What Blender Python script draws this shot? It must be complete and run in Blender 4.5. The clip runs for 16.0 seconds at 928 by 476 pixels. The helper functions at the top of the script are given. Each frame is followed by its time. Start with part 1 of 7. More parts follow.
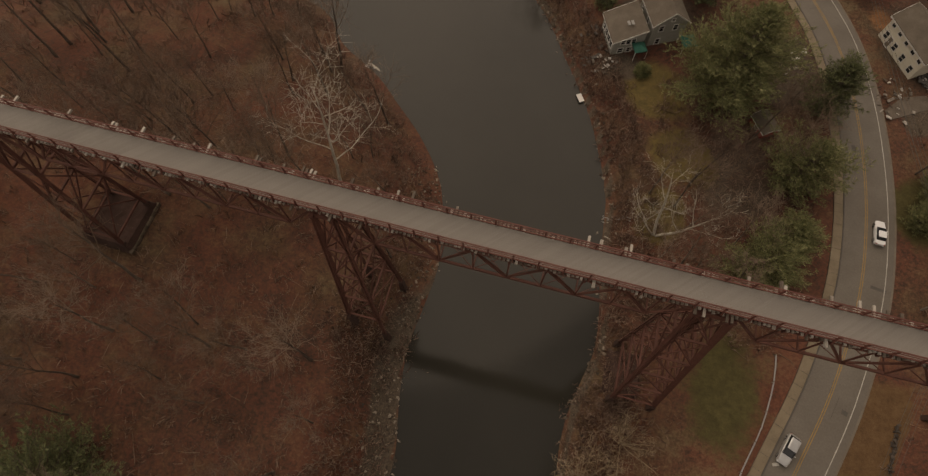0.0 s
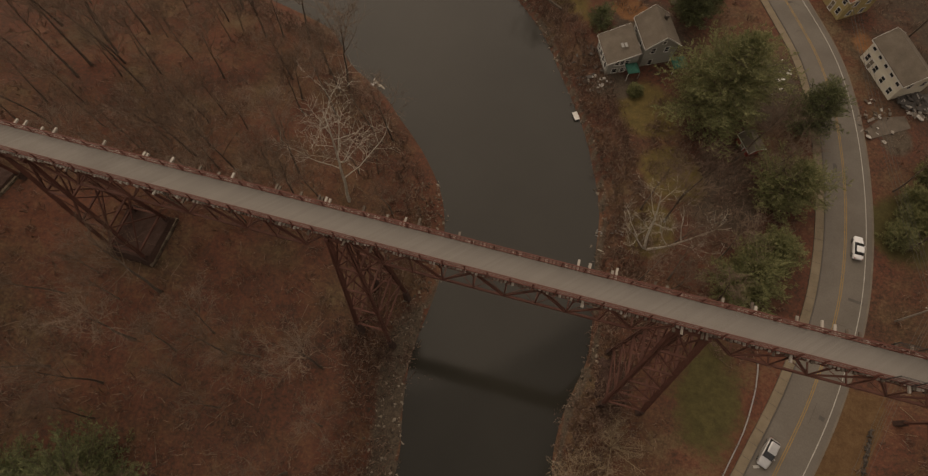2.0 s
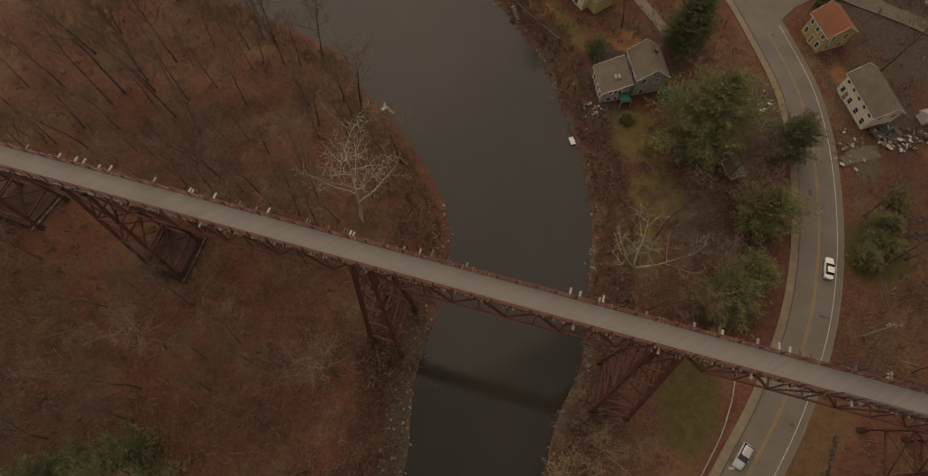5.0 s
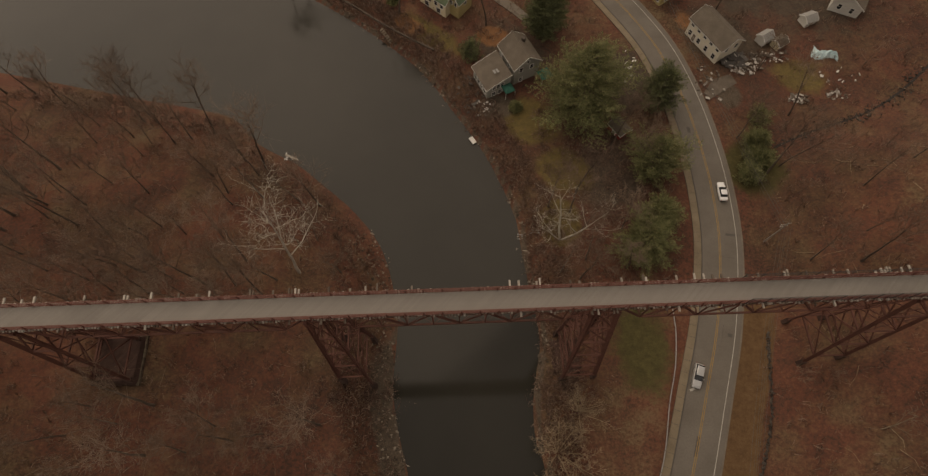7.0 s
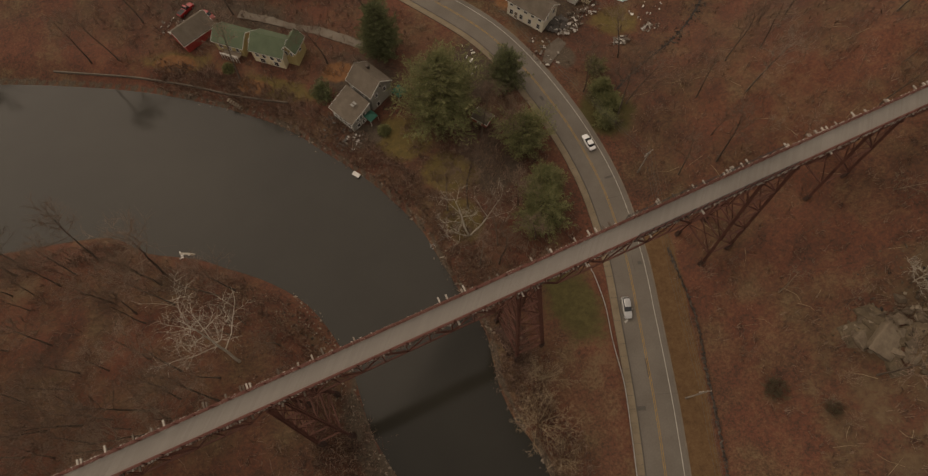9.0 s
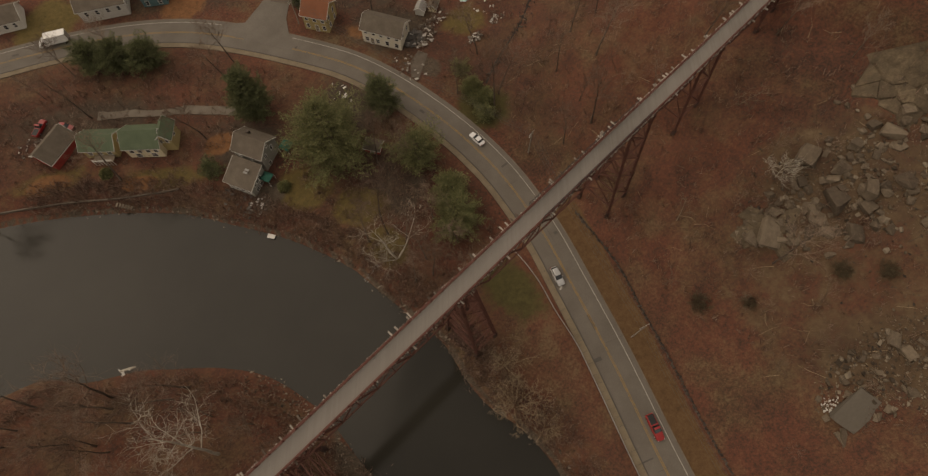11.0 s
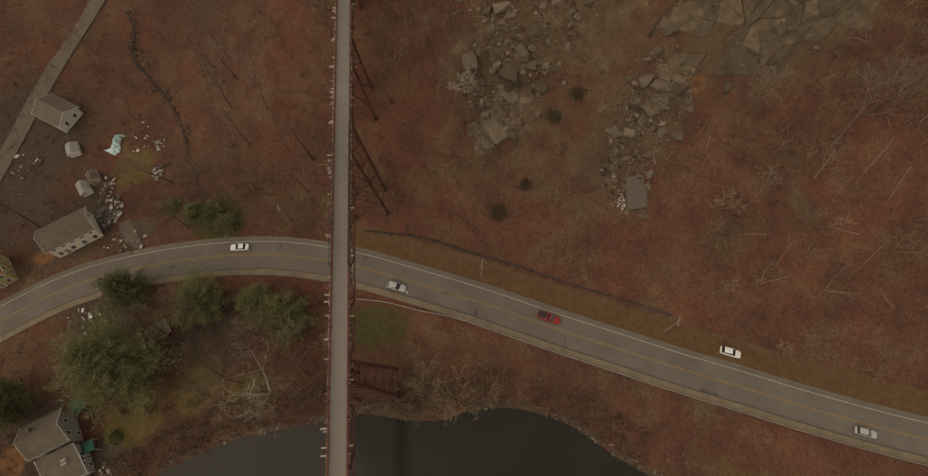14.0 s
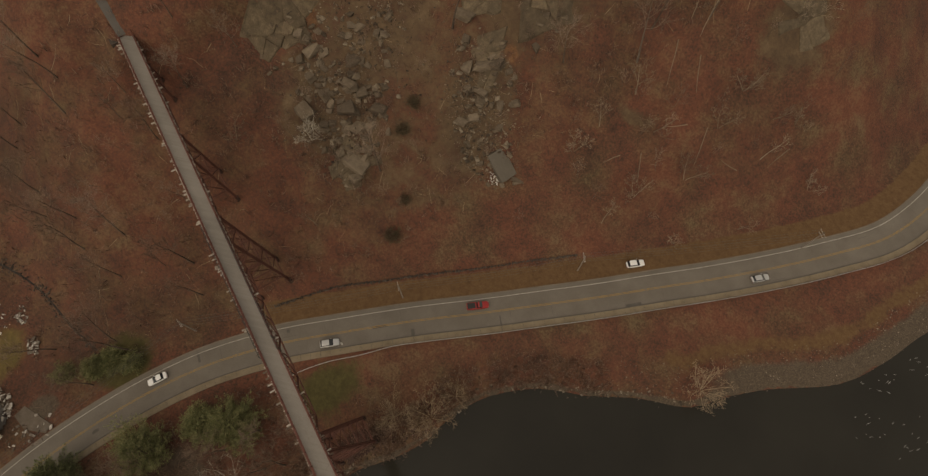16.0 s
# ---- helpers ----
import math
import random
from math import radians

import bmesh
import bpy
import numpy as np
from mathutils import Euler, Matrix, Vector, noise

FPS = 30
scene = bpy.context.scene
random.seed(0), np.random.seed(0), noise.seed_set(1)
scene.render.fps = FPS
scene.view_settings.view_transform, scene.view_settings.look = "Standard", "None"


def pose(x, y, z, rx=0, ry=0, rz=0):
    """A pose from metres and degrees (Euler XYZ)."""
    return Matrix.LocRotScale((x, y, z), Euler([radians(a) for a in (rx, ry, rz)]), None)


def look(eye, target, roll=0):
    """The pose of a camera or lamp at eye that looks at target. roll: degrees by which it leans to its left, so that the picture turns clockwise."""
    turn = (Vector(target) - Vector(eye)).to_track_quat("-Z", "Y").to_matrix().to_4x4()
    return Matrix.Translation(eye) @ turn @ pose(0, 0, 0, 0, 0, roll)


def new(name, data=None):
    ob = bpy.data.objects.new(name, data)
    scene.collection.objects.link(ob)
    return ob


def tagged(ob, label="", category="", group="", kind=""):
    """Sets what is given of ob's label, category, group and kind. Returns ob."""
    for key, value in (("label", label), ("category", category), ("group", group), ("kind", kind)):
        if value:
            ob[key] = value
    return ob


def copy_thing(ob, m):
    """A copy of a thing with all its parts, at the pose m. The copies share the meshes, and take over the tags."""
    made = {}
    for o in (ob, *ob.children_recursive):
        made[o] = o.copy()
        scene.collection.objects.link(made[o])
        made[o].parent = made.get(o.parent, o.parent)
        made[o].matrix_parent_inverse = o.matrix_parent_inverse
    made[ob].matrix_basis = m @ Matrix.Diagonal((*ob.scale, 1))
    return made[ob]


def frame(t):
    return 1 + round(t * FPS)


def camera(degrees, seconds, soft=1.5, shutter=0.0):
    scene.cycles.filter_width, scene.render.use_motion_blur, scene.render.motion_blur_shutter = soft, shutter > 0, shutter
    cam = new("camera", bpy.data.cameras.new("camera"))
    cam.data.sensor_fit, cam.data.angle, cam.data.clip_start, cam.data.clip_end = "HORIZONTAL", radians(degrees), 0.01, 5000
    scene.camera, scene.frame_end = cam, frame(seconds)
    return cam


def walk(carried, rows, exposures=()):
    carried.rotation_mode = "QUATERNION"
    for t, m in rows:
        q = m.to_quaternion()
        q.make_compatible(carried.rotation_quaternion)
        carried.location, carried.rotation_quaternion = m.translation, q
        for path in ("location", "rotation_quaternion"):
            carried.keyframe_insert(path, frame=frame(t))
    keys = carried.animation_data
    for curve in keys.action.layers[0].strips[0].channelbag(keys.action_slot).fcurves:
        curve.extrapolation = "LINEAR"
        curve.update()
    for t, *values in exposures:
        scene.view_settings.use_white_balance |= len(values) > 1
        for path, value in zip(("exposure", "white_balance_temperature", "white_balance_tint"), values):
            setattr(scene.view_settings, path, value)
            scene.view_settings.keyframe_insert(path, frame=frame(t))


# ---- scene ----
cam = camera(80.75, 16.0, 1.3)
PATH = [
    (0, (-0.84, -20.40, 94.18), (-7.256, 1.579, 38.719), -1.06),
    (0.5, (-0.87, -20.36, 95.58), (-7.297, 1.600, 40.119), -1.09),
    (1, (-0.90, -20.30, 97.03), (-7.312, 1.664, 41.571), -1.03),
    (1.5, (-0.95, -20.24, 98.56), (-7.344, 1.723, 43.087), -0.91),
    (2, (-1.04, -20.17, 100.15), (-7.426, 1.777, 44.673), -0.84),
    (2.5, (-1.18, -20.10, 101.78), (-7.523, 1.734, 46.258), -0.74),
    (3, (-1.37, -20.05, 103.43), (-7.690, 1.710, 47.879), -0.63),
    (3.5, (-1.57, -20.03, 105.08), (-7.863, 1.676, 49.502), -0.52),
    (4, (-1.77, -20.09, 106.70), (-8.034, 1.586, 51.106), -0.41),
    (4.2, (-1.84, -20.13, 107.34), (-8.096, 1.572, 51.751), -0.31),
    (4.8, (-2.02, -20.28, 109.19), (-8.278, 1.596, 53.672), -0.10),
    (5.4, (-2.15, -20.43, 110.98), (-8.099, 1.615, 55.491), 0.04),
    (5.9, (-2.19, -20.51, 112.41), (-7.217, 1.808, 56.940), 0.16),
    (6.3, (-2.17, -20.53, 113.52), (-5.590, 2.131, 58.069), 0.33),
    (6.5, (-2.14, -20.51, 114.06), (-4.190, 2.352, 58.628), 0.43),
    (7, (-2.00, -20.40, 115.40), (-0.953, 2.624, 60.004), 0.45),
    (7.5, (-1.76, -20.19, 116.81), (1.803, 2.705, 61.468), 0.62),
    (8, (-1.49, -19.96, 118.37), (4.338, 2.488, 63.032), 0.66),
    (8.2, (-1.38, -19.88, 119.04), (5.373, 2.283, 63.691), 0.61),
    (10.3, (-0.36, -19.39, 126.76), (13.484, -1.147, 71.308), 0.06),
    (10.5, (-0.24, -19.39, 127.47), (14.217, -1.622, 72.015), 0.04),
    (11, (0.10, -19.39, 129.16), (16.335, -3.180, 73.716), 0.06),
    (11.5, (0.50, -19.43, 130.67), (18.893, -5.680, 75.240), 0.02),
    (12, (0.93, -19.50, 132.06), (21.245, -8.779, 76.627), -0.08),
    (12.5, (1.36, -19.62, 133.38), (23.030, -11.947, 77.959), -0.15),
    (13, (1.73, -19.79, 134.67), (24.278, -15.222, 79.253), -0.28),
    (13.5, (2.02, -20.02, 135.96), (25.002, -18.532, 80.551), -0.47),
    (14, (2.24, -20.29, 137.26), (25.246, -21.824, 81.869), -0.50),
    (14.5, (2.42, -20.53, 138.60), (25.051, -25.108, 83.218), -0.42),
    (15, (2.56, -20.68, 140.02), (24.462, -28.110, 84.661), -0.45),
    (15.5, (2.66, -20.76, 141.54), (23.608, -30.552, 86.170), -0.39),
    (16, (2.76, -20.80, 143.09), (22.724, -32.512, 87.731), -0.41),
]
walk(cam, [(t, look(eye, target, roll)) for t, eye, target, roll in PATH], [(0.0, 0.23, 9100, 18), (8.0, 0.22, 9100, 18), (12.5, 0.20, 8950, 15), (16.0, 0.19, 8900, 13)])


import itertools

# ---- plan of the valley ----
RIGHT_SHORE = [(-700, 330), (-300, 190), (-160, 150), (-105, 133), (-75, 121), (-50.5, 108.3), (-35, 98.5), (-20.8, 87), (-9, 75), (-1.5, 63), (5, 52), (9.3, 42), (12.4, 32),
               (13.7, 19), (15, 10), (15.5, 2.6), (13.5, -6), (12.7, -14.5), (14.6, -24.5), (13.7, -34.7), (8.8, -46.4), (1.7, -55), (-6.2, -66.8), (-14.2, -76), (-17.3, -86.3),
               (-21.2, -96.4), (-29.3, -112.4), (-31.4, -126), (-31.5, -141), (-36, -200), (-60, -330), (-140, -700)]
LEFT_SHORE = [(-700, 210), (-300, 112), (-180, 92), (-120, 79), (-95, 72.6), (-81, 69), (-57, 62.5), (-49.5, 54.5), (-39, 48), (-33.6, 43), (-27, 37), (-20.5, 29), (-17.3, 22),
              (-14.8, 10), (-15.2, 2), (-15.7, -6), (-14.3, -14.8), (-12.3, -24), (-14, -33), (-24, -48), (-42, -68), (-64, -90), (-80, -115), (-86, -150), (-95, -210),
              (-125, -330), (-210, -700)]
ROAD = [(-420, 262), (-150, 193), (-60, 163), (-20, 147), (0, 137.5), (14.2, 128.5), (25.8, 118), (34.9, 105.8), (43.2, 91.8), (50.3, 77.7), (53.9, 65), (55.9, 51), (56.5, 36.5),
        (55.3, 21.5), (51.3, 5), (46.0, -9.3), (39.2, -26.5), (31.2, -44.6), (25.8, -57.4), (19.7, -71.8), (14.0, -86.3), (8.7, -99.4), (2.6, -116), (-2.3, -131.3), (-6.6, -148), (-6.4, -163.5),
        (-3.2, -180), (4, -205), (16, -240), (38, -300), (110, -500)]
ROAD_Z = 6.0


def spline(points, step=1.5):
    """A smooth line through the points, as an array of places step apart."""
    p = np.array(points, float)
    out = []
    for i in range(len(p) - 1):
        a, b, c, d = p[max(i - 1, 0)], p[i], p[i + 1], p[min(i + 2, len(p) - 1)]
        n = max(2, int(np.linalg.norm(c - b) / step))
        m0, m1 = (c - a) / 2, (d - b) / 2
        lim = np.linalg.norm(c - b)
        m0, m1 = (m * min(1, lim / (np.linalg.norm(m) + 1e-9)) for m in (m0, m1))
        u = np.linspace(0, 1, n, endpoint=False)[:, None]
        out.append((2 * u**3 - 3 * u**2 + 1) * b + (u**3 - 2 * u**2 + u) * m0 + (-2 * u**3 + 3 * u**2) * c + (u**3 - u**2) * m1)
    return np.concatenate(out + [p[-1:]])


def line_distance(x, y, line):
    """The distance of places from a line, signed: positive on the left of its way."""
    x, y = np.asarray(x, float), np.asarray(y, float)
    best, side = np.full(x.shape, 1e9), np.zeros(x.shape)
    for (ax, ay), (bx, by) in zip(line[:-1], line[1:]):
        dx, dy = bx - ax, by - ay
        u = np.clip(((x - ax) * dx + (y - ay) * dy) / (dx * dx + dy * dy), 0, 1)
        ex, ey = x - ax - u * dx, y - ay - u * dy
        d = np.hypot(ex, ey)
        near = d < best
        best = np.where(near, d, best)
        side = np.where(near, np.sign(dx * ey - dy * ex), side)
    return best * np.where(side == 0, 1, side)


def smooth(a, b, v):
    u = np.clip((v - a) / (b - a), 0, 1)
    return u * u * (3 - 2 * u)


RS, LS, RD = spline(RIGHT_SHORE, 3), spline(LEFT_SHORE, 3), spline(ROAD, 2.5)
RS_C, LS_C, RD_C = np.array(RIGHT_SHORE, float), np.array(LEFT_SHORE, float), spline(ROAD, 6)


def wavy(x, y, size, seed=0.0):
    """A smooth random field of about -1 to 1 made of crossed waves."""
    v = 0
    for k in range(5):
        a = seed * 1.7 + k * 2.399
        f = (0.7 + 0.35 * k) * 6.283 / size
        v = v + np.sin(f * (x * np.cos(a) + y * np.sin(a)) + seed * 3.1 + k * 1.3) / (1 + 0.5 * k)
    return v / 2.2


def heights(x, y):
    """The ground's height, and its distances from the right shore, the left shore and the road (positive on the hill's side)."""
    x, y = np.asarray(x, float), np.asarray(y, float)
    dr, dl, dd = line_distance(x, y, RS), -line_distance(x, y, LS), line_distance(x, y, RD)
    # left bank: gravel shelf, then a steep rise, then wooded slope
    zl = np.interp(dl, [-30, -4, 0, 2.5, 9, 50, 150, 400, 900], [-2.5, -1.5, 0, 0.9, 7.5, 15.5, 45, 90, 150]) + 0.5 * wavy(x, y, 17, 1) * smooth(6, 25, dl)
    # right bank: up to the road
    zr = np.interp(dr, [-30, -4, 0, 2, 6, 14, 30], [-2.5, -1.5, 0, 1.2, 3.2, 4.3, 5.6]) + 0.25 * wavy(x, y, 14, 2) * smooth(4, 12, dr)
    # the hill beyond the road: steep past the verge, flatter by the houses
    e = np.maximum(dd - 9 - 3.3 * smooth(-6, -66, y), 0)
    steep = smooth(30, 75, y + 0.15 * x)
    hill = np.interp(e, [0, 6, 45, 75, 140, 300, 800], [0, 3, 29, 46, 80, 130, 190]) * (1 + 0.35 * smooth(-35, -75, y))
    cliff = 9 * smooth(0, 5, e - 55 - 5 * wavy(x, y, 40, 4)) * smooth(10, -20, y)
    town = np.interp(e, [0, 20, 60, 150, 400, 800], [0, 1.5, 6, 20, 70, 150])
    zh = ROAD_Z + (hill + cliff) * (1 - steep) + town * steep + 0.9 * wavy(x, y, 13, 3) * smooth(8, 30, e) * (1 - steep)
    z = np.where(dr > 0, np.where(dd > 0, zh, zr), np.where(dl > 0, zl, np.maximum(zl, zr)))
    # the road's bench
    flat = smooth(13, 7.5, np.abs(dd)) * (dr > -2)
    z = z * (1 - flat) + (ROAD_Z - 0.12) * flat
    return z, dr, dl, dd


# ---- end of plan ----
# ---- world and light: a dull overcast late-autumn day ----
world = bpy.data.worlds.new("overcast_sky")
scene.world = world
world.use_nodes = True
wn = world.node_tree
bg = wn.nodes["Background"]
sky = wn.nodes.new("ShaderNodeTexSky")
sky.sky_type, sky.sun_disc = "NISHITA", False
sky.sun_elevation, sky.sun_rotation = radians(52), radians(332)
sky.air_density, sky.dust_density, sky.ozone_density = 1.6, 0.6, 1.0
grey = wn.nodes.new("ShaderNodeHueSaturation")
grey.inputs["Saturation"].default_value = 0.25
wn.links.new(sky.outputs[0], grey.inputs["Color"])
wn.links.new(grey.outputs[0], bg.inputs["Color"])
bg.inputs["Strength"].default_value = 0.13
sun = new("sun", bpy.data.lights.new("sun", "SUN"))
sun.data.energy, sun.data.angle, sun.data.color = 0.6, radians(60), (1.0, 0.95, 0.88)
sun.matrix_world = look((-47, 88, 128), (0, 0, 0))


# ---- materials ----
def material(name, colours, size=1.0, fine=0.08, rough=0.9, bump=0.3, metal=0.0, jitter=0.0, island=0.0, stretch=(1, 1, 1), world_space=False, spec=0.3, contrast=1.0):
    """A surface with large stains (size, metres) and fine grain (fine, metres) between the given colours."""
    m = bpy.data.materials.new(name)
    m.use_nodes = True
    t = m.node_tree
    n, link = t.nodes, t.links.new
    b = n["Principled BSDF"]
    b.inputs["Roughness"].default_value, b.inputs["Metallic"].default_value = rough, metal
    b.inputs["Specular IOR Level"].default_value = spec
    if world_space:
        src = n.new("ShaderNodeNewGeometry").outputs["Position"]
    else:
        src = n.new("ShaderNodeTexCoord").outputs["Object"]
    mp = n.new("ShaderNodeMapping")
    mp.inputs["Scale"].default_value = stretch
    link(src, mp.inputs["Vector"])

    def tex(s, detail):
        k = n.new("ShaderNodeTexNoise")
        k.inputs["Scale"].default_value, k.inputs["Detail"].default_value = 1 / s, detail
        k.inputs["Roughness"].default_value = 0.62
        link(mp.outputs[0], k.inputs["Vector"])
        return k.outputs["Fac"]

    big, small = tex(size, 5), tex(fine, 4)
    mix = n.new("ShaderNodeMath")
    mix.operation = "MULTIPLY_ADD"
    link(small, mix.inputs[0])
    mix.inputs[1].default_value = 0.45
    half = n.new("ShaderNodeMath")
    half.operation = "MULTIPLY_ADD"
    link(big, half.inputs[0])
    half.inputs[1].default_value, half.inputs[2].default_value = 0.75 * contrast, -0.1 - 0.375 * (contrast - 1)
    link(half.outputs[0], mix.inputs[2])
    fac = mix.outputs[0]
    for amount, kind in ((jitter, "object"), (island, "island")):
        if amount:
            r = n.new("ShaderNodeObjectInfo").outputs["Random"] if kind == "object" else n.new("ShaderNodeNewGeometry").outputs["Random Per Island"]
            a = n.new("ShaderNodeMath")
            a.operation = "MULTIPLY_ADD"
            link(r, a.inputs[0])
            a.inputs[1].default_value = amount
            s = n.new("ShaderNodeMath")
            s.operation = "SUBTRACT"
            link(fac, s.inputs[0])
            s.inputs[1].default_value = amount / 2
            link(s.outputs[0], a.inputs[2])
            fac = a.outputs[0]
    ramp = n.new("ShaderNodeValToRGB")
    e = ramp.color_ramp.elements
    while len(e) < len(colours):
        e.new(0.5)
    for i, c in enumerate(colours):
        e[i].position = 0.22 + 0.56 * i / max(1, len(colours) - 1)
        e[i].color = (*c, 1)
    link(fac, ramp.inputs[0])
    link(ramp.outputs[0], b.inputs["Base Color"])
    if bump:
        k = n.new("ShaderNodeBump")
        k.inputs["Strength"].default_value, k.inputs["Distance"].default_value = bump, fine * 0.6
        link(small, k.inputs["Height"])
        link(k.outputs[0], b.inputs["Normal"])
    return m


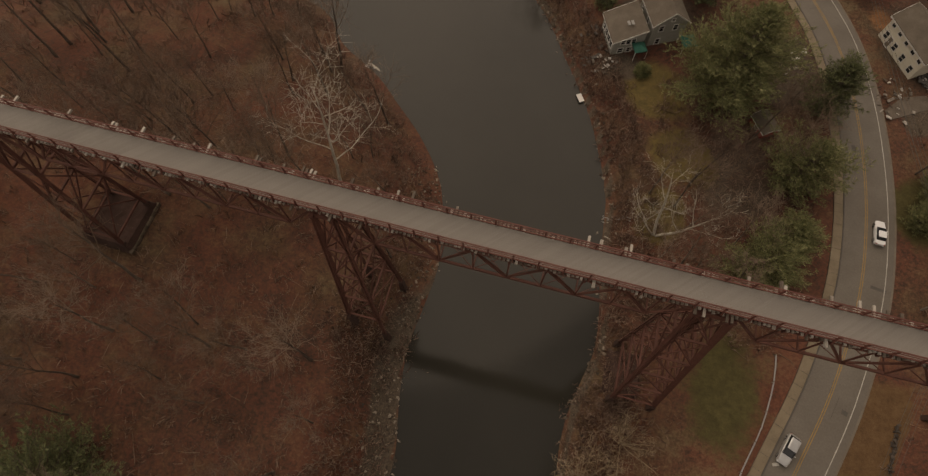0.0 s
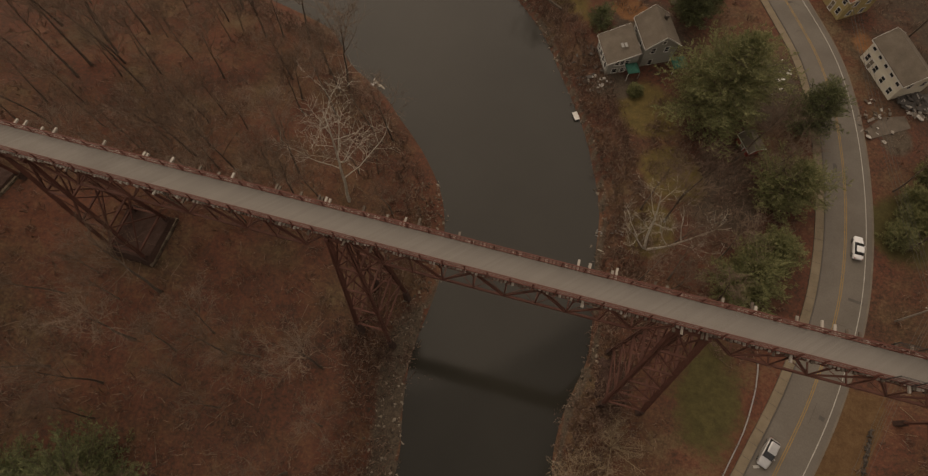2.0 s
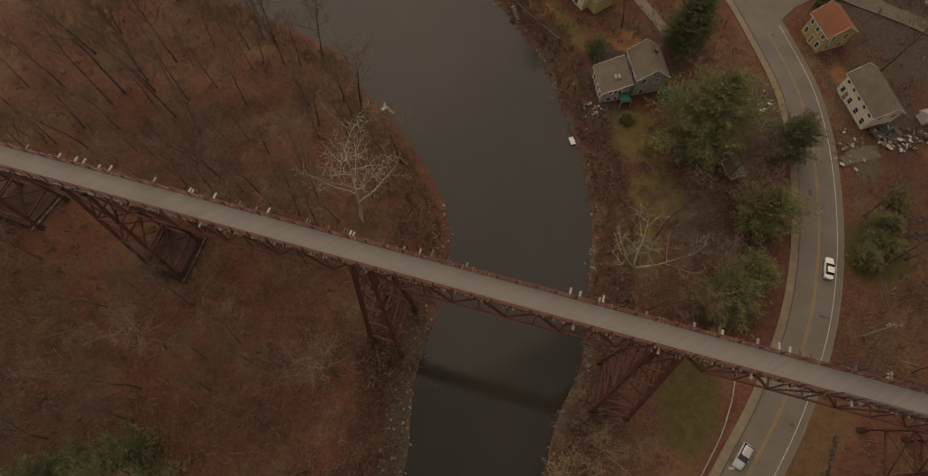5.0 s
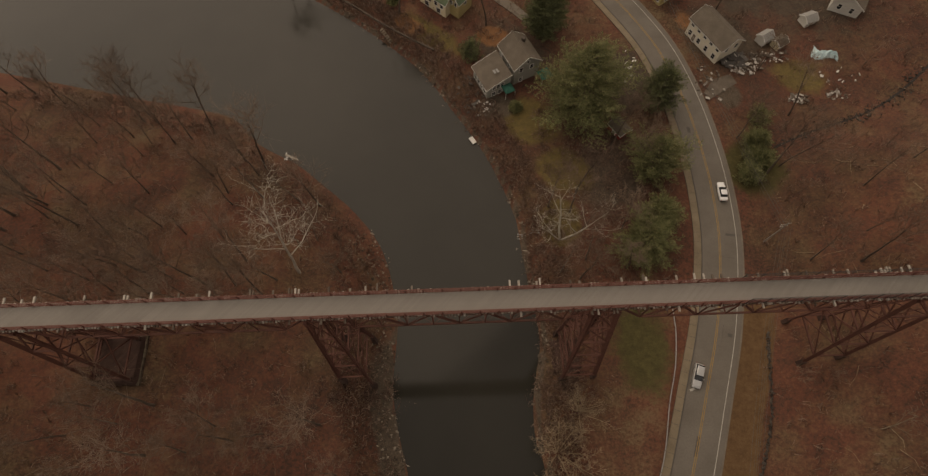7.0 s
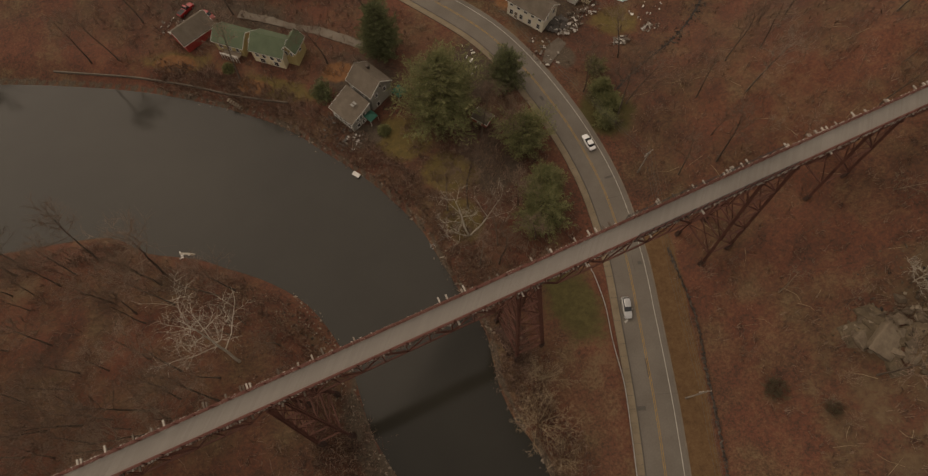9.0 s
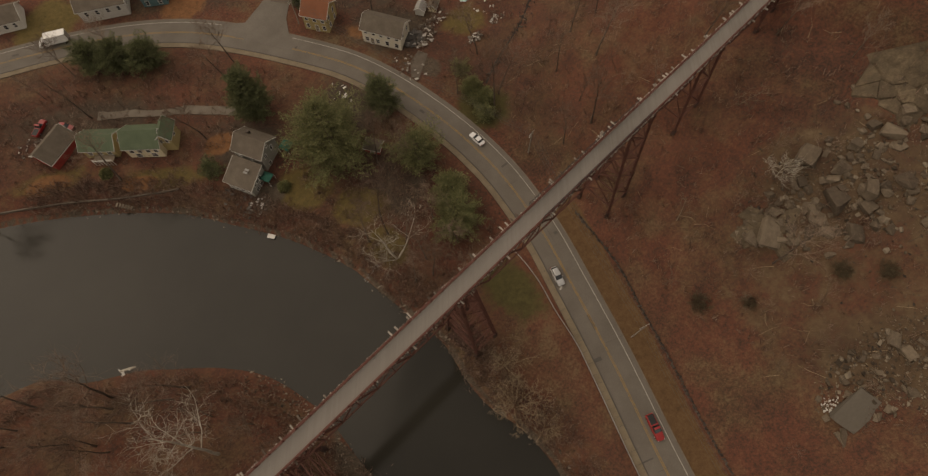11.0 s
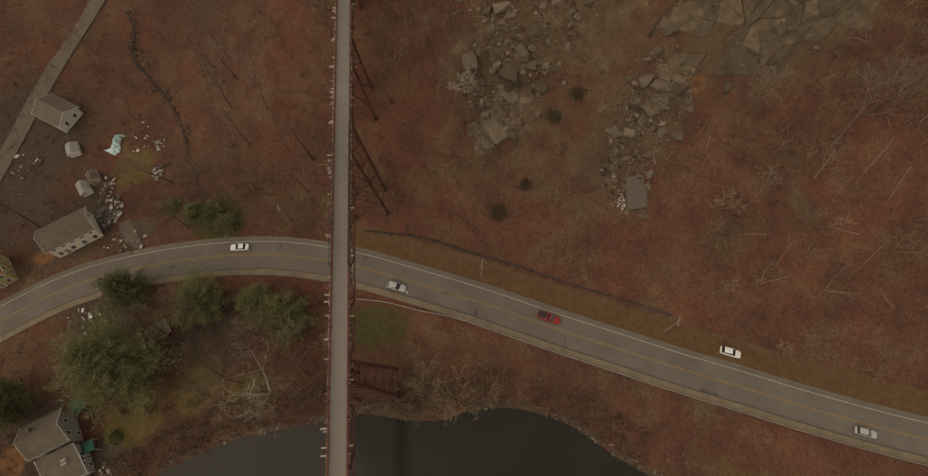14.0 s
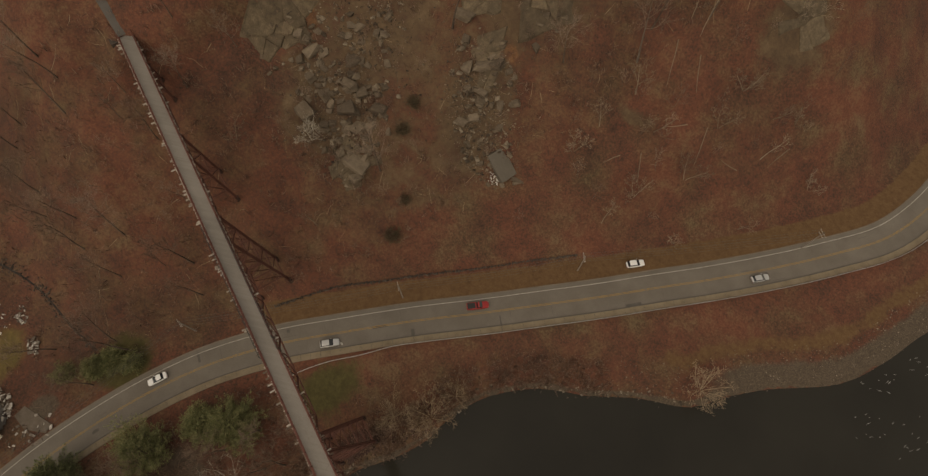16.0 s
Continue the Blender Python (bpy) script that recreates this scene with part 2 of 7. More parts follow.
M = dict(
    steel=material("rusty_steel", [(0.05, 0.021, 0.0155), (0.09, 0.036, 0.026), (0.135, 0.056, 0.041)], 1.8, 0.07, 0.8, 0.25, 0.0, jitter=0.15),
    rail=material("red_rail_paint", [(0.07, 0.026, 0.019), (0.105, 0.037, 0.028), (0.145, 0.057, 0.042)], 1.2, 0.05, 0.75, 0.2, 0.0),
    plank=material("weathered_deck_planks", [(0.138, 0.123, 0.107), (0.176, 0.158, 0.138), (0.222, 0.20, 0.176)], 9.0, 0.12, 0.85, 0.15, island=0.14, jitter=0.12),
    tie=material("bleached_tie_wood", [(0.07, 0.05, 0.037), (0.17, 0.14, 0.112), (0.36, 0.325, 0.28)], 0.5, 0.06, 0.9, 0.3, island=0.6, jitter=0.6),
    asphalt=material("worn_asphalt", [(0.095, 0.082, 0.067), (0.13, 0.113, 0.094), (0.17, 0.149, 0.125)], 7.0, 0.3, 0.9, 0.15, world_space=True, contrast=0.9),
    patch=material("dark_asphalt_and_kerb_shade", [(0.07, 0.062, 0.055), (0.10, 0.09, 0.08)], 2.0, 0.1, 0.9, 0.15, world_space=True),
    shoulder=material("pale_gravel_shoulder", [(0.10, 0.08, 0.06), (0.145, 0.12, 0.094), (0.19, 0.16, 0.127)], 3.0, 0.1, 0.95, 0.3, world_space=True),
    yellow=material("worn_yellow_paint", [(0.14, 0.098, 0.05), (0.27, 0.16, 0.05), (0.38, 0.22, 0.055)], 1.2, 0.15, 0.7, 0.05, world_space=True),
    white=material("worn_white_line", [(0.17, 0.15, 0.125), (0.36, 0.34, 0.30), (0.5, 0.48, 0.44)], 1.2, 0.15, 0.7, 0.05, world_space=True),
    concrete=material("old_concrete", [(0.12, 0.094, 0.063), (0.178, 0.14, 0.095), (0.225, 0.18, 0.125)], 3.0, 0.2, 0.92, 0.25, world_space=True),
    old_pad=material("dirty_concrete", [(0.07, 0.055, 0.042), (0.11, 0.088, 0.068), (0.15, 0.122, 0.096)], 1.5, 0.2, 0.92, 0.3, world_space=True),
    rock=material("grey_brown_rock", [(0.062, 0.046, 0.033), (0.115, 0.087, 0.061), (0.19, 0.149, 0.107)], 1.2, 0.25, 0.95, 0.7, jitter=0.36),
    rock_warm=material("ochre_stained_rock", [(0.052, 0.038, 0.025), (0.10, 0.075, 0.049), (0.18, 0.136, 0.087)], 1.8, 0.35, 0.95, 0.9, jitter=0.22, contrast=1.15, world_space=True),
    slab=material("smooth_grey_slab", [(0.085, 0.072, 0.057), (0.105, 0.09, 0.072), (0.13, 0.112, 0.09)], 2.0, 0.15, 0.9, 0.3),
    # dark tone of the wet stream bed, and painted shade on slide stones
    wet_and_shaded=material("wet_bed_and_shaded_stone", [(0.018, 0.014, 0.011), (0.032, 0.025, 0.02), (0.06, 0.048, 0.038)], 0.9, 0.12, 0.7, 0.4, island=0.5),
    pebble=material("shore_stones", [(0.05, 0.038, 0.028), (0.095, 0.073, 0.054), (0.24, 0.20, 0.155)], 1.0, 0.1, 0.9, 0.3, island=0.9),
    bark=material("grey_bark", [(0.055, 0.039, 0.029), (0.095, 0.071, 0.055), (0.15, 0.118, 0.092)], 0.6, 0.05, 0.95, 0.4, jitter=0.35, stretch=(1, 1, 0.3)),
    olive_twig=material("olive_brown_twigs", [(0.06, 0.044, 0.026), (0.085, 0.064, 0.038), (0.115, 0.09, 0.056)], 0.8, 0.05, 0.95, 0.0, island=0.5),
    twig=material("bare_twigs", [(0.088, 0.057, 0.041), (0.14, 0.095, 0.068), (0.215, 0.155, 0.115)], 0.8, 0.05, 0.95, 0.0, jitter=0.5),
    grey_twig=material("grey_tan_twigs", [(0.12, 0.086, 0.06), (0.185, 0.14, 0.098), (0.26, 0.205, 0.15)], 0.8, 0.05, 0.95, 0.0, jitter=0.4),
    pale=material("pale_sycamore_bark", [(0.16, 0.13, 0.10), (0.36, 0.32, 0.26), (0.56, 0.52, 0.44)], 0.9, 0.1, 0.85, 0.2),
    tan_twig=material("tan_shrub_twigs", [(0.17, 0.12, 0.075), (0.27, 0.20, 0.13), (0.37, 0.285, 0.20)], 0.8, 0.05, 0.95, 0.0, jitter=0.3),
    brush=material("red_brown_brush", [(0.082, 0.047, 0.035), (0.14, 0.086, 0.062), (0.215, 0.148, 0.11)], 0.8, 0.05, 0.95, 0.0, island=0.8),
    leaf=material("dry_oak_leaves", [(0.10, 0.035, 0.018), (0.18, 0.065, 0.03), (0.26, 0.11, 0.05)], 0.8, 0.05, 0.9, 0.0, island=0.8),
    needle=material("pine_needles", [(0.09, 0.098, 0.042), (0.165, 0.168, 0.074), (0.25, 0.24, 0.112)], 1.2, 0.1, 0.9, 0.0, island=0.7),
    needle_dark=material("dark_spruce_needles", [(0.058, 0.07, 0.034), (0.112, 0.124, 0.058), (0.178, 0.182, 0.084)], 1.2, 0.1, 0.9, 0.0, island=0.7),
    siding_grey=material("grey_siding", [(0.20, 0.195, 0.17), (0.26, 0.252, 0.22), (0.31, 0.30, 0.265)], 2.0, 0.1, 0.8, 0.05, stretch=(1, 1, 6)),
    siding_cream=material("cream_siding", [(0.42, 0.36, 0.245), (0.54, 0.465, 0.32), (0.62, 0.545, 0.39)], 2.0, 0.1, 0.8, 0.05, stretch=(1, 1, 6)),
    siding_ivory=material("ivory_siding", [(0.46, 0.42, 0.335), (0.58, 0.535, 0.43), (0.66, 0.615, 0.50)], 2.0, 0.1, 0.8, 0.05, stretch=(1, 1, 6)),
    siding_yellow=material("yellow_siding", [(0.25, 0.195, 0.09), (0.33, 0.26, 0.122), (0.40, 0.32, 0.158)], 2.0, 0.1, 0.8, 0.05, stretch=(1, 1, 6)),
    siding_white=material("white_siding", [(0.38, 0.36, 0.32), (0.49, 0.47, 0.425), (0.58, 0.56, 0.51)], 2.0, 0.1, 0.8, 0.05, stretch=(1, 1, 6)),
    siding_teal=material("teal_siding", [(0.05, 0.10, 0.11), (0.08, 0.15, 0.16), (0.11, 0.19, 0.20)], 2.0, 0.1, 0.8, 0.05, stretch=(1, 1, 6)),
    barn_red=material("red_barn_boards", [(0.16, 0.022, 0.018), (0.25, 0.035, 0.028), (0.32, 0.055, 0.04)], 1.5, 0.1, 0.85, 0.1, stretch=(6, 6, 1)),
    roof_grey=material("grey_brown_shingles", [(0.07, 0.056, 0.043), (0.11, 0.089, 0.068), (0.155, 0.128, 0.099)], 2.5, 0.12, 0.92, 0.25),
    roof_green=material("green_roof", [(0.05, 0.07, 0.04), (0.075, 0.10, 0.058), (0.105, 0.132, 0.08)], 2.5, 0.12, 0.75, 0.1),
    roof_rust=material("rust_red_shingles", [(0.13, 0.05, 0.026), (0.19, 0.073, 0.038), (0.24, 0.10, 0.056)], 2.5, 0.12, 0.9, 0.25),
    roof_pale=material("pale_grey_roof", [(0.17, 0.165, 0.15), (0.23, 0.222, 0.205), (0.29, 0.28, 0.26)], 2.5, 0.12, 0.8, 0.15),
    trim=material("white_trim", [(0.42, 0.40, 0.36), (0.56, 0.54, 0.50), (0.64, 0.62, 0.58)], 1.0, 0.1, 0.6, 0.0),
    awning=material("teal_canvas", [(0.014, 0.075, 0.055), (0.022, 0.11, 0.08), (0.035, 0.15, 0.11)], 0.8, 0.1, 0.8, 0.05),
    tarp=material("pale_blue_tarp", [(0.22, 0.36, 0.38), (0.42, 0.56, 0.57), (0.62, 0.72, 0.72)], 0.9, 0.15, 0.5, 0.3),
    scrap=material("pale_scrap", [(0.08, 0.06, 0.045), (0.20, 0.17, 0.14), (0.42, 0.39, 0.35)], 0.7, 0.2, 0.8, 0.2, island=0.9),
    wood=material("weathered_wood", [(0.10, 0.075, 0.055), (0.17, 0.135, 0.10), (0.24, 0.195, 0.15)], 0.8, 0.05, 0.9, 0.3, stretch=(1, 1, 0.2)),
    stone=material("dry_laid_stone", [(0.035, 0.027, 0.022), (0.062, 0.049, 0.04), (0.10, 0.08, 0.065)], 0.7, 0.1, 0.95, 0.4, jitter=0.4),
    talus=material("brown_slide_stones", [(0.05, 0.037, 0.026), (0.095, 0.072, 0.05), (0.21, 0.17, 0.125)], 1.0, 0.1, 0.95, 0.3, island=0.8),
    pole=material("grey_pole_wood", [(0.16, 0.135, 0.11), (0.24, 0.205, 0.17), (0.30, 0.265, 0.225)], 0.8, 0.05, 0.9, 0.3, stretch=(1, 1, 0.2)),
    pier=material("red_brown_masonry", [(0.032, 0.0175, 0.013), (0.055, 0.03, 0.023), (0.085, 0.049, 0.038)], 1.2, 0.12, 0.95, 0.5),
    tyre=material("tyre_rubber", [(0.012, 0.012, 0.012), (0.025, 0.025, 0.025)], 0.3, 0.03, 0.85, 0.1),
    metal=material("galvanised_metal", [(0.3, 0.3, 0.29), (0.42, 0.42, 0.41)], 0.8, 0.05, 0.45, 0.05, 0.7),
    car_white=material("white_car_paint", [(0.62, 0.62, 0.61), (0.72, 0.72, 0.71)], 1.5, 0.3, 0.25, 0.0, spec=0.5),
    car_silver=material("silver_car_paint", [(0.38, 0.38, 0.37), (0.48, 0.48, 0.47)], 1.5, 0.3, 0.28, 0.0, 0.5, spec=0.5),
    car_red=material("red_car_paint", [(0.22, 0.012, 0.012), (0.30, 0.018, 0.018)], 1.5, 0.3, 0.3, 0.0, spec=0.5),
    box_white=material("white_truck_panel", [(0.6, 0.59, 0.56), (0.74, 0.73, 0.70)], 1.5, 0.2, 0.5, 0.0),
    black=material("black_plastic", [(0.015, 0.015, 0.015), (0.03, 0.03, 0.03)], 0.5, 0.05, 0.6, 0.0),
    lamp_red=material("red_lamp_lens", [(0.25, 0.01, 0.01), (0.35, 0.02, 0.02)], 0.5, 0.05, 0.2, 0.0),
    lamp_clear=material("clear_lamp_lens", [(0.6, 0.6, 0.6), (0.7, 0.7, 0.7)], 0.5, 0.05, 0.15, 0.0),
    foam=material("white_water", [(0.16, 0.155, 0.145), (0.34, 0.335, 0.32)], 0.5, 0.1, 0.6, 0.2),
    wire=material("dark_cable", [(0.05, 0.045, 0.04), (0.10, 0.09, 0.08)], 0.5, 0.05, 0.6, 0.0),
)


def glass_material():
    m = bpy.data.materials.new("dark_window_glass")
    m.use_nodes = True
    b = m.node_tree.nodes["Principled BSDF"]
    b.inputs["Base Color"].default_value = (0.02, 0.022, 0.024, 1)
    b.inputs["Roughness"].default_value, b.inputs["IOR"].default_value = 0.06, 1.5
    return m


def water_material():
    m = bpy.data.materials.new("murky_creek_water")
    m.use_nodes = True
    t = m.node_tree
    n, link = t.nodes, t.links.new
    b = n["Principled BSDF"]
    b.inputs["Roughness"].default_value, b.inputs["IOR"].default_value = 0.09, 1.33
    b.inputs["Specular IOR Level"].default_value = 0.37
    pos = n.new("ShaderNodeNewGeometry").outputs["Position"]
    silt = n.new("ShaderNodeTexNoise")
    silt.inputs["Scale"].default_value, silt.inputs["Detail"].default_value = 0.035, 4
    link(pos, silt.inputs["Vector"])
    ramp = n.new("ShaderNodeValToRGB")
    ramp.color_ramp.elements[0].position, ramp.color_ramp.elements[0].color = 0.3, (0.0180, 0.0165, 0.0130, 1)
    ramp.color_ramp.elements[1].position, ramp.color_ramp.elements[1].color = 0.75, (0.0265, 0.0243, 0.0190, 1)
    link(silt.outputs["Fac"], ramp.inputs[0])
    link(ramp.outputs[0], b.inputs["Base Color"])
    rip = n.new("ShaderNodeTexNoise")
    rip.inputs["Scale"].default_value, rip.inputs["Detail"].default_value = 1.1, 3
    link(pos, rip.inputs["Vector"])
    bump = n.new("ShaderNodeBump")
    bump.inputs["Strength"].default_value, bump.inputs["Distance"].default_value = 0.10, 0.08
    link(rip.outputs["Fac"], bump.inputs["Height"])
    link(bump.outputs[0], b.inputs["Normal"])
    return m


def ground_material():
    """Leaf litter, with grass, gravel, rock and bare soil where the ground's own cover values say so."""
    m = bpy.data.materials.new("leaf_littered_ground")
    m.use_nodes = True
    t = m.node_tree
    n, link = t.nodes, t.links.new
    b = n["Principled BSDF"]
    b.inputs["Roughness"].default_value, b.inputs["Specular IOR Level"].default_value = 0.95, 0.15
    pos = n.new("ShaderNodeNewGeometry").outputs["Position"]

    def tex(size, detail=6, rough=0.65):
        k = n.new("ShaderNodeTexNoise")
        k.inputs["Scale"].default_value, k.inputs["Detail"].default_value, k.inputs["Roughness"].default_value = 1 / size, detail, rough
        link(pos, k.inputs["Vector"])
        return k.outputs["Fac"]

    def math(op, a, c, d=None):
        k = n.new("ShaderNodeMath")
        k.operation = op
        for i, v in enumerate((a, c, d)):
            if v is None:
                continue
            if isinstance(v, (int, float)):
                k.inputs[i].default_value = v
            else:
                link(v, k.inputs[i])
        return k.outputs[0]

    def ramp(fac, stops):
        k = n.new("ShaderNodeValToRGB")
        e = k.color_ramp.elements
        while len(e) < len(stops):
            e.new(0.5)
        for i, (p, c) in enumerate(stops):
            e[i].position, e[i].color = p, (*c, 1)
        link(fac, k.inputs[0])
        return k.outputs[0]

    def blend(fac, a, c):
        k = n.new("ShaderNodeMix")
        k.data_type = "RGBA"
        link(fac, k.inputs["Factor"])
        link(a, k.inputs[6])
        link(c, k.inputs[7])
        return k.outputs[2]

    large, mid, fine, grain, leaf = tex(28, 4), tex(5.5, 6), tex(1.3, 9, 0.85), tex(0.3, 3), tex(0.6, 2)
    fac = math("ADD", math("MULTIPLY", large, 0.32), math("ADD", math("MULTIPLY", mid, 0.30), math("ADD", math("MULTIPLY", fine, 0.36), math("ADD", math("MULTIPLY", grain, 0.16), math("MULTIPLY_ADD", leaf, 0.34, -0.17)))))
    red = ramp(fac, [(0.42, (0.042, 0.026, 0.02)), (0.51, (0.080, 0.040, 0.028)), (0.58, (0.113, 0.0455, 0.030)), (0.68, (0.15, 0.064, 0.039))])
    brown = ramp(fac, [(0.42, (0.036, 0.026, 0.018)), (0.52, (0.068, 0.046, 0.028)), (0.60, (0.098, 0.066, 0.038)), (0.70, (0.145, 0.10, 0.06))])
    drift = n.new("ShaderNodeMapRange")
    link(math("ADD", math("MULTIPLY", tex(11, 5), 0.7), math("MULTIPLY", fine, 0.3)), drift.inputs["Value"])
    drift.inputs["From Min"].default_value, drift.inputs["From Max"].default_value = 0.455, 0.64
    litter = blend(drift.outputs[0], red, brown)
    olive = ramp(fine, [(0.3, (0.055, 0.042, 0.018)), (0.5, (0.112, 0.082, 0.032)), (0.7, (0.168, 0.117, 0.045))])
    green = ramp(fine, [(0.3, (0.034, 0.03, 0.014)), (0.5, (0.066, 0.056, 0.023)), (0.7, (0.10, 0.081, 0.034))])
    stones = ramp(math("ADD", math("MULTIPLY", grain, 0.6), math("MULTIPLY", fine, 0.4)), [(0.35, (0.045, 0.034, 0.025)), (0.5, (0.082, 0.062, 0.045)), (0.66, (0.14, 0.11, 0.083))])
    talus = ramp(math("ADD", math("MULTIPLY", mid, 0.5), math("MULTIPLY", fine, 0.5)), [(0.34, (0.046, 0.031, 0.021)), (0.46, (0.078, 0.052, 0.033)), (0.54, (0.10, 0.066, 0.040)), (0.66, (0.15, 0.107, 0.067))])
    soil = ramp(fine, [(0.3, (0.10, 0.05, 0.026)), (0.5, (0.18, 0.085, 0.04)), (0.7, (0.25, 0.13, 0.065))])
    verge = ramp(fine, [(0.3, (0.07, 0.04, 0.021)), (0.5, (0.115, 0.066, 0.033)), (0.7, (0.155, 0.095, 0.05))])
    yard = ramp(math("ADD", math("MULTIPLY", fine, 0.6), math("MULTIPLY", leaf, 0.4)), [(0.32, (0.034, 0.025, 0.019)), (0.5, (0.062, 0.046, 0.034)), (0.68, (0.105, 0.077, 0.053))])
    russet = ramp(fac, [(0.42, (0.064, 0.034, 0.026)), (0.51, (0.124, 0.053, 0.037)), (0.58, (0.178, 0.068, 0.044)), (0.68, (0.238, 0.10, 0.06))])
    ragged = math("ADD", math("MULTIPLY", mid, 0.7), math("MULTIPLY", fine, 0.5))
    colour = litter
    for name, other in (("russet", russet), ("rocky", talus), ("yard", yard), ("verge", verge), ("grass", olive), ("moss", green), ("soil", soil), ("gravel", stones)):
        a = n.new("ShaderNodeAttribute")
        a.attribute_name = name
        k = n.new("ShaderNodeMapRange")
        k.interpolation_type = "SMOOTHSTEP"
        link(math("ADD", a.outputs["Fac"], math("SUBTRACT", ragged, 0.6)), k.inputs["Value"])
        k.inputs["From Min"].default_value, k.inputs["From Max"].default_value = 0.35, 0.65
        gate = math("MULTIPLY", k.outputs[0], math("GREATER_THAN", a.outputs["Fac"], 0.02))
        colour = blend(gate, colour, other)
    link(colour, b.inputs["Base Color"])
    bump = n.new("ShaderNodeBump")
    bump.inputs["Strength"].default_value, bump.inputs["Distance"].default_value = 0.6, 0.25
    link(math("ADD", fine, math("MULTIPLY", grain, 0.5)), bump.inputs["Height"])
    link(bump.outputs[0], b.inputs["Normal"])
    return m


M["glass"], M["water"], M["ground"] = glass_material(), water_material(), ground_material()


# ---- building tools ----
def bisect_left(a, x):
    lo, hi = 0, len(a)
    while lo < hi:
        mid = (lo + hi) // 2
        if a[mid] < x:
            lo = mid + 1
        else:
            hi = mid
    return lo



class Geo:
    """Vertices and faces of one mesh."""

    def __init__(self):
        self.v, self.f = [], []

    def add(self, verts, faces):
        k = len(self.v)
        self.v += [tuple(p) for p in verts]
        self.f += [tuple(i + k for i in f) for f in faces]
        return self

    def box(self, centre, size, turn=0.0, m=None):
        (cx, cy, cz), (sx, sy, sz) = centre, (s / 2 for s in size)
        ca, sa = math.cos(turn), math.sin(turn)
        pts = []
        for z in (-sz, sz):
            for x, y in ((-sx, -sy), (sx, -sy), (sx, sy), (-sx, sy)):
                p = (cx + x * ca - y * sa, cy + x * sa + y * ca, cz + z)
                pts.append(m @ Vector(p) if m else p)
        return self.add(pts, BOX)

    def beam(self, p, q, w, h):
        p, q = Vector(p), Vector(q)
        d = (q - p).normalized()
        side = d.cross(Vector((0, 0, 1)))
        if side.length < 1e-3:
            side = Vector((1, 0, 0))
        side.normalize()
        up = side.cross(d) * h / 2
        side = side * w / 2
        return self.add([c + s * side + u * up for c in (p, q) for s, u in ((-1, -1), (1, -1), (1, 1), (-1, 1))], BOX)

    def tube(self, points, radii, sides=5, tip=True):
        pts = [Vector(p) for p in points]
        k = len(self.v)
        last = None
        for i, p in enumerate(pts):
            d = (pts[min(i + 1, len(pts) - 1)] - pts[max(i - 1, 0)]).normalized()
            a = d.orthogonal().normalized() if last is None else (last - d * last.dot(d)).normalized()
            last = a
            c = d.cross(a)
            if tip and i == len(pts) - 1:
                self.v.append(tuple(p))
                break
            for s in range(sides):
                t = 2 * math.pi * s / sides
                self.v.append(tuple(p + radii[i] * (math.cos(t) * a + math.sin(t) * c)))
        n = len(pts)
        for i in range(n - 1):
            for s in range(sides):
                s2 = (s + 1) % sides
                if tip and i == n - 2:
                    self.f.append((k + i * sides + s, k + i * sides + s2, k + (n - 1) * sides))
                else:
                    self.f.append((k + i * sides + s, k + i * sides + s2, k + (i + 1) * sides + s2, k + (i + 1) * sides + s))
        return self

    def cylinder(self, p, q, r, sides=12):
        p, q = Vector(p), Vector(q)
        d = (q - p).normalized()
        a = d.orthogonal().normalized()
        c = d.cross(a)
        ring = [r * (math.cos(2 * math.pi * s / sides) * a + math.sin(2 * math.pi * s / sides) * c) for s in range(sides)]
        faces = [(s, (s + 1) % sides, sides + (s + 1) % sides, sides + s) for s in range(sides)]
        return self.add([p + o for o in ring] + [q + o for o in ring], faces + [tuple(range(sides))[::-1], tuple(range(sides, 2 * sides))])

    def mesh(self, name, mat, smooth_shade=False):
        me = bpy.data.meshes.new(name)
        me.from_pydata(self.v, [], self.f)
        me.materials.append(mat)
        if smooth_shade:
            me.polygons.foreach_set("use_smooth", [True] * len(me.polygons))
        me.update()
        return me


BOX = [(0, 3, 2, 1), (4, 5, 6, 7), (0, 1, 5, 4), (1, 2, 6, 5), (2, 3, 7, 6), (3, 0, 4, 7)]


def part(name, geo, mat, parent=None, label="", kind="", smooth_shade=False):
    ob = new(name, geo.mesh(name, mat, smooth_shade) if isinstance(geo, Geo) else geo)
    ob.parent = parent
    return tagged(ob, label=label, kind=kind)


def empty(name, m, label, category, group="", kind=""):
    ob = new(name)
    ob.empty_display_size = 0.5
    ob.matrix_basis = m
    return tagged(ob, label, category, group, kind)


def axis(lo, hi, step, far):
    inner = np.arange(lo, hi + 0.01, step)
    out = np.cumsum(step * 1.35 ** np.arange(1, 24))
    out = out[out < far]
    return np.concatenate([lo - out[::-1], inner, hi + out])


GX, GY = axis(-125, 150, 1.25, 1500), axis(-185, 165, 1.25, 1500)
GRID = [v.reshape(len(GY), len(GX)) for v in heights(*(a.ravel() for a in np.meshgrid(GX, GY)))]
GXL, GYL, GRL = GX.tolist(), GY.tolist(), [v.tolist() for v in GRID]


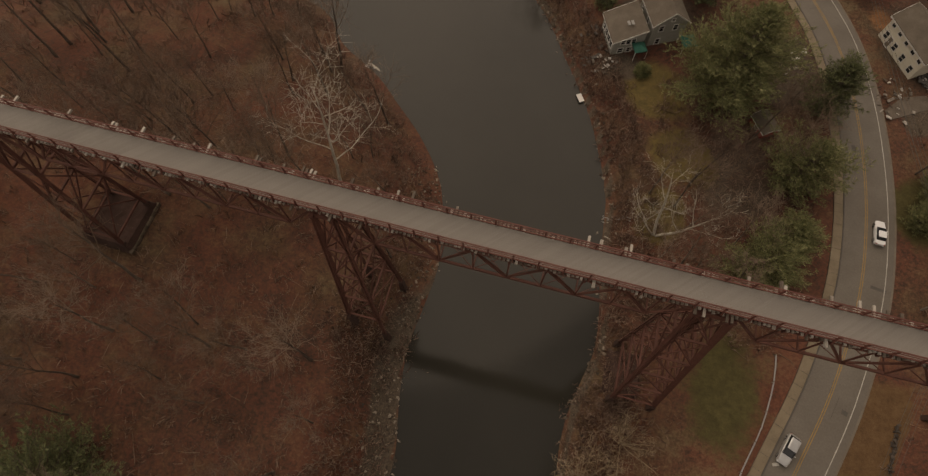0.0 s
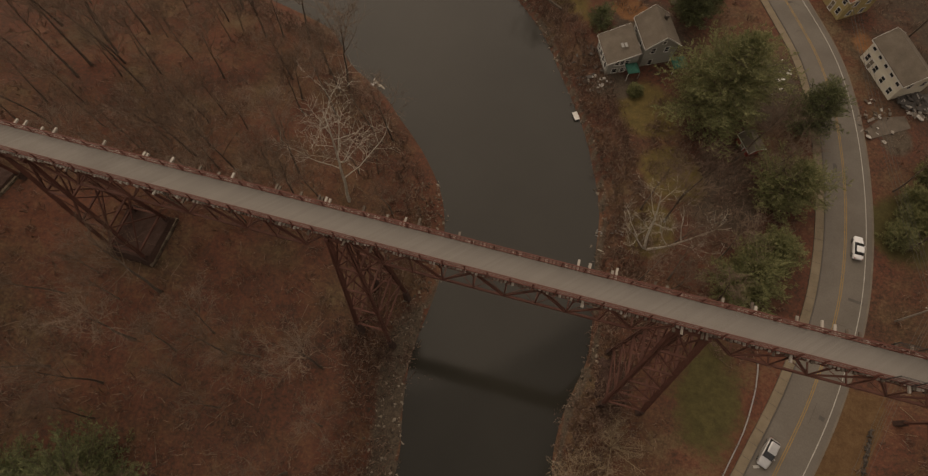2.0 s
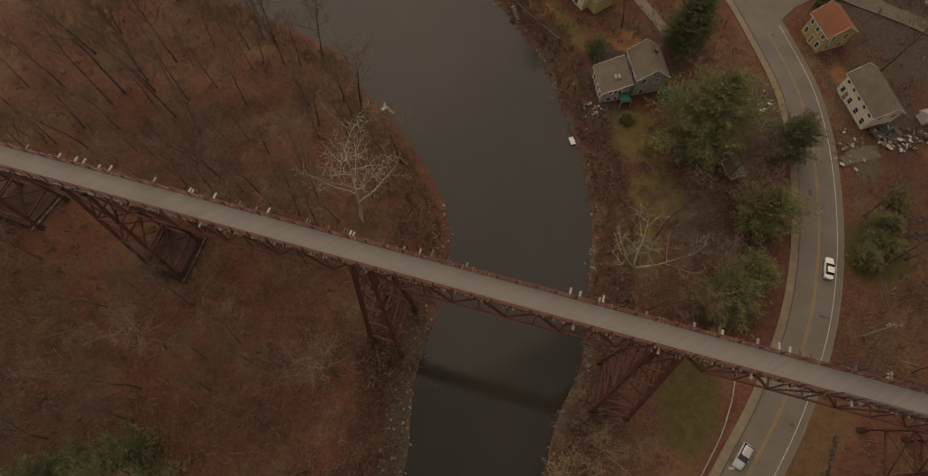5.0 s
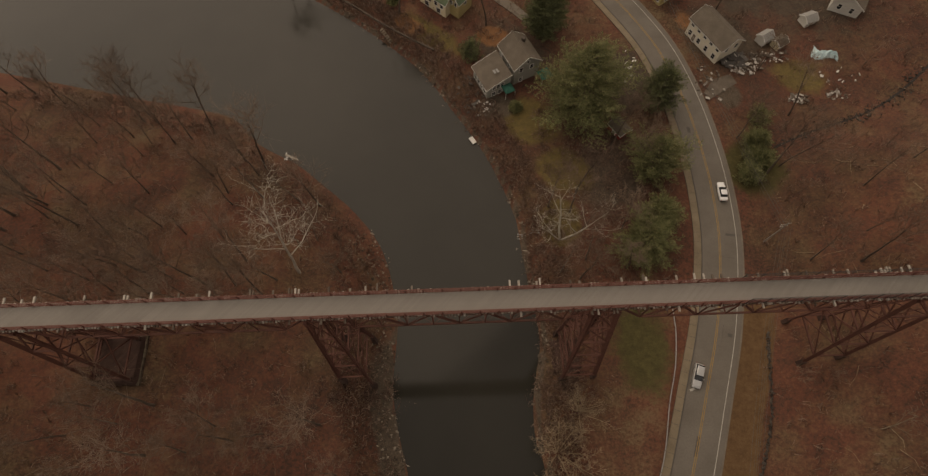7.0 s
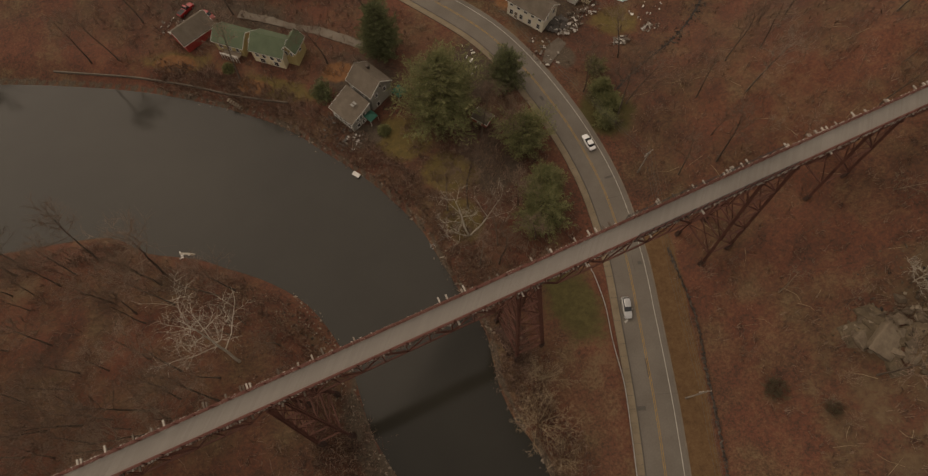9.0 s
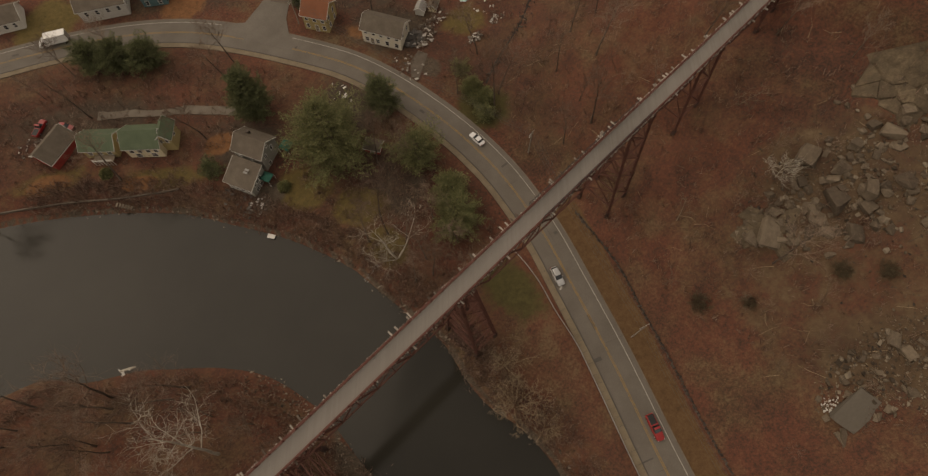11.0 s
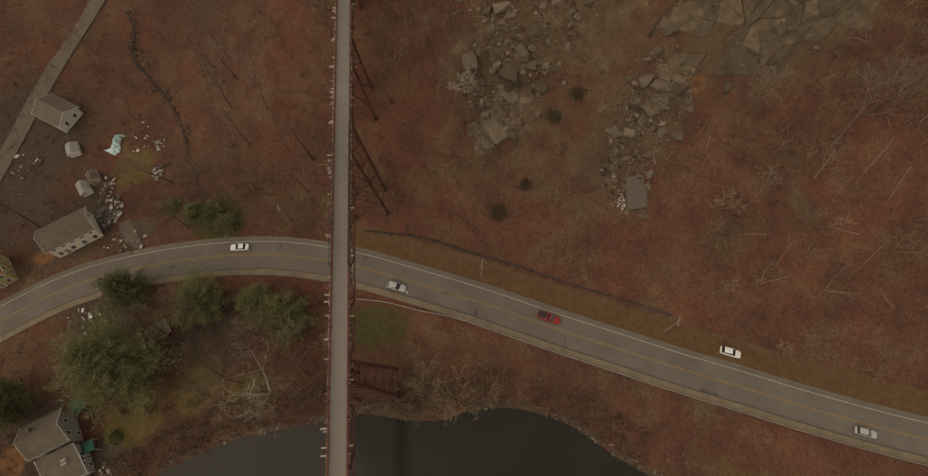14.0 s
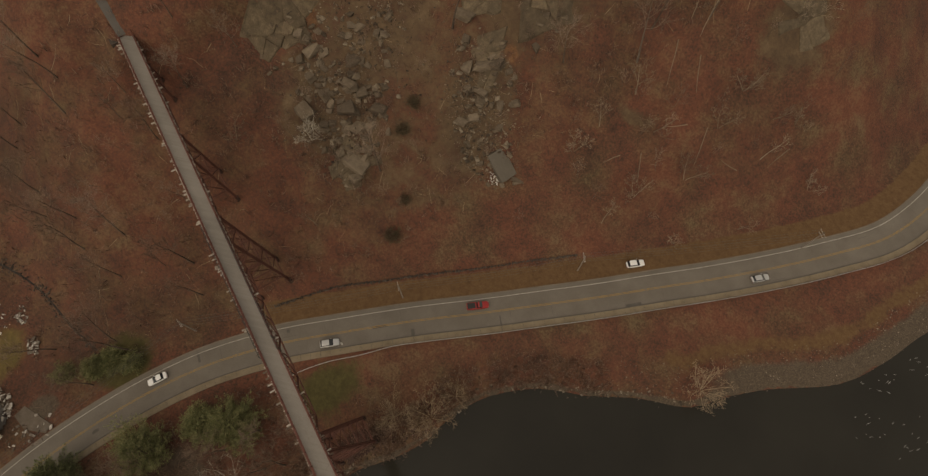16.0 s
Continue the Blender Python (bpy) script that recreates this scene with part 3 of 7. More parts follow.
def field(x, y):
    """Height of the ground and distances from both shores and the road at a place, from the ground's own grid."""
    i = min(max(bisect_left(GXL, x) - 1, 0), len(GXL) - 2)
    j = min(max(bisect_left(GYL, y) - 1, 0), len(GYL) - 2)
    u, v = (x - GXL[i]) / (GXL[i + 1] - GXL[i]), (y - GYL[j]) / (GYL[j + 1] - GYL[j])
    return [(g[j][i] * (1 - u) + g[j][i + 1] * u) * (1 - v) + (g[j + 1][i] * (1 - u) + g[j + 1][i + 1] * u) * v for g in GRL]


def ground_z(x, y):
    return field(x, y)[0]


def offset_line(line, d):
    """The line moved d metres to its left."""
    t = np.gradient(line, axis=0)
    t /= np.linalg.norm(t, axis=1)[:, None]
    return line + d * np.c_[-t[:, 1], t[:, 0]]


def ribbon(line, d0, d1, z0, z1):
    """A solid strip along a line between two offsets, from height z0 to z1."""
    a, b = offset_line(line, d0), offset_line(line, d1)
    g = Geo()
    n = len(line)
    g.v = [(*p, z) for z in (z0, z1) for s in (a, b) for p in s]
    A, Bq, C, D = range(0, n), range(n, 2 * n), range(2 * n, 3 * n), range(3 * n, 4 * n)
    for i in range(n - 1):
        g.f += [(D[i], C[i], C[i + 1], D[i + 1]), (A[i], A[i + 1], C[i + 1], C[i]), (Bq[i + 1], Bq[i], D[i], D[i + 1])]
    g.f += [(A[0], C[0], D[0], Bq[0]), (A[-1], Bq[-1], D[-1], C[-1])]
    return g


# ---- ground, water, road ----
def blob(x, y, cx, cy, rx, ry, turn=0.0):
    ca, sa = math.cos(radians(turn)), math.sin(radians(turn))
    u, v = ((x - cx) * ca + (y - cy) * sa) / rx, (-(x - cx) * sa + (y - cy) * ca) / ry
    return np.clip(1.35 - np.hypot(u, v) * 0.85, 0, 1)


def build_ground():
    x, y = (a.ravel() for a in np.meshgrid(GX, GY))
    z, dr, dl, dd = (v.ravel() for v in GRID)
    nx, ny = len(GX), len(GY)
    i = np.arange(nx * ny).reshape(ny, nx)
    quads = np.stack([i[:-1, :-1], i[:-1, 1:], i[1:, 1:], i[1:, :-1]], -1).reshape(-1, 4)
    me = bpy.data.meshes.new("ground")
    me.from_pydata(np.c_[x, y, z].tolist(), [], quads.tolist())
    me.polygons.foreach_set("use_smooth", [True] * len(me.polygons))
    on_right, hillside = dr > 0, (dr > 0) & (dd > 0)
    bank = on_right & (dd < -6)
    cover = {
        "grass": np.maximum.reduce([blob(x, y, 17, 56, 7.5, 5.5, -55), blob(x, y, 24, 42, 7, 5, -50), blob(x, y, 22, 29, 4.5, 6), 0.66 * blob(x, y, 84, 64, 9, 6, -40),
                                    0.8 * blob(x, y, -6, 84, 12, 3.5, -42), blob(x, y, -2, 150, 10, 7), 0.6 * blob(x, y, -28, 104, 16, 4, -28)]) * on_right,
        "verge": np.where(hillside, smooth(12.5, 9.5, dd) * smooth(14, 2, y), 0) * smooth(3, 4.5, dd) + np.where(bank, 0.62 * smooth(16, 11, dr) * smooth(6, 10, dr) * smooth(-60, -85, y), 0),
        "gravel": np.maximum(np.where(on_right, smooth(2.2, 0.4, dr) * 0.9 + 0.72 * smooth(10, 4, dr) * smooth(-72, -92, y), 0), np.where(dl > 0, smooth(6.5, 2.5, dl) * smooth(14, -6, y) + 0.35 * smooth(2, 0, dl), 0))
        + 0.9 * blob(x, y, 10, 61, 5, 3.5) * on_right + 0.9 * blob(x, y, 66, 60, 3, 4),
        "rocky": np.maximum.reduce([0.62 * blob(x, y, 90, -35, 20, 17, 20), 0.66 * blob(x, y, 70, -63, 20, 12, -60), 0.6 * blob(x, y, 98, -52, 22, 28), 0.62 * blob(x, y, 84, -90, 20, 30, 0), 0.48 * blob(x, y, 80, -50, 34, 36), 0.8 * blob(x, y, 46, -142, 9, 11), 0.62 * blob(x, y, 50, -99, 8, 2.2, 47)]) * hillside,
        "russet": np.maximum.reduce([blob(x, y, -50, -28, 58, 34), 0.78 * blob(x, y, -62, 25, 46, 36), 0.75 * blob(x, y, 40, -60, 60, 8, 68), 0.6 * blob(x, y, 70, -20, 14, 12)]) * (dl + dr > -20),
        # first blob puts shade under the trestle into the ground colour; on_right masks it
        "yard": np.maximum.reduce([0.66 * blob(x, y, -36, -9, 7, 3.5, 25), 0.75 * blob(x, y, 85, 100, 34, 24, -30), 0.7 * blob(x, y, 68, 78, 16, 10, -60), 0.7 * blob(x, y, 40, 132, 30, 14, -35), 0.7 * blob(x, y, 14, 78, 14, 9, -40), 0.75 * blob(x, y, 42, 66, 7, 12, -10), 0.6 * blob(x, y, 34, 40, 12, 16, 10), 0.6 * blob(x, y, -10, 112, 30, 9, -35)]) * on_right,
        "moss": np.maximum.reduce([0.72 * blob(x, y, 35, 0, 7.5, 11), 0.8 * blob(x, y, 66, 40, 7, 8)]) * on_right,
        "soil": np.maximum.reduce([0.5 * blob(x, y, 107.7, -40.0, 3, 2.4), 0.52 * blob(x, y, 74.5, -76.4, 3, 2.4), blob(x, y, -29, 104, 6, 2.5, -28), blob(x, y, -12, 88, 5, 2, -40), blob(x, y, 10, 82, 5, 3, -20), 0.8 * blob(x, y, 30, 128, 8, 6), 0.6 * blob(x, y, 60, 84, 5, 3, -60)]) * on_right,
    }
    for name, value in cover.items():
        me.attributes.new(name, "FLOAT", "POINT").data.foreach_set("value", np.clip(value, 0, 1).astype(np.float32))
    me.materials.append(M["ground"])
    me.update()
    return tagged(new("ground", me), "valley floor and wooded slopes under red-brown leaf litter", "ground", kind="structure")


build_ground()
water = Geo()
wx, wy = np.linspace(-900, 700, 41), np.linspace(-900, 700, 41)
water.v = [(a, b, 0.0) for b in wy for a in wx]
water.f = [(j * 41 + i, j * 41 + i + 1, (j + 1) * 41 + i + 1, (j + 1) * 41 + i) for j in range(40) for i in range(40)]
tagged(part("water", water, M["water"]), "dark slow murky creek water reflecting the sky", "creek", kind="structure")

near = RD[(RD[:, 1] > -330) & (RD[:, 1] < 200)]
road = part("road", ribbon(near, -3.75, 4.75, ROAD_Z - 0.3, ROAD_Z), M["asphalt"])
tagged(road, "worn grey two-lane asphalt road along the creek", "road", kind="structure")
part("shoulder", ribbon(near, 4.75, 5.1, ROAD_Z - 0.3, ROAD_Z - 0.03), M["shoulder"], road, "pale crumbling gravel edge")
for d in (-0.16, 0.16):
    part("centre_line", ribbon(near, d - 0.06, d + 0.06, ROAD_Z - 0.02, ROAD_Z + 0.006), M["yellow"], road, "worn double yellow line")
part("edge_line", ribbon(near, 3.62, 3.76, ROAD_Z - 0.02, ROAD_Z + 0.006), M["white"], road, "worn white edge line")
# kerb coloured dark: its shadow line along the pavement is in the colour
part("kerb", ribbon(near, -3.95, -3.75, ROAD_Z - 0.3, ROAD_Z + 0.14), M["patch"], road)
pavement = part("pavement", ribbon(near, -5.55, -3.95, ROAD_Z - 0.35, ROAD_Z + 0.02), M["patch"])
tagged(pavement, "weathered tan concrete pavement beside the road", "pavement", kind="structure")


def draped(line, d0, d1, lift, thick):
    """A strip that follows the ground."""
    a, b = offset_line(line, d0), offset_line(line, d1)
    g, n = Geo(), len(line)
    for low in (thick, 0.0):
        for s in (a, b):
            g.v += [(px, py, pz + lift - low) for px, py, pz in zip(s[:, 0], s[:, 1], heights(line[:, 0], line[:, 1])[0])]
    for i in range(n - 1):
        g.f += [(3 * n + i, 2 * n + i, 2 * n + i + 1, 3 * n + i + 1), (i, i + 1, 2 * n + i + 1, 2 * n + i), (n + i + 1, n + i, 3 * n + i, 3 * n + i + 1)]
    return g


side = spline([(50.5, 108.6), (54.5, 110.6), (59, 109.6), (62.8, 108.3), (71.1, 105.6), (82.1, 101.1), (94.9, 96.8), (108.7, 92.3), (121.7, 87.3), (132, 82.5), (149.7, 74.6), (180, 60)], 2)
mouth = Geo()
lip = [(34.0, 114.0), (39.1, 109.9), (45.6, 111.9), (50.3, 113.5), (55.5, 113.4), (55.9, 107.4), (52.9, 106.4), (48.5, 102.6), (45.2, 97.0), (45.5, 92.0), (41.5, 93.0), (31.5, 112.0)]
mouth.v = [(a, b, max(field(a, b)[0], ROAD_Z - 0.1) + 0.13) for a, b in lip] + [(a, b, ROAD_Z - 0.6) for a, b in lip]
mouth.f = [tuple(range(len(lip)))[::-1]] + [(i, (i + 1) % len(lip), len(lip) + (i + 1) % len(lip), len(lip) + i) for i in range(len(lip))]
side_road = tagged(part("side_road", draped(side, -2.6, 2.6, 0.16, 0.5), M["old_pad"]), "narrow worn side road climbing past the houses", "road", kind="structure")
part("junction", mouth, M["asphalt"], side_road, "flared asphalt mouth of the side road")
part("stop_line", Geo().box((42.3, 107.0, ROAD_Z + 0.03), (4.0, 0.4, 0.12), radians(-61)), M["white"], side_road, "worn white stop line")
lane = spline([(-8.5, 112), (-4, 108.6), (3, 102.5), (9, 97.2), (15, 91), (19.5, 86.3), (23, 84)], 2)
tagged(part("lane", draped(lane, -1.4, 1.4, 0.08, 0.4), M["shoulder"]), "pale gravel lane behind the cottages", "path", kind="structure")
patches = Geo()
rp = random.Random(6)
for _ in range(60):
    k = rp.randrange(20, len(near) - 20)
    t = near[k + 1] - near[k - 1]
    a, o = math.atan2(t[1], t[0]), rp.uniform(-3.4, 3.2)
    p = offset_line(near[k - 1:k + 2], o)[1]
    patches.box((p[0], p[1], ROAD_Z - 0.02), (rp.uniform(0.8, 5.0), rp.uniform(0.06, 0.9) if rp.random() < 0.5 else 0.07, 0.05), a + rp.choice((0, 0, 1.57)))
part("tar_patch", patches, M["patch"], road, "dark tar patches and sealed cracks", kind="stuff")

# ---- the trestle bridge ----
YC, DECK_Z = -0.55, 45.75
X0, X1 = -165.0, 121.0
HALF = 1.42
TOWERS = [(-141, -135), (-91.0, -85.5), (-63.8, -60.6), (-22.2, -20.0), (16.6, 19.8), (60.9, 67.6), (83.0, 89.7), (107.5, 112.0)]
# footing height, and how far the legs spread west and east towards the ground
PIERS = {-91.0: (1.5, 2.2, 1.0), -63.8: (2.0, 2.2, 0.2), -22.2: (4.5, 1.9, 0.8), 16.6: (2.5, -1.5, 4.0), 60.9: (1.8, -2.6, 1.6), 83.0: (1.2, -1.8, 1.8)}


def tower(x_a, x_b, bridge):
    """A four-legged braced steel tower, legs splayed across and a little along the bridge, on battered stone footings."""
    pier, out_a, out_b = PIERS.get(x_a, (0.5, 0.0, 0.0))
    side_x = {x_a: -out_a / 32, x_b: out_b / 32}

    def at(x, s, z):
        return (x + side_x[x] * (44.2 - z), YC + s * (1.35 + (44.2 - z) / 12), z)

    zs = {}
    for x in (x_a, x_b):
        for s in (-1, 1):
            z = 12.0
            for _ in range(6):
                p = at(x, s, z)
                z = ground_z(p[0], p[1]) + pier
            zs[x, s] = z
    low = max(zs.values())
    n = max(1, round((43.5 - low) / 7.5))
    levels = [low + 0.6 + (43.6 - low - 0.6) * i / n for i in range(n + 1)]
    cap = Geo()
    for x in (x_a, x_b):
        cap.beam((x, YC - 1.9, 44.0), (x, YC + 1.9, 44.0), 0.5, 0.6)
    for s in (-1, 1):
        cap.beam((x_a, YC + 1.35 * s, 44.05), (x_b, YC + 1.35 * s, 44.05), 0.4, 0.7)
    body = part("tower", cap, M["steel"], bridge, "rusty braced steel tower")
    for x in (x_a, x_b):
        for s in (-1, 1):
            leg = Geo()
            p, q = Vector(at(x, s, zs[x, s])), Vector(at(x, s, 44))
            for o in (-0.2, 0.2):
                leg.beam(p + Vector((o, 0, 0)), q + Vector((o, 0, 0)), 0.14, 0.42)
            steps = int((q - p).length / 0.9)
            for i in range(steps):
                a, b = p.lerp(q, i / steps), p.lerp(q, (i + 1) / steps)
                o = 0.2 if i % 2 else -0.2
                leg.beam(a + Vector((o, 0, 0)), b - Vector((o, 0, 0)), 0.07, 0.03)
            part("leg", leg, M["steel"], body)
            w0, w1, deep = 0.42 + 0.025 * pier, 0.36, pier + 1.9
            foot = Geo().add([(p.x + u * w, p.y + v * w, p.z + h) for w, h in ((w0, -deep), (w1, 0.0)) for u, v in ((-1, -1), (1, -1), (1, 1), (-1, 1))], BOX)
            foot.box((p.x, p.y, p.z + 0.1), (0.8, 0.8, 0.25))
            part("footing", foot, M["pier"], body, "dark red-brown stone footing")
    for i, z in enumerate(levels):
        for x in (x_a, x_b):
            part("strut", Geo().beam(at(x, -1, z), at(x, 1, z), 0.26, 0.30), M["steel"], body)
        for s in (-1, 1):
            part("strut", Geo().beam(at(x_a, s, z), at(x_b, s, z), 0.26, 0.30), M["steel"], body)
        if i:
            y = levels[i - 1]
            for x in (x_a, x_b):
                for s in (-1, 1):
                    part("brace", Geo().beam(at(x, s, y), at(x, -s, z), 0.16, 0.18), M["steel"], body)
            for s in (-1, 1):
                for a, b in ((x_a, x_b), (x_b, x_a)):
                    part("brace", Geo().beam(at(a, s, y), at(b, s, z), 0.16, 0.18), M["steel"], body)


def span(x_a, x_b, bridge, depth):
    """A pair of riveted trusses that carry the deck from tower to tower."""
    top, bottom = 44.75, 44.75 - depth
    n = max(2, 2 * round((x_b - x_a) / 7.6))
    xs = [x_a + (x_b - x_a) * i / n for i in range(n + 1)]
    g = Geo()
    for s in (-1, 1):
        g.beam((x_a, YC + 1.3 * s, top), (x_b, YC + 1.3 * s, top), 0.34, 0.5)
    for x in xs:
        g.beam((x, YC - 1.7, top + 0.1), (x, YC + 1.7, top + 0.1), 0.25, 0.4)
    body = part("truss_span", g, M["steel"], bridge, "riveted rusty steel deck truss")
    for s in (-1, 1):
        y = YC + 1.3 * s
        part("bottom_chord", Geo().beam((xs[1], y, bottom), (xs[-2], y, bottom), 0.26, 0.3), M["steel"], body)
        for i in range(n):
            lo, hi = (xs[i], xs[i + 1]) if i % 2 else (xs[i + 1], xs[i])
            w = 0.30 if i % 2 == 0 else 0.2
            part("diagonal", Geo().beam((hi, y, top), (lo, y, bottom), w, 0.2), M["steel"], body)
        for i in range(1, n):
            part("hanger", Geo().beam((xs[i], y, top), (xs[i], y, bottom), 0.14, 0.14), M["steel"], body)
    lace = Geo()
    for i in range(1, n - 1):
        for a, b in ((-1, 1), (1, -1)):
            lace.beam((xs[i], YC + 1.3 * a, bottom), (xs[i + 1], YC + 1.3 * b, bottom), 0.08, 0.08)
    for i in range(1, n):
        lace.beam((xs[i], YC - 1.3, bottom), (xs[i], YC + 1.3, bottom), 0.16, 0.16)
    part("bottom_bracing", lace, M["steel"], body)


def build_bridge():
    rng = random.Random(5)
    bridge = empty("trestle_bridge", pose(0, 0, 0), "long rusty red steel railroad trestle with a plank walkway, high over the creek", "bridge", kind="structure")
    planks = Geo()
    w, gap = 0.235, 0.007
    step = w * math.sqrt(2)
    k = int((X1 - X0 + 2 * HALF) / step)
    h = (w - gap) / math.sqrt(2)
    board = Geo()
    board.add([(px, py, z) for z in (-0.07, 0.0) for px, py in ((-h - HALF, -HALF), (h - HALF, -HALF), (h + HALF, HALF), (-h + HALF, HALF))], BOX)
    board = board.mesh("plank", M["plank"])
    deck = part("deck", Geo().box(((X0 + X1) / 2, YC - 0.75, DECK_Z - 0.14), (X1 - X0, 0.2, 0.12)).box(((X0 + X1) / 2, YC + 0.75, DECK_Z - 0.14), (X1 - X0, 0.2, 0.12)), M["tie"], bridge, "plank walkway of pale grey boards laid diagonally")
    for i in range(k):
        x = X0 - HALF + (i + 0.5) * step
        lift = rng.uniform(0, 0.008)
        if -42 < x < 48:
            part("plank", board, None, deck).location = (x, YC, DECK_Z + lift)
            continue
        pts = []
        for z in (DECK_Z - 0.07, DECK_Z + lift):
            for px, py in ((x - h, -HALF), (x + h, -HALF), (x + h + 2 * HALF, HALF), (x - h + 2 * HALF, HALF)):
                pts.append((min(max(px - HALF, X0), X1), YC + py, z))
        planks.add(pts, BOX)
    part("deck_planks", planks, M["plank"], deck, "pale grey planks laid diagonally", kind="stuff")
    ties = Geo()
    sleeper = Geo().box((0, 0, 0), (1, 1, 1)).mesh("tie", M["tie"])
    x = X0
    while x < X1:
        a = 1.62 + rng.random() * 0.24 + (rng.random() < 0.06) * rng.uniform(0.3, 0.6)
        b = 1.9 + rng.random() * 0.22 + (rng.random() < 0.17) * rng.uniform(0.45, 0.95)
        if rng.random() < 0.12:
            a = 1.58
        c, size = (x, YC + (b - a) / 2, DECK_Z - 0.34), (rng.uniform(0.2, 0.29), a + b, 0.21)
        if -42 < x < 48:
            part("tie", sleeper, None, bridge).matrix_basis = Matrix.Translation(c) @ Matrix.Diagonal((*size, 1))
        else:
            ties.box(c, size)
        x += rng.uniform(0.36, 0.46)
    part("ties", ties, M["tie"], bridge, "uneven bleached railroad ties sticking out under the deck", kind="stuff")
    for s in (-1, 1):
        y = YC + s * (HALF + 0.1)
        rail = Geo()
        rail.beam((X0, y, DECK_Z + 1.12), (X1, y, DECK_Z + 1.12), 0.13, 0.07)
        rail.beam((X0, y, DECK_Z + 0.04), (X1, y, DECK_Z + 0.04), 0.12, 0.12)
        rail.beam((X0, y, DECK_Z + 0.62), (X1, y, DECK_Z + 0.62), 0.08, 0.08)
        for h in (0.35, 0.9):
            rail.beam((X0, y, DECK_Z + h), (X1, y, DECK_Z + h), 0.015, 0.015)
        railing = part("railing", rail, M["rail"], bridge, "dark red railing with wire strands")
        post = Geo().box((0, 0, 0.42), (0.13, 0.13, 1.5)).beam((0, 0.28 * s, -0.3), (0, 0.02 * s, 0.5), 0.1, 0.08)
        me = post.mesh("post", M["rail"])
        for i in range(int((X1 - X0) / 2.44) + 1):
            part("post", me, None, railing).location = (X0 + 0.1 + i * 2.44, y, DECK_Z)
    mesh_fence = Geo()
    for s in (-1, 1):
        y = YC + s * (HALF + 0.22)
        for i in range(13):
            mesh_fence.beam((36 + i * 2.44, y, DECK_Z), (36 + i * 2.44, y, DECK_Z + 2.3), 0.07, 0.07)
        for h in (0.4, 0.9, 1.5, 2.0, 2.3):
            mesh_fence.beam((36, y, DECK_Z + h), (36 + 12 * 2.44, y, DECK_Z + h), 0.04, 0.04)
    part("safety_fence", mesh_fence, M["black"], bridge, "dark wire fence above the road")
    for a, b in TOWERS:
        tower(a, b, bridge)
    edges = [X0] + [x for t in TOWERS for x in t] + [X1]
    for i in range(0, len(edges) - 1, 2):
        length = edges[i + 1] - edges[i]
        span(edges[i], edges[i + 1], bridge, 5.2 if length > 25 else 2.6)
    for x, w in ((X0, 8), (X1, 8)):
        z = ground_z(x, YC)
        part("abutment", Geo().box((x + math.copysign(1.2, x), YC, (44.9 + z - 3) / 2), (2.6, w, 44.9 - z + 3)), M["stone"], bridge, "old stone abutment")
    return bridge


build_bridge()
# masonry bases under the towers by the creek, with pale coping along one edge
for x, y, sx, sy, tall in ((-63.3, YC + 0.1, 8.0, 9.4, 1.6), (20.0, YC, 6.0, 8.0, 0.25), (-89.6, YC, 8.0, 8.5, 0.8)):
    z = ground_z(x, y)
    plinth = empty("tower_plinth", pose(x, y, z), "dark red-brown masonry base under the trestle tower", "masonry base", kind="structure")
    top = Geo()
    nn = 12
    rp = random.Random(int(x))
    for q in range(nn + 1):
        for p in range(nn + 1):
            u, v = p / nn - 0.5, q / nn - 0.5
            edge = min(1, 12 * (0.5 - max(abs(u), abs(v))))
            top.v.append((u * sx, v * sy, ground_z(x + u * sx, y + v * sy) - z + (0.05 + tall * edge) + rp.uniform(-0.12, 0.12) - (0.4 if edge <= 0.01 else 0)))
    top.f = [(q * 13 + p, q * 13 + p + 1, (q + 1) * 13 + p + 1, (q + 1) * 13 + p) for q in range(nn) for p in range(nn)]
    part("masonry", top, M["pier"], plinth)
    for k in range(11 if tall > 0.5 else 0):
        yy = -sy / 2 + 0.5 + k * (sy - 1) / 10
        part("coping_stone", Geo().box((sx / 2 - 0.3, yy, ground_z(x + sx / 2, y + yy) - z + 0.3 * tall), (rp.uniform(0.3, 0.6), 0.75, 0.5), rp.uniform(-0.2, 0.2)), M["rock"], plinth, "pale coping stone")
trail = np.c_[np.linspace(X1, 230, 30), YC + np.linspace(0, 1, 30) ** 2 * 30]
tagged(part("trail", draped(trail, -1.6, 1.6, 0.12, 0.6), M["patch"]), "dark cinder trail beyond the bridge's end", "path", kind="structure")


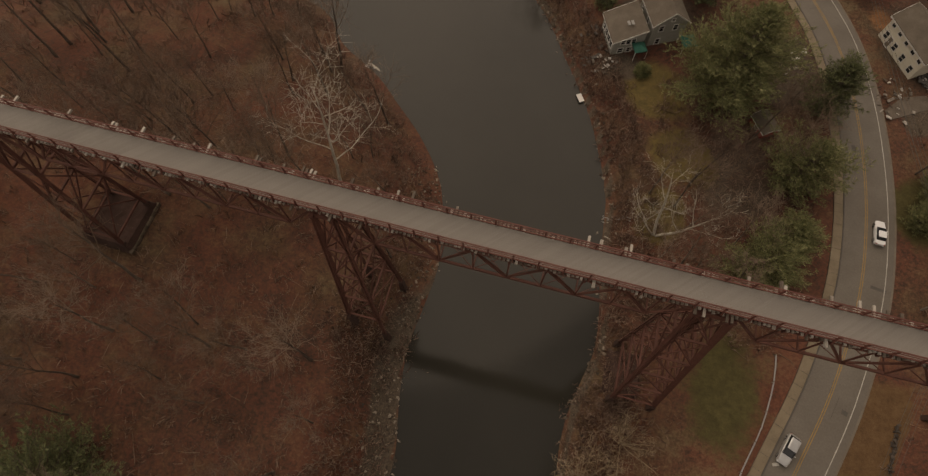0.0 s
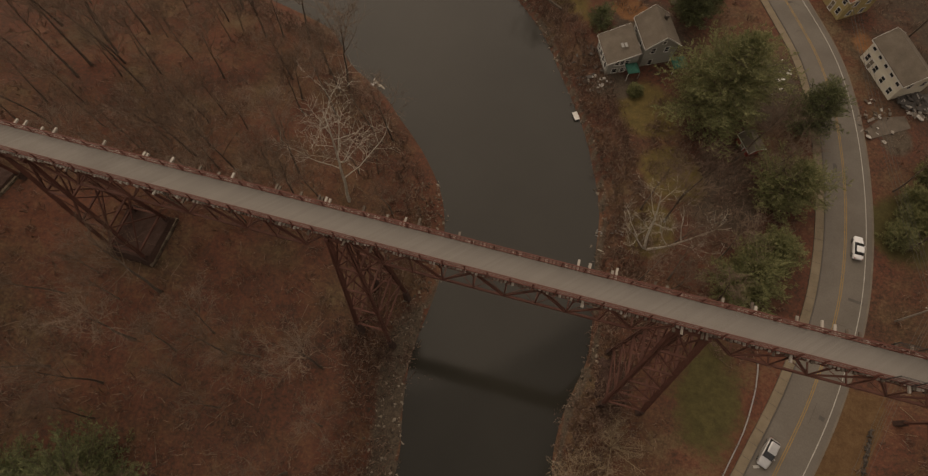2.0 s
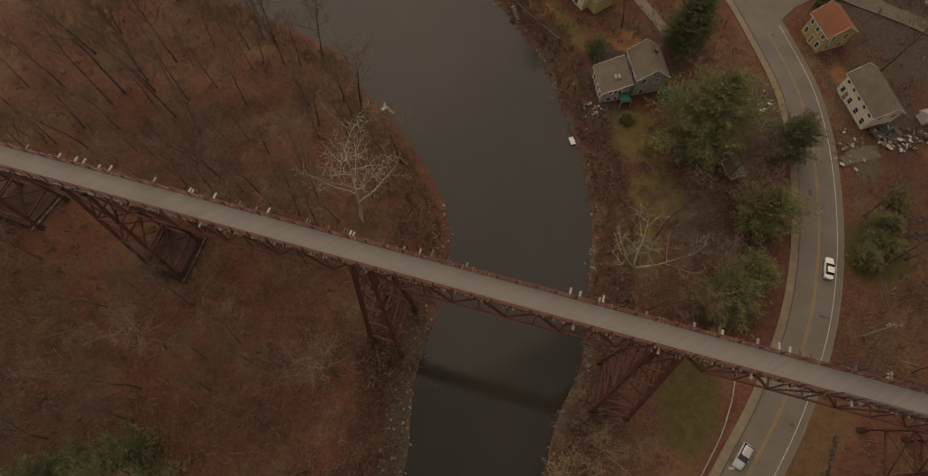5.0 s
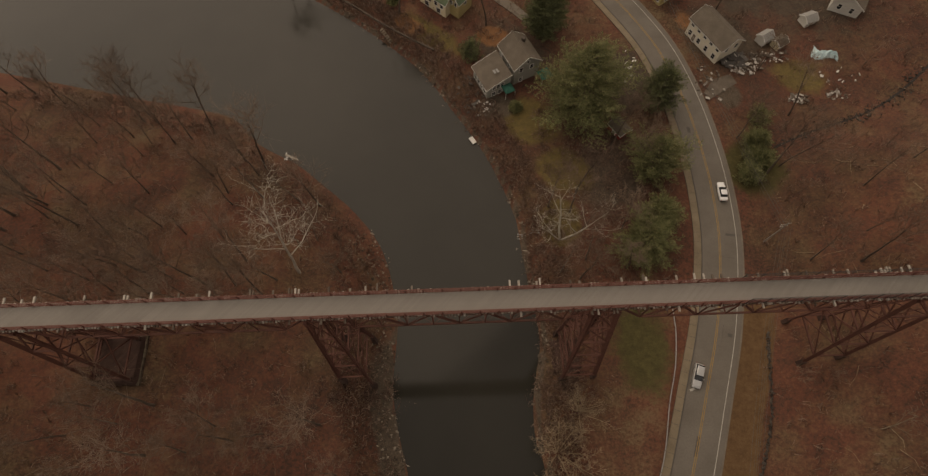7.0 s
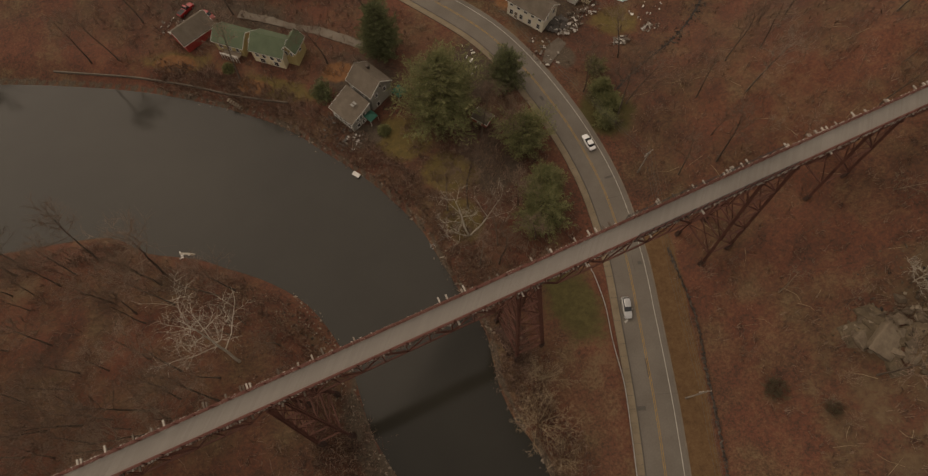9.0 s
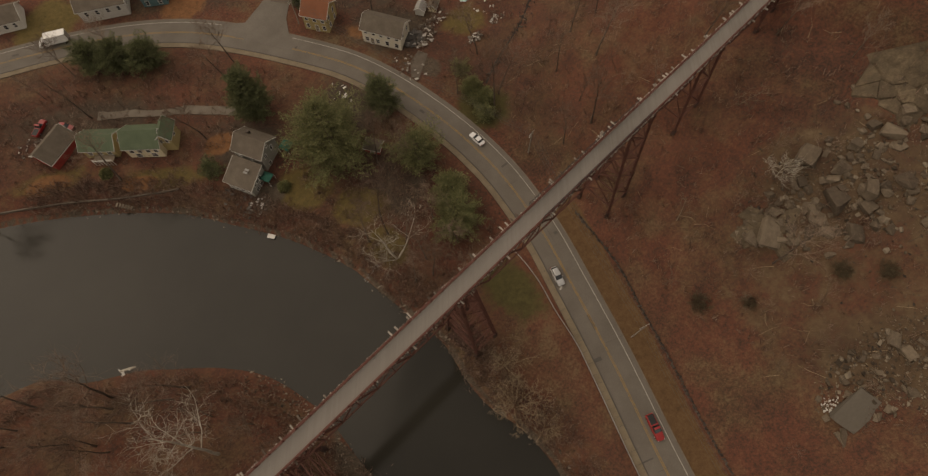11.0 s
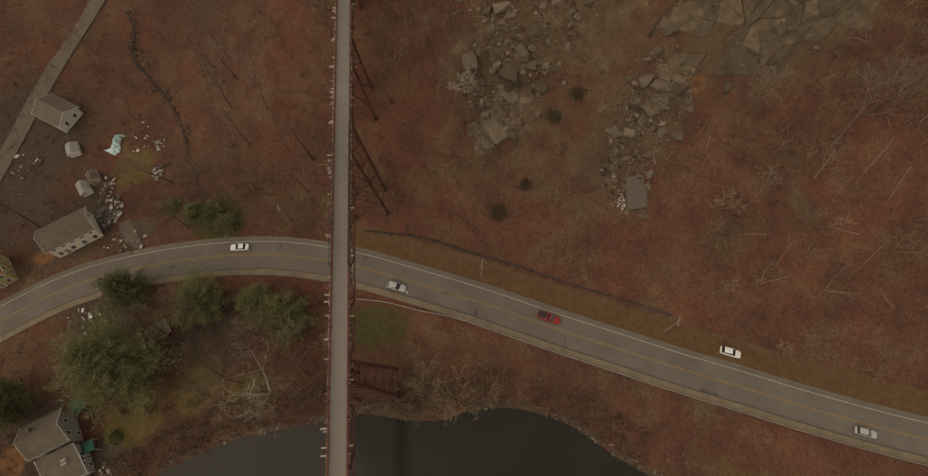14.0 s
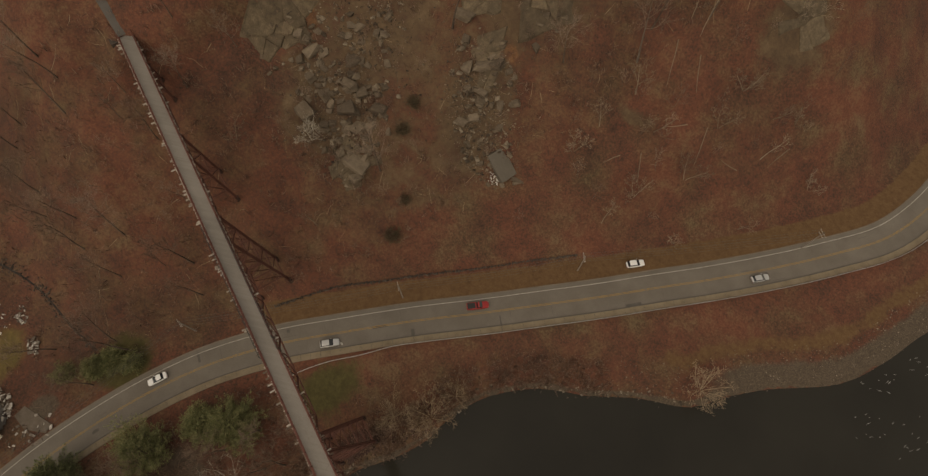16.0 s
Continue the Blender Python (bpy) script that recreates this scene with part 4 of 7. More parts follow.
# ---- trees ----
def bare_tree(seed, height, radius, spread, limbs=9, boughs=5, twigs=5, fork=0.35, rise=0.85, lean=0.0, thick=1.0, fine=0.026):
    """Trunk and leafless crown of a tree, as two meshes' shapes."""
    r = random.Random(seed)
    trunk, crown = Geo(), Geo()

    def wander(p, d, length, n, bend, lift):
        pts, d = [Vector(p)], Vector(d).normalized()
        for _ in range(n):
            d = (d + Vector((r.uniform(-bend, bend), r.uniform(-bend, bend), r.uniform(-bend, bend) + lift))).normalized()
            pts.append(pts[-1] + d * length / n)
        return pts

    stem = wander((0, 0, -0.4), (lean * math.cos(seed), lean * math.sin(seed), 1), height + 0.4, 8, 0.09, 0.05)
    trunk.tube(stem, [radius * (1.25 if i == 0 else 1) * (1 - 0.85 * i / 8) for i in range(9)], 7)

    def along(pts, u):
        f = u * (len(pts) - 1)
        i = min(int(f), len(pts) - 2)
        return pts[i].lerp(pts[i + 1], f - i), (pts[i + 1] - pts[i]).normalized()

    turn = r.uniform(0, 6.28)
    for i in range(limbs):
        u = fork + (0.97 - fork) * (i + r.random() * 0.6) / limbs
        p, d = along(stem, u)
        turn += 2.4 + r.uniform(-0.5, 0.5)
        out = Vector((math.cos(turn), math.sin(turn), 0))
        length = spread * (1.15 - 0.75 * (u - fork) / (1 - fork)) * r.uniform(0.75, 1.2)
        limb = wander(p, out + Vector((0, 0, rise * r.uniform(0.6, 1.5))), length, 5, 0.2, 0.09)
        r0 = radius * 0.42 * (1.1 - u * 0.7) * thick
        crown.tube(limb, [r0 * (1 - 0.8 * k / 5) for k in range(6)], 5)
        for j in range(boughs):
            v = 0.25 + 0.7 * (j + r.random() * 0.7) / boughs
            p2, d2 = along(limb, v)
            away = d2.orthogonal()
            away.rotate(Matrix.Rotation(r.uniform(0, 6.28), 3, d2))
            bough = wander(p2, d2 * 0.8 + away * 0.8 + Vector((0, 0, 0.25)), length * 0.5 * (1.15 - v * 0.5) * r.uniform(0.7, 1.2), 3, 0.25, 0.06)
            r1 = max(r0 * 0.5 * (1.1 - v * 0.6), fine * 1.25)
            crown.tube(bough, [r1, r1 * 0.75, r1 * 0.5, r1 * 0.2], 4)
            for k in range(twigs):
                w = 0.2 + 0.78 * (k + r.random()) / twigs
                p3, d3 = along(bough, w)
                away = d3.orthogonal()
                away.rotate(Matrix.Rotation(r.uniform(0, 6.28), 3, d3))
                tw = wander(p3, d3 + away * 0.8 + Vector((0, 0, 0.2)), length * 0.34 * r.uniform(0.5, 1.3), 1, 0.3, 0.08)
                crown.tube(tw, [fine, 0], 3)
    return trunk, crown


def conifer(seed, height, width, mat, whorls=18, arms=8, sprays=11, droop=0.0, blunt=0.5, base=0.12):
    """Trunk and needled crown of an evergreen: boughs in layers, each with side shoots of thin needle sprays."""
    r = random.Random(seed)
    trunk, crown = Geo(), Geo()
    trunk.tube([(0, 0, -0.4), (0.05, 0, height * 0.5), (0, 0.05, height * 0.97)], [height * 0.018 + 0.08, height * 0.011 + 0.03, 0.02], 7)
    lobes = [r.uniform(0.72, 1.2) for _ in range(9)]
    for i in range(whorls):
        u = max(0, min(1, (i + r.uniform(-0.35, 0.35)) / (whorls - 1)))
        z = height * (base + (0.97 - base) * u)
        reach = width * (1 - u ** (1 / blunt)) ** blunt * r.uniform(0.8, 1.1) * (0.72 + 0.28 * min(1, u * 5)) + 0.3
        turn = r.uniform(0, 6.28)
        for j in range(arms):
            a = turn + 6.283 * (j + r.uniform(-0.3, 0.3)) / arms
            long = reach * r.uniform(0.6, 1.1) * lobes[int(a * 9 / 6.2832) % 9]
            slope = 0.25 + 0.5 * u - droop * (1 - u) * 2.5 + r.uniform(-0.12, 0.12)
            out, across = Vector((math.cos(a), math.sin(a), slope)), Vector((-math.sin(a), math.cos(a), 0))
            start = Vector((0, 0, z))

            def at(v):
                return start + out * long * v + Vector((0, 0, 0.12 * long * v * v))

            trunk.tube([start, at(0.55), at(1.0)], [0.07, 0.045, 0.01], 3)
            shoots = max(4, int(sprays * min(1, 0.35 + long / width * 0.75)))
            for k in range(shoots):
                v = 0.18 + 0.84 * (k + r.random()) / shoots
                side = (-1 if k % 2 else 1)
                tip = long * 0.30 * (1.15 - v * 0.75) * r.uniform(0.6, 1.15)
                p = at(v)
                d = (out.normalized() * 0.8 + across * side * r.uniform(0.35, 1.0) + Vector((0, 0, r.uniform(-0.1, 0.35)))).normalized()
                steps = max(2, int(tip / 0.27))
                for s in range(steps):
                    q = p + d * tip * (s + r.random() * 0.7) / steps
                    for _ in range(6):
                        n = (d * 0.9 + Vector((r.uniform(-1, 1), r.uniform(-1, 1), r.uniform(-0.35, 0.8))) * 0.8).normalized() * r.uniform(0.35, 0.85)
                        w = n.cross(Vector((r.uniform(-1, 1), r.uniform(-1, 1), r.uniform(-1, 1)))).normalized() * r.uniform(0.022, 0.055)
                        crown.add([q - w * 0.4, q + n * 0.5 - w, q + n, q + n * 0.5 + w], [(0, 1, 2, 3)])
    return trunk, crown


def arching_tree(seed, stems, reach, fine=0.03, counts=(4, 6, 8)):
    """A pale old tree: long stems that bend and fork into ever finer limbs."""
    r = random.Random(seed)
    trunk, crown = Geo(), Geo()

    def grow(g, p, d, length, r0, r1, bend, lift, level):
        n = 8 if level > 1 else 5 if level else 2
        pts, d = [Vector(p)], Vector(d).normalized()
        for _ in range(n):
            d = (d + Vector((r.uniform(-bend, bend), r.uniform(-bend, bend), r.uniform(-bend, bend) * 0.6 + lift))).normalized()
            pts.append(pts[-1] + d * length / n)
        rad = [r0 + (r1 - r0) * k / n for k in range(n + 1)]
        g.tube(pts, rad, 7 if level == 3 else 5 if level == 2 else 3)
        if level == 0:
            return
        count = counts[level - 1]
        turn = r.uniform(0, 6.28)
        for k in range(count):
            v = (0.3 if level == 3 else 0.22) + (0.97 - (0.3 if level == 3 else 0.22)) * (k + r.random() * 0.6) / count
            f = v * n
            i = min(int(f), n - 1)
            q, dd = pts[i].lerp(pts[i + 1], f - i), (pts[i + 1] - pts[i]).normalized()
            turn += 2.4 + r.uniform(-0.5, 0.5)
            side = dd.orthogonal()
            side.rotate(Matrix.Rotation(turn, 3, dd))
            long = {3: reach, 2: reach * 0.45, 1: reach * 0.26}[level] * (1.2 - 0.75 * v) * r.uniform(0.6, 1.25)
            a = max(rad[i] * r.uniform(0.4, 0.62), fine)
            grow(crown, q, dd * r.uniform(0.35, 0.9) + side.normalized() + Vector((0, 0, 0.15)), long, a, max(a * 0.25, fine * 0.5), 0.2, 0.09, level - 1)

    for height, radius, lx, ly in stems:
        grow(trunk, (0, 0, -0.4), (lx, ly, 1), height, radius, 0.05, 0.10, 0.05, 3)
    return trunk, crown


def plant(kind, shapes, bark, crown_mat, x, y, turn, size, label, category, group=""):
    """A tree as a thing with trunk and crown, from ready meshes."""
    ob = empty(kind, pose(x, y, ground_z(x, y), 0, 0, turn) @ Matrix.Diagonal((*size, 1)) if isinstance(size, tuple) else pose(x, y, ground_z(x, y), 0, 0, turn) @ Matrix.Scale(size, 4), label, category, group)
    part("trunk", shapes[0], bark, ob)
    part("crown", shapes[1], crown_mat, ob)
    return ob


def tree_meshes(shape, bark, crown_mat):
    return shape[0].mesh("trunk", bark, True), shape[1].mesh("crown", crown_mat)


BARE = [tree_meshes(bare_tree(s, h, r, sp * 1.25, limbs, 6, 8, fork, 1.1, 0.0, 1.0, 0.021), M["bark"], M["twig"])
        for s, h, r, sp, limbs, fork in ((1, 16, 0.19, 5.0, 11, 0.40), (2, 18, 0.23, 5.6, 12, 0.46), (3, 13, 0.15, 4.0, 10, 0.36), (4, 19, 0.25, 6.0, 12, 0.5), (5, 14, 0.17, 5.0, 10, 0.34), (6, 11, 0.13, 3.8, 9, 0.28), (7, 17, 0.21, 4.6, 11, 0.54), (8, 15, 0.18, 5.6, 11, 0.42))]

KEEP_OFF = [(15, 71, 8), (8, 68, 7), (-4, 94, 9), (-12, 102, 9), (-21, 110, 10), (64, 76, 9), (55, 94, 7), (85, 112, 10), (71, 120, 9), (54, 139, 11), (100, 86, 8), (13, 142, 9), (24, 134, 6),
            (37.5, 52, 4), (78, 75, 5), (89, 69, 6), (66, 62, 5), (28, 56, 9), (20, 27, 4), (-34, 19, 4), (35, 3, 9), (17, 54, 6), (25, 42, 6), (44, 28, 9), (45, 16, 9), (84, 62, 8), (102, 56, 6)]


def scatter(rng, count, box, least, test, taken):
    out = []
    for _ in range(count * 30):
        if len(out) >= count:
            break
        x, y = rng.uniform(box[0], box[1]), rng.uniform(box[2], box[3])
        if any((x - a) ** 2 + (y - b) ** 2 < least * least for a, b in taken):
            continue
        if any((x - a) ** 2 + (y - b) ** 2 < c * c for a, b, c in KEEP_OFF):
            continue
        z, dr, dl, dd = field(x, y)
        if abs(y - YC) < 5.5 or not test(x, y, dr, dl, dd):
            continue
        out.append((x, y))
        taken.append((x, y))
    return out


def line_side(x, y):
    return min(math.hypot(x - a, y - b) for a, b in side)


rng = random.Random(11)
taken = []
spots = scatter(rng, 140, (-112, -17, -44, 68), 3.2, lambda x, y, dr, dl, dd: dl > 4.5 and rng.random() < (0.35 if y < -4 and x > -55 else 1), taken)
spots += scatter(rng, 82, (58, 135, -175, 42), 4.6, lambda x, y, dr, dl, dd: dr > 0 and dd > 11 and rng.random() < (0.25 if 60 < x < 112 and -95 < y < -14 else 1), taken)
spots += scatter(rng, 14, (18, 52, 8, 50), 4.2, lambda x, y, dr, dl, dd: dr > 5 and dd < -15, taken)
spots += scatter(rng, 9, (-110, -28, 104, 150), 4.0, lambda x, y, dr, dl, dd: dr > 3 and dd < -8, taken)
spots += scatter(rng, 8, (-45, 42, 84, 128), 4.5, lambda x, y, dr, dl, dd: dr > 6 and dd < -8, taken)
spots += scatter(rng, 14, (45, 130, 44, 150), 5.0, lambda x, y, dr, dl, dd: dr > 5 and dd > 9 and line_side(x, y) > 4.5, taken)
first_bare = {}
for x, y in spots:
    k = rng.randrange(len(BARE))
    s = rng.uniform(0.7, 1.2)
    m = pose(x, y, ground_z(x, y), rng.uniform(-4, 4), rng.uniform(-4, 4), rng.uniform(0, 360)) @ Matrix.Scale(s, 4)
    if k not in first_bare:
        ob = empty("bare_tree", m, "leafless grey-brown hardwood tree rising from leaf litter", "tree", "bare trees of the valley woods")
        part("trunk", BARE[k][0], None, ob)
        part("crown", BARE[k][1], None, ob)
        first_bare[k] = ob
    else:
        ob = copy_thing(first_bare[k], Matrix())
        ob.matrix_basis = m

# thin pale saplings on the open hillside
SAPLING = [tree_meshes(bare_tree(s, h, 0.05, sp * 1.3, 8, 4, 4, 0.2, 1.2, 0.25, 0.9, 0.018), M["bark"], M["twig"]) for s, h, sp in ((21, 8, 2.6), (22, 6.5, 3.0), (23, 9, 2.4), (24, 5, 2.6))]
young = scatter(rng, 70, (30, 100, -165, -62), 4.5, lambda x, y, dr, dl, dd: dr > 0 and dd > 12, taken) + scatter(rng, 34, (56, 110, -62, -5), 5.0, lambda x, y, dr, dl, dd: dr > 0 and dd > 12, taken) + scatter(rng, 34, (70, 140, 8, 70), 5.0, lambda x, y, dr, dl, dd: dd > 14, taken)
first_young = {}
for x, y in young:
    k = rng.randrange(len(SAPLING))
    m = pose(x, y, ground_z(x, y), rng.uniform(-12, 12), rng.uniform(-12, 12), rng.uniform(0, 360)) @ Matrix.Scale(rng.uniform(0.7, 1.2), 4)
    if k not in first_young:
        ob = empty("sapling", m, "thin pale leafless sapling on the leafy hillside", "sapling", "saplings of the hillside")
        part("trunk", SAPLING[k][0], None, ob)
        part("crown", SAPLING[k][1], None, ob)
        first_young[k] = ob
    else:
        copy_thing(first_young[k], Matrix()).matrix_basis = m

# crooked grey hardwoods standing singly on the open hillside
CROOKED = [tree_meshes(arching_tree(s, stems, reach, 0.03, (4, 4, 5)), M["grey_twig"], M["grey_twig"])
           for s, stems, reach in ((91, ((9, 0.13, 0.2, 0.3),), 4.6), (92, ((8, 0.11, -0.5, 0.1), (7, 0.10, 0.5, 0.3)), 4.0), (93, ((10, 0.14, 0.5, -0.2),), 4.2), (94, ((6.5, 0.10, 0.7, 0.2), (6, 0.08, -0.7, -0.3), (7, 0.09, 0.0, 0.6)), 3.4))]
first_crooked = {}
for j, (x, y) in enumerate(((54.4, -100.8), (38.3, -117.6), (27.1, -126.0), (36.3, -92.1), (16.1, -115.3), (46.7, -146.0), (45.7, -102.0), (29.2, -137.4), (52.9, -89.7), (33.0, -106.0), (33.4, -131.9), (52.1, -82.0),
                            (70.5, -17.5), (94.6, -10.5), (35.4, -82.3), (14.7, -137.2), (60, -118), (66, -128), (22, -98), (42, -126))):
    k = j % len(CROOKED)
    m = pose(x, y, ground_z(x, y), rng.uniform(-8, 8), rng.uniform(-8, 8), rng.uniform(0, 360)) @ Matrix.Scale(rng.uniform(0.8, 1.15), 4)
    if k not in first_crooked:
        ob = empty("hillside_tree", m, "crooked grey-tan leafless tree on the leafy hillside", "tree", "trees of the open hillside")
        part("trunk", CROOKED[k][0], None, ob)
        part("crown", CROOKED[k][1], None, ob)
        first_crooked[k] = ob
    else:
        copy_thing(first_crooked[k], Matrix()).matrix_basis = m

# long thin logs lying down the hillside
for j, (x, y, turn, long) in enumerate(((55, -111, 140, 9), (50, -116, 150, 7), (62, -134, 160, 10), (44, -108, 60, 6), (37, -112, 130, 8), (30, -118, 40, 5), (41, -96, 150, 6), (25, -131, 100, 7), (58, -122, 120, 8), (46, -90, 75, 5))):
    a = math.radians(turn)
    pts = [(x + u * long * math.cos(a) + 0.25 * math.sin(3 * u + j), y + u * long * math.sin(a)) for u in (-0.5, -0.2, 0.15, 0.5)]
    tagged(part("fallen_log", Geo().tube([(p, q, ground_z(p, q) + 0.16) for p, q in pts], [0.12, 0.11, 0.09, 0.04], 7, tip=False), M["grey_twig"]), "long grey fallen log lying in red leaf litter", "log", "fallen logs of the hillside")

# two big pale sycamores by the water
plant("sycamore_tree", tree_meshes(arching_tree(5, ((26, 0.34, 0.02, 0.02),), 13.0, 0.025, (7, 6, 9)), M["pale"], M["pale"]), None, None, -34.0, 17.3, 20, 1.0, "tall white-barked bare sycamore on the wooded bank", "tree")
plant("sycamore_tree", tree_meshes(arching_tree(8, ((16, 0.30, -0.15, 0.35), (15, 0.26, 0.9, 0.15), (10, 0.16, -0.7, 0.1)), 8.5, 0.02, (4, 5, 6)), M["pale"], M["pale"]), None, None, 21.5, 25.0, 0, 1.0, "spreading white-barked bare sycamore at the water's edge", "tree")

# tan many-stemmed shrubs on the banks
for seed, x, y, s in ((31, 16.6, -19.0, 1.0), (32, 21.3, -11.5, 0.72), (33, -12.4, -80.4, 0.85), (34, 18.0, -27, 0.55)):
    rr = random.Random(seed)
    stems = []
    for k in range(11):
        a, lean = k * 2.4 + rr.uniform(-0.4, 0.4), rr.uniform(0.5, 2.0)
        stems.append((rr.uniform(7.0, 10.5), 0.11, math.cos(a) * lean, math.sin(a) * lean))
    plant("willow_shrub", tree_meshes(arching_tree(seed, stems, 4.6, 0.028, (3, 4, 6)), M["tan_twig"], M["tan_twig"]), None, None, x, y, seed * 40, s, "tan many-stemmed bare willow shrub on the bank", "shrub", "bank shrubs")

# a pale dead bush on the rock slide
plant("dead_bush", tree_meshes(bare_tree(51, 3.4, 0.10, 3.6, 11, 6, 5, 0.1, 0.5, 0.2, 1.2), M["pale"], M["pale"]), None, None, 86.0, -26.4, 10, 1.25, "bleached dead bush among boulders", "shrub")

# evergreens
for seed, x, y, h, w, mat, blunt, label in (
    (61, 29.0, 57.5, 22, 15.0, "needle", 0.85, "huge spreading green white pine beside the grey house"),
    (62, 47.3, 58.5, 12, 5.8, "needle_dark", 0.6, "dark green spruce at the road's edge"),
    (63, 43.0, 40.3, 12, 8.4, "needle", 0.7, "bushy green pine below the road"),
    (64, 38.0, 21.5, 10, 7.4, "needle", 0.7, "bushy green pine beside the trestle"),
    (65, 42.0, 27.5, 8, 5.6, "needle", 0.7, "dark pine below the road"),
    (66, 22.0, 81.5, 17, 5.8, "needle_dark", 0.55, "dark conical spruce behind the grey house"),
    (67, 11.5, 116.5, 8, 6.4, "needle_dark", 0.7, "dark evergreen beside the village road"),
    (68, 6.0, 121.5, 8.5, 6.2, "needle_dark", 0.7, "dark evergreen beside the village road"),
    (69, 0.5, 126.0, 8, 6.0, "needle_dark", 0.7, "dark evergreen beside the village road"),
    (70, 54.8, 103.5, 6, 2.6, "needle_dark", 0.6, "small dark evergreen at the junction"),
    (71, -52.5, -37.0, 12, 9.5, "needle_dark", 0.7, "wide green hemlock in the woods"),
    (72, -62.5, -42.5, 13, 8.5, "needle_dark", 0.7, "wide green hemlock in the woods"),
    (73, 68.5, 45.5, 4.5, 4.0, "needle", 0.8, "low green evergreen under the power lines"),
    (74, 64.8, 37.5, 4, 3.4, "needle", 0.8, "low green evergreen under the power lines"),
    (75, 66.8, 41.5, 3.5, 3.2, "needle", 0.8, "low green evergreen under the power lines"),
    (86, 70.1, 52.4, 3.4, 3.6, "needle", 0.8, "low green evergreen under the power lines"),
    (87, 67.8, 46.1, 3.4, 3.6, "needle", 0.8, "low green evergreen under the power lines"),
    (88, 68.4, 41.1, 3.4, 3.6, "needle", 0.8, "low green evergreen under the power lines"),
    (76, 14.0, 59.5, 2.2, 1.6, "needle", 0.9, "small green bush on the lawn"),
    (77, -16.5, 95.5, 2.0, 1.5, "needle", 0.9, "small green bush by the green-roofed house"),
    (78, 3.5, 76.5, 4.5, 4.0, "needle_dark", 0.8, "dark evergreen beside the grey house"),
):
    big = h > 12
    low = h <= 5
    plant("evergreen_bush" if low else "pine_tree", tree_meshes(conifer(seed, h, w, M[mat], 26 if big else 9 if low else 17, 11 if big else 9, 19 if big else 9 if low else 15, 0.1, blunt, 0.08), M["bark"], M[mat]),
          None, None, x, y, seed * 50, 1.0, label, "bush" if low else "tree")

# dull twiggy bushes on the leafy hillside
for seed, x, y, s in ((80, 59.5, -32.7, 1.7), (81, 64.7, -39.6, 1.2), (82, 76.8, -46.8, 1.4), (83, 79.8, -52.0, 1.4)):
    t, c = Geo(), Geo()
    rr = random.Random(seed)
    for k in range(9):
        a, d = bare_tree(k * 0.69 + seed, 1.8, 0.02, 1.3, 6, 5, 5, 0.1, 0.8, rr.uniform(0.3, 1.3), 1.0, 0.02)
        t.add(a.v, a.f)
        c.add(d.v, d.f)
    plant("hillside_bush", tree_meshes((t, c), M["olive_twig"], M["olive_twig"]), None, None, x, y, seed * 40, s, "dull olive-brown twiggy bush on the leafy hillside", "bush", "hillside bushes")


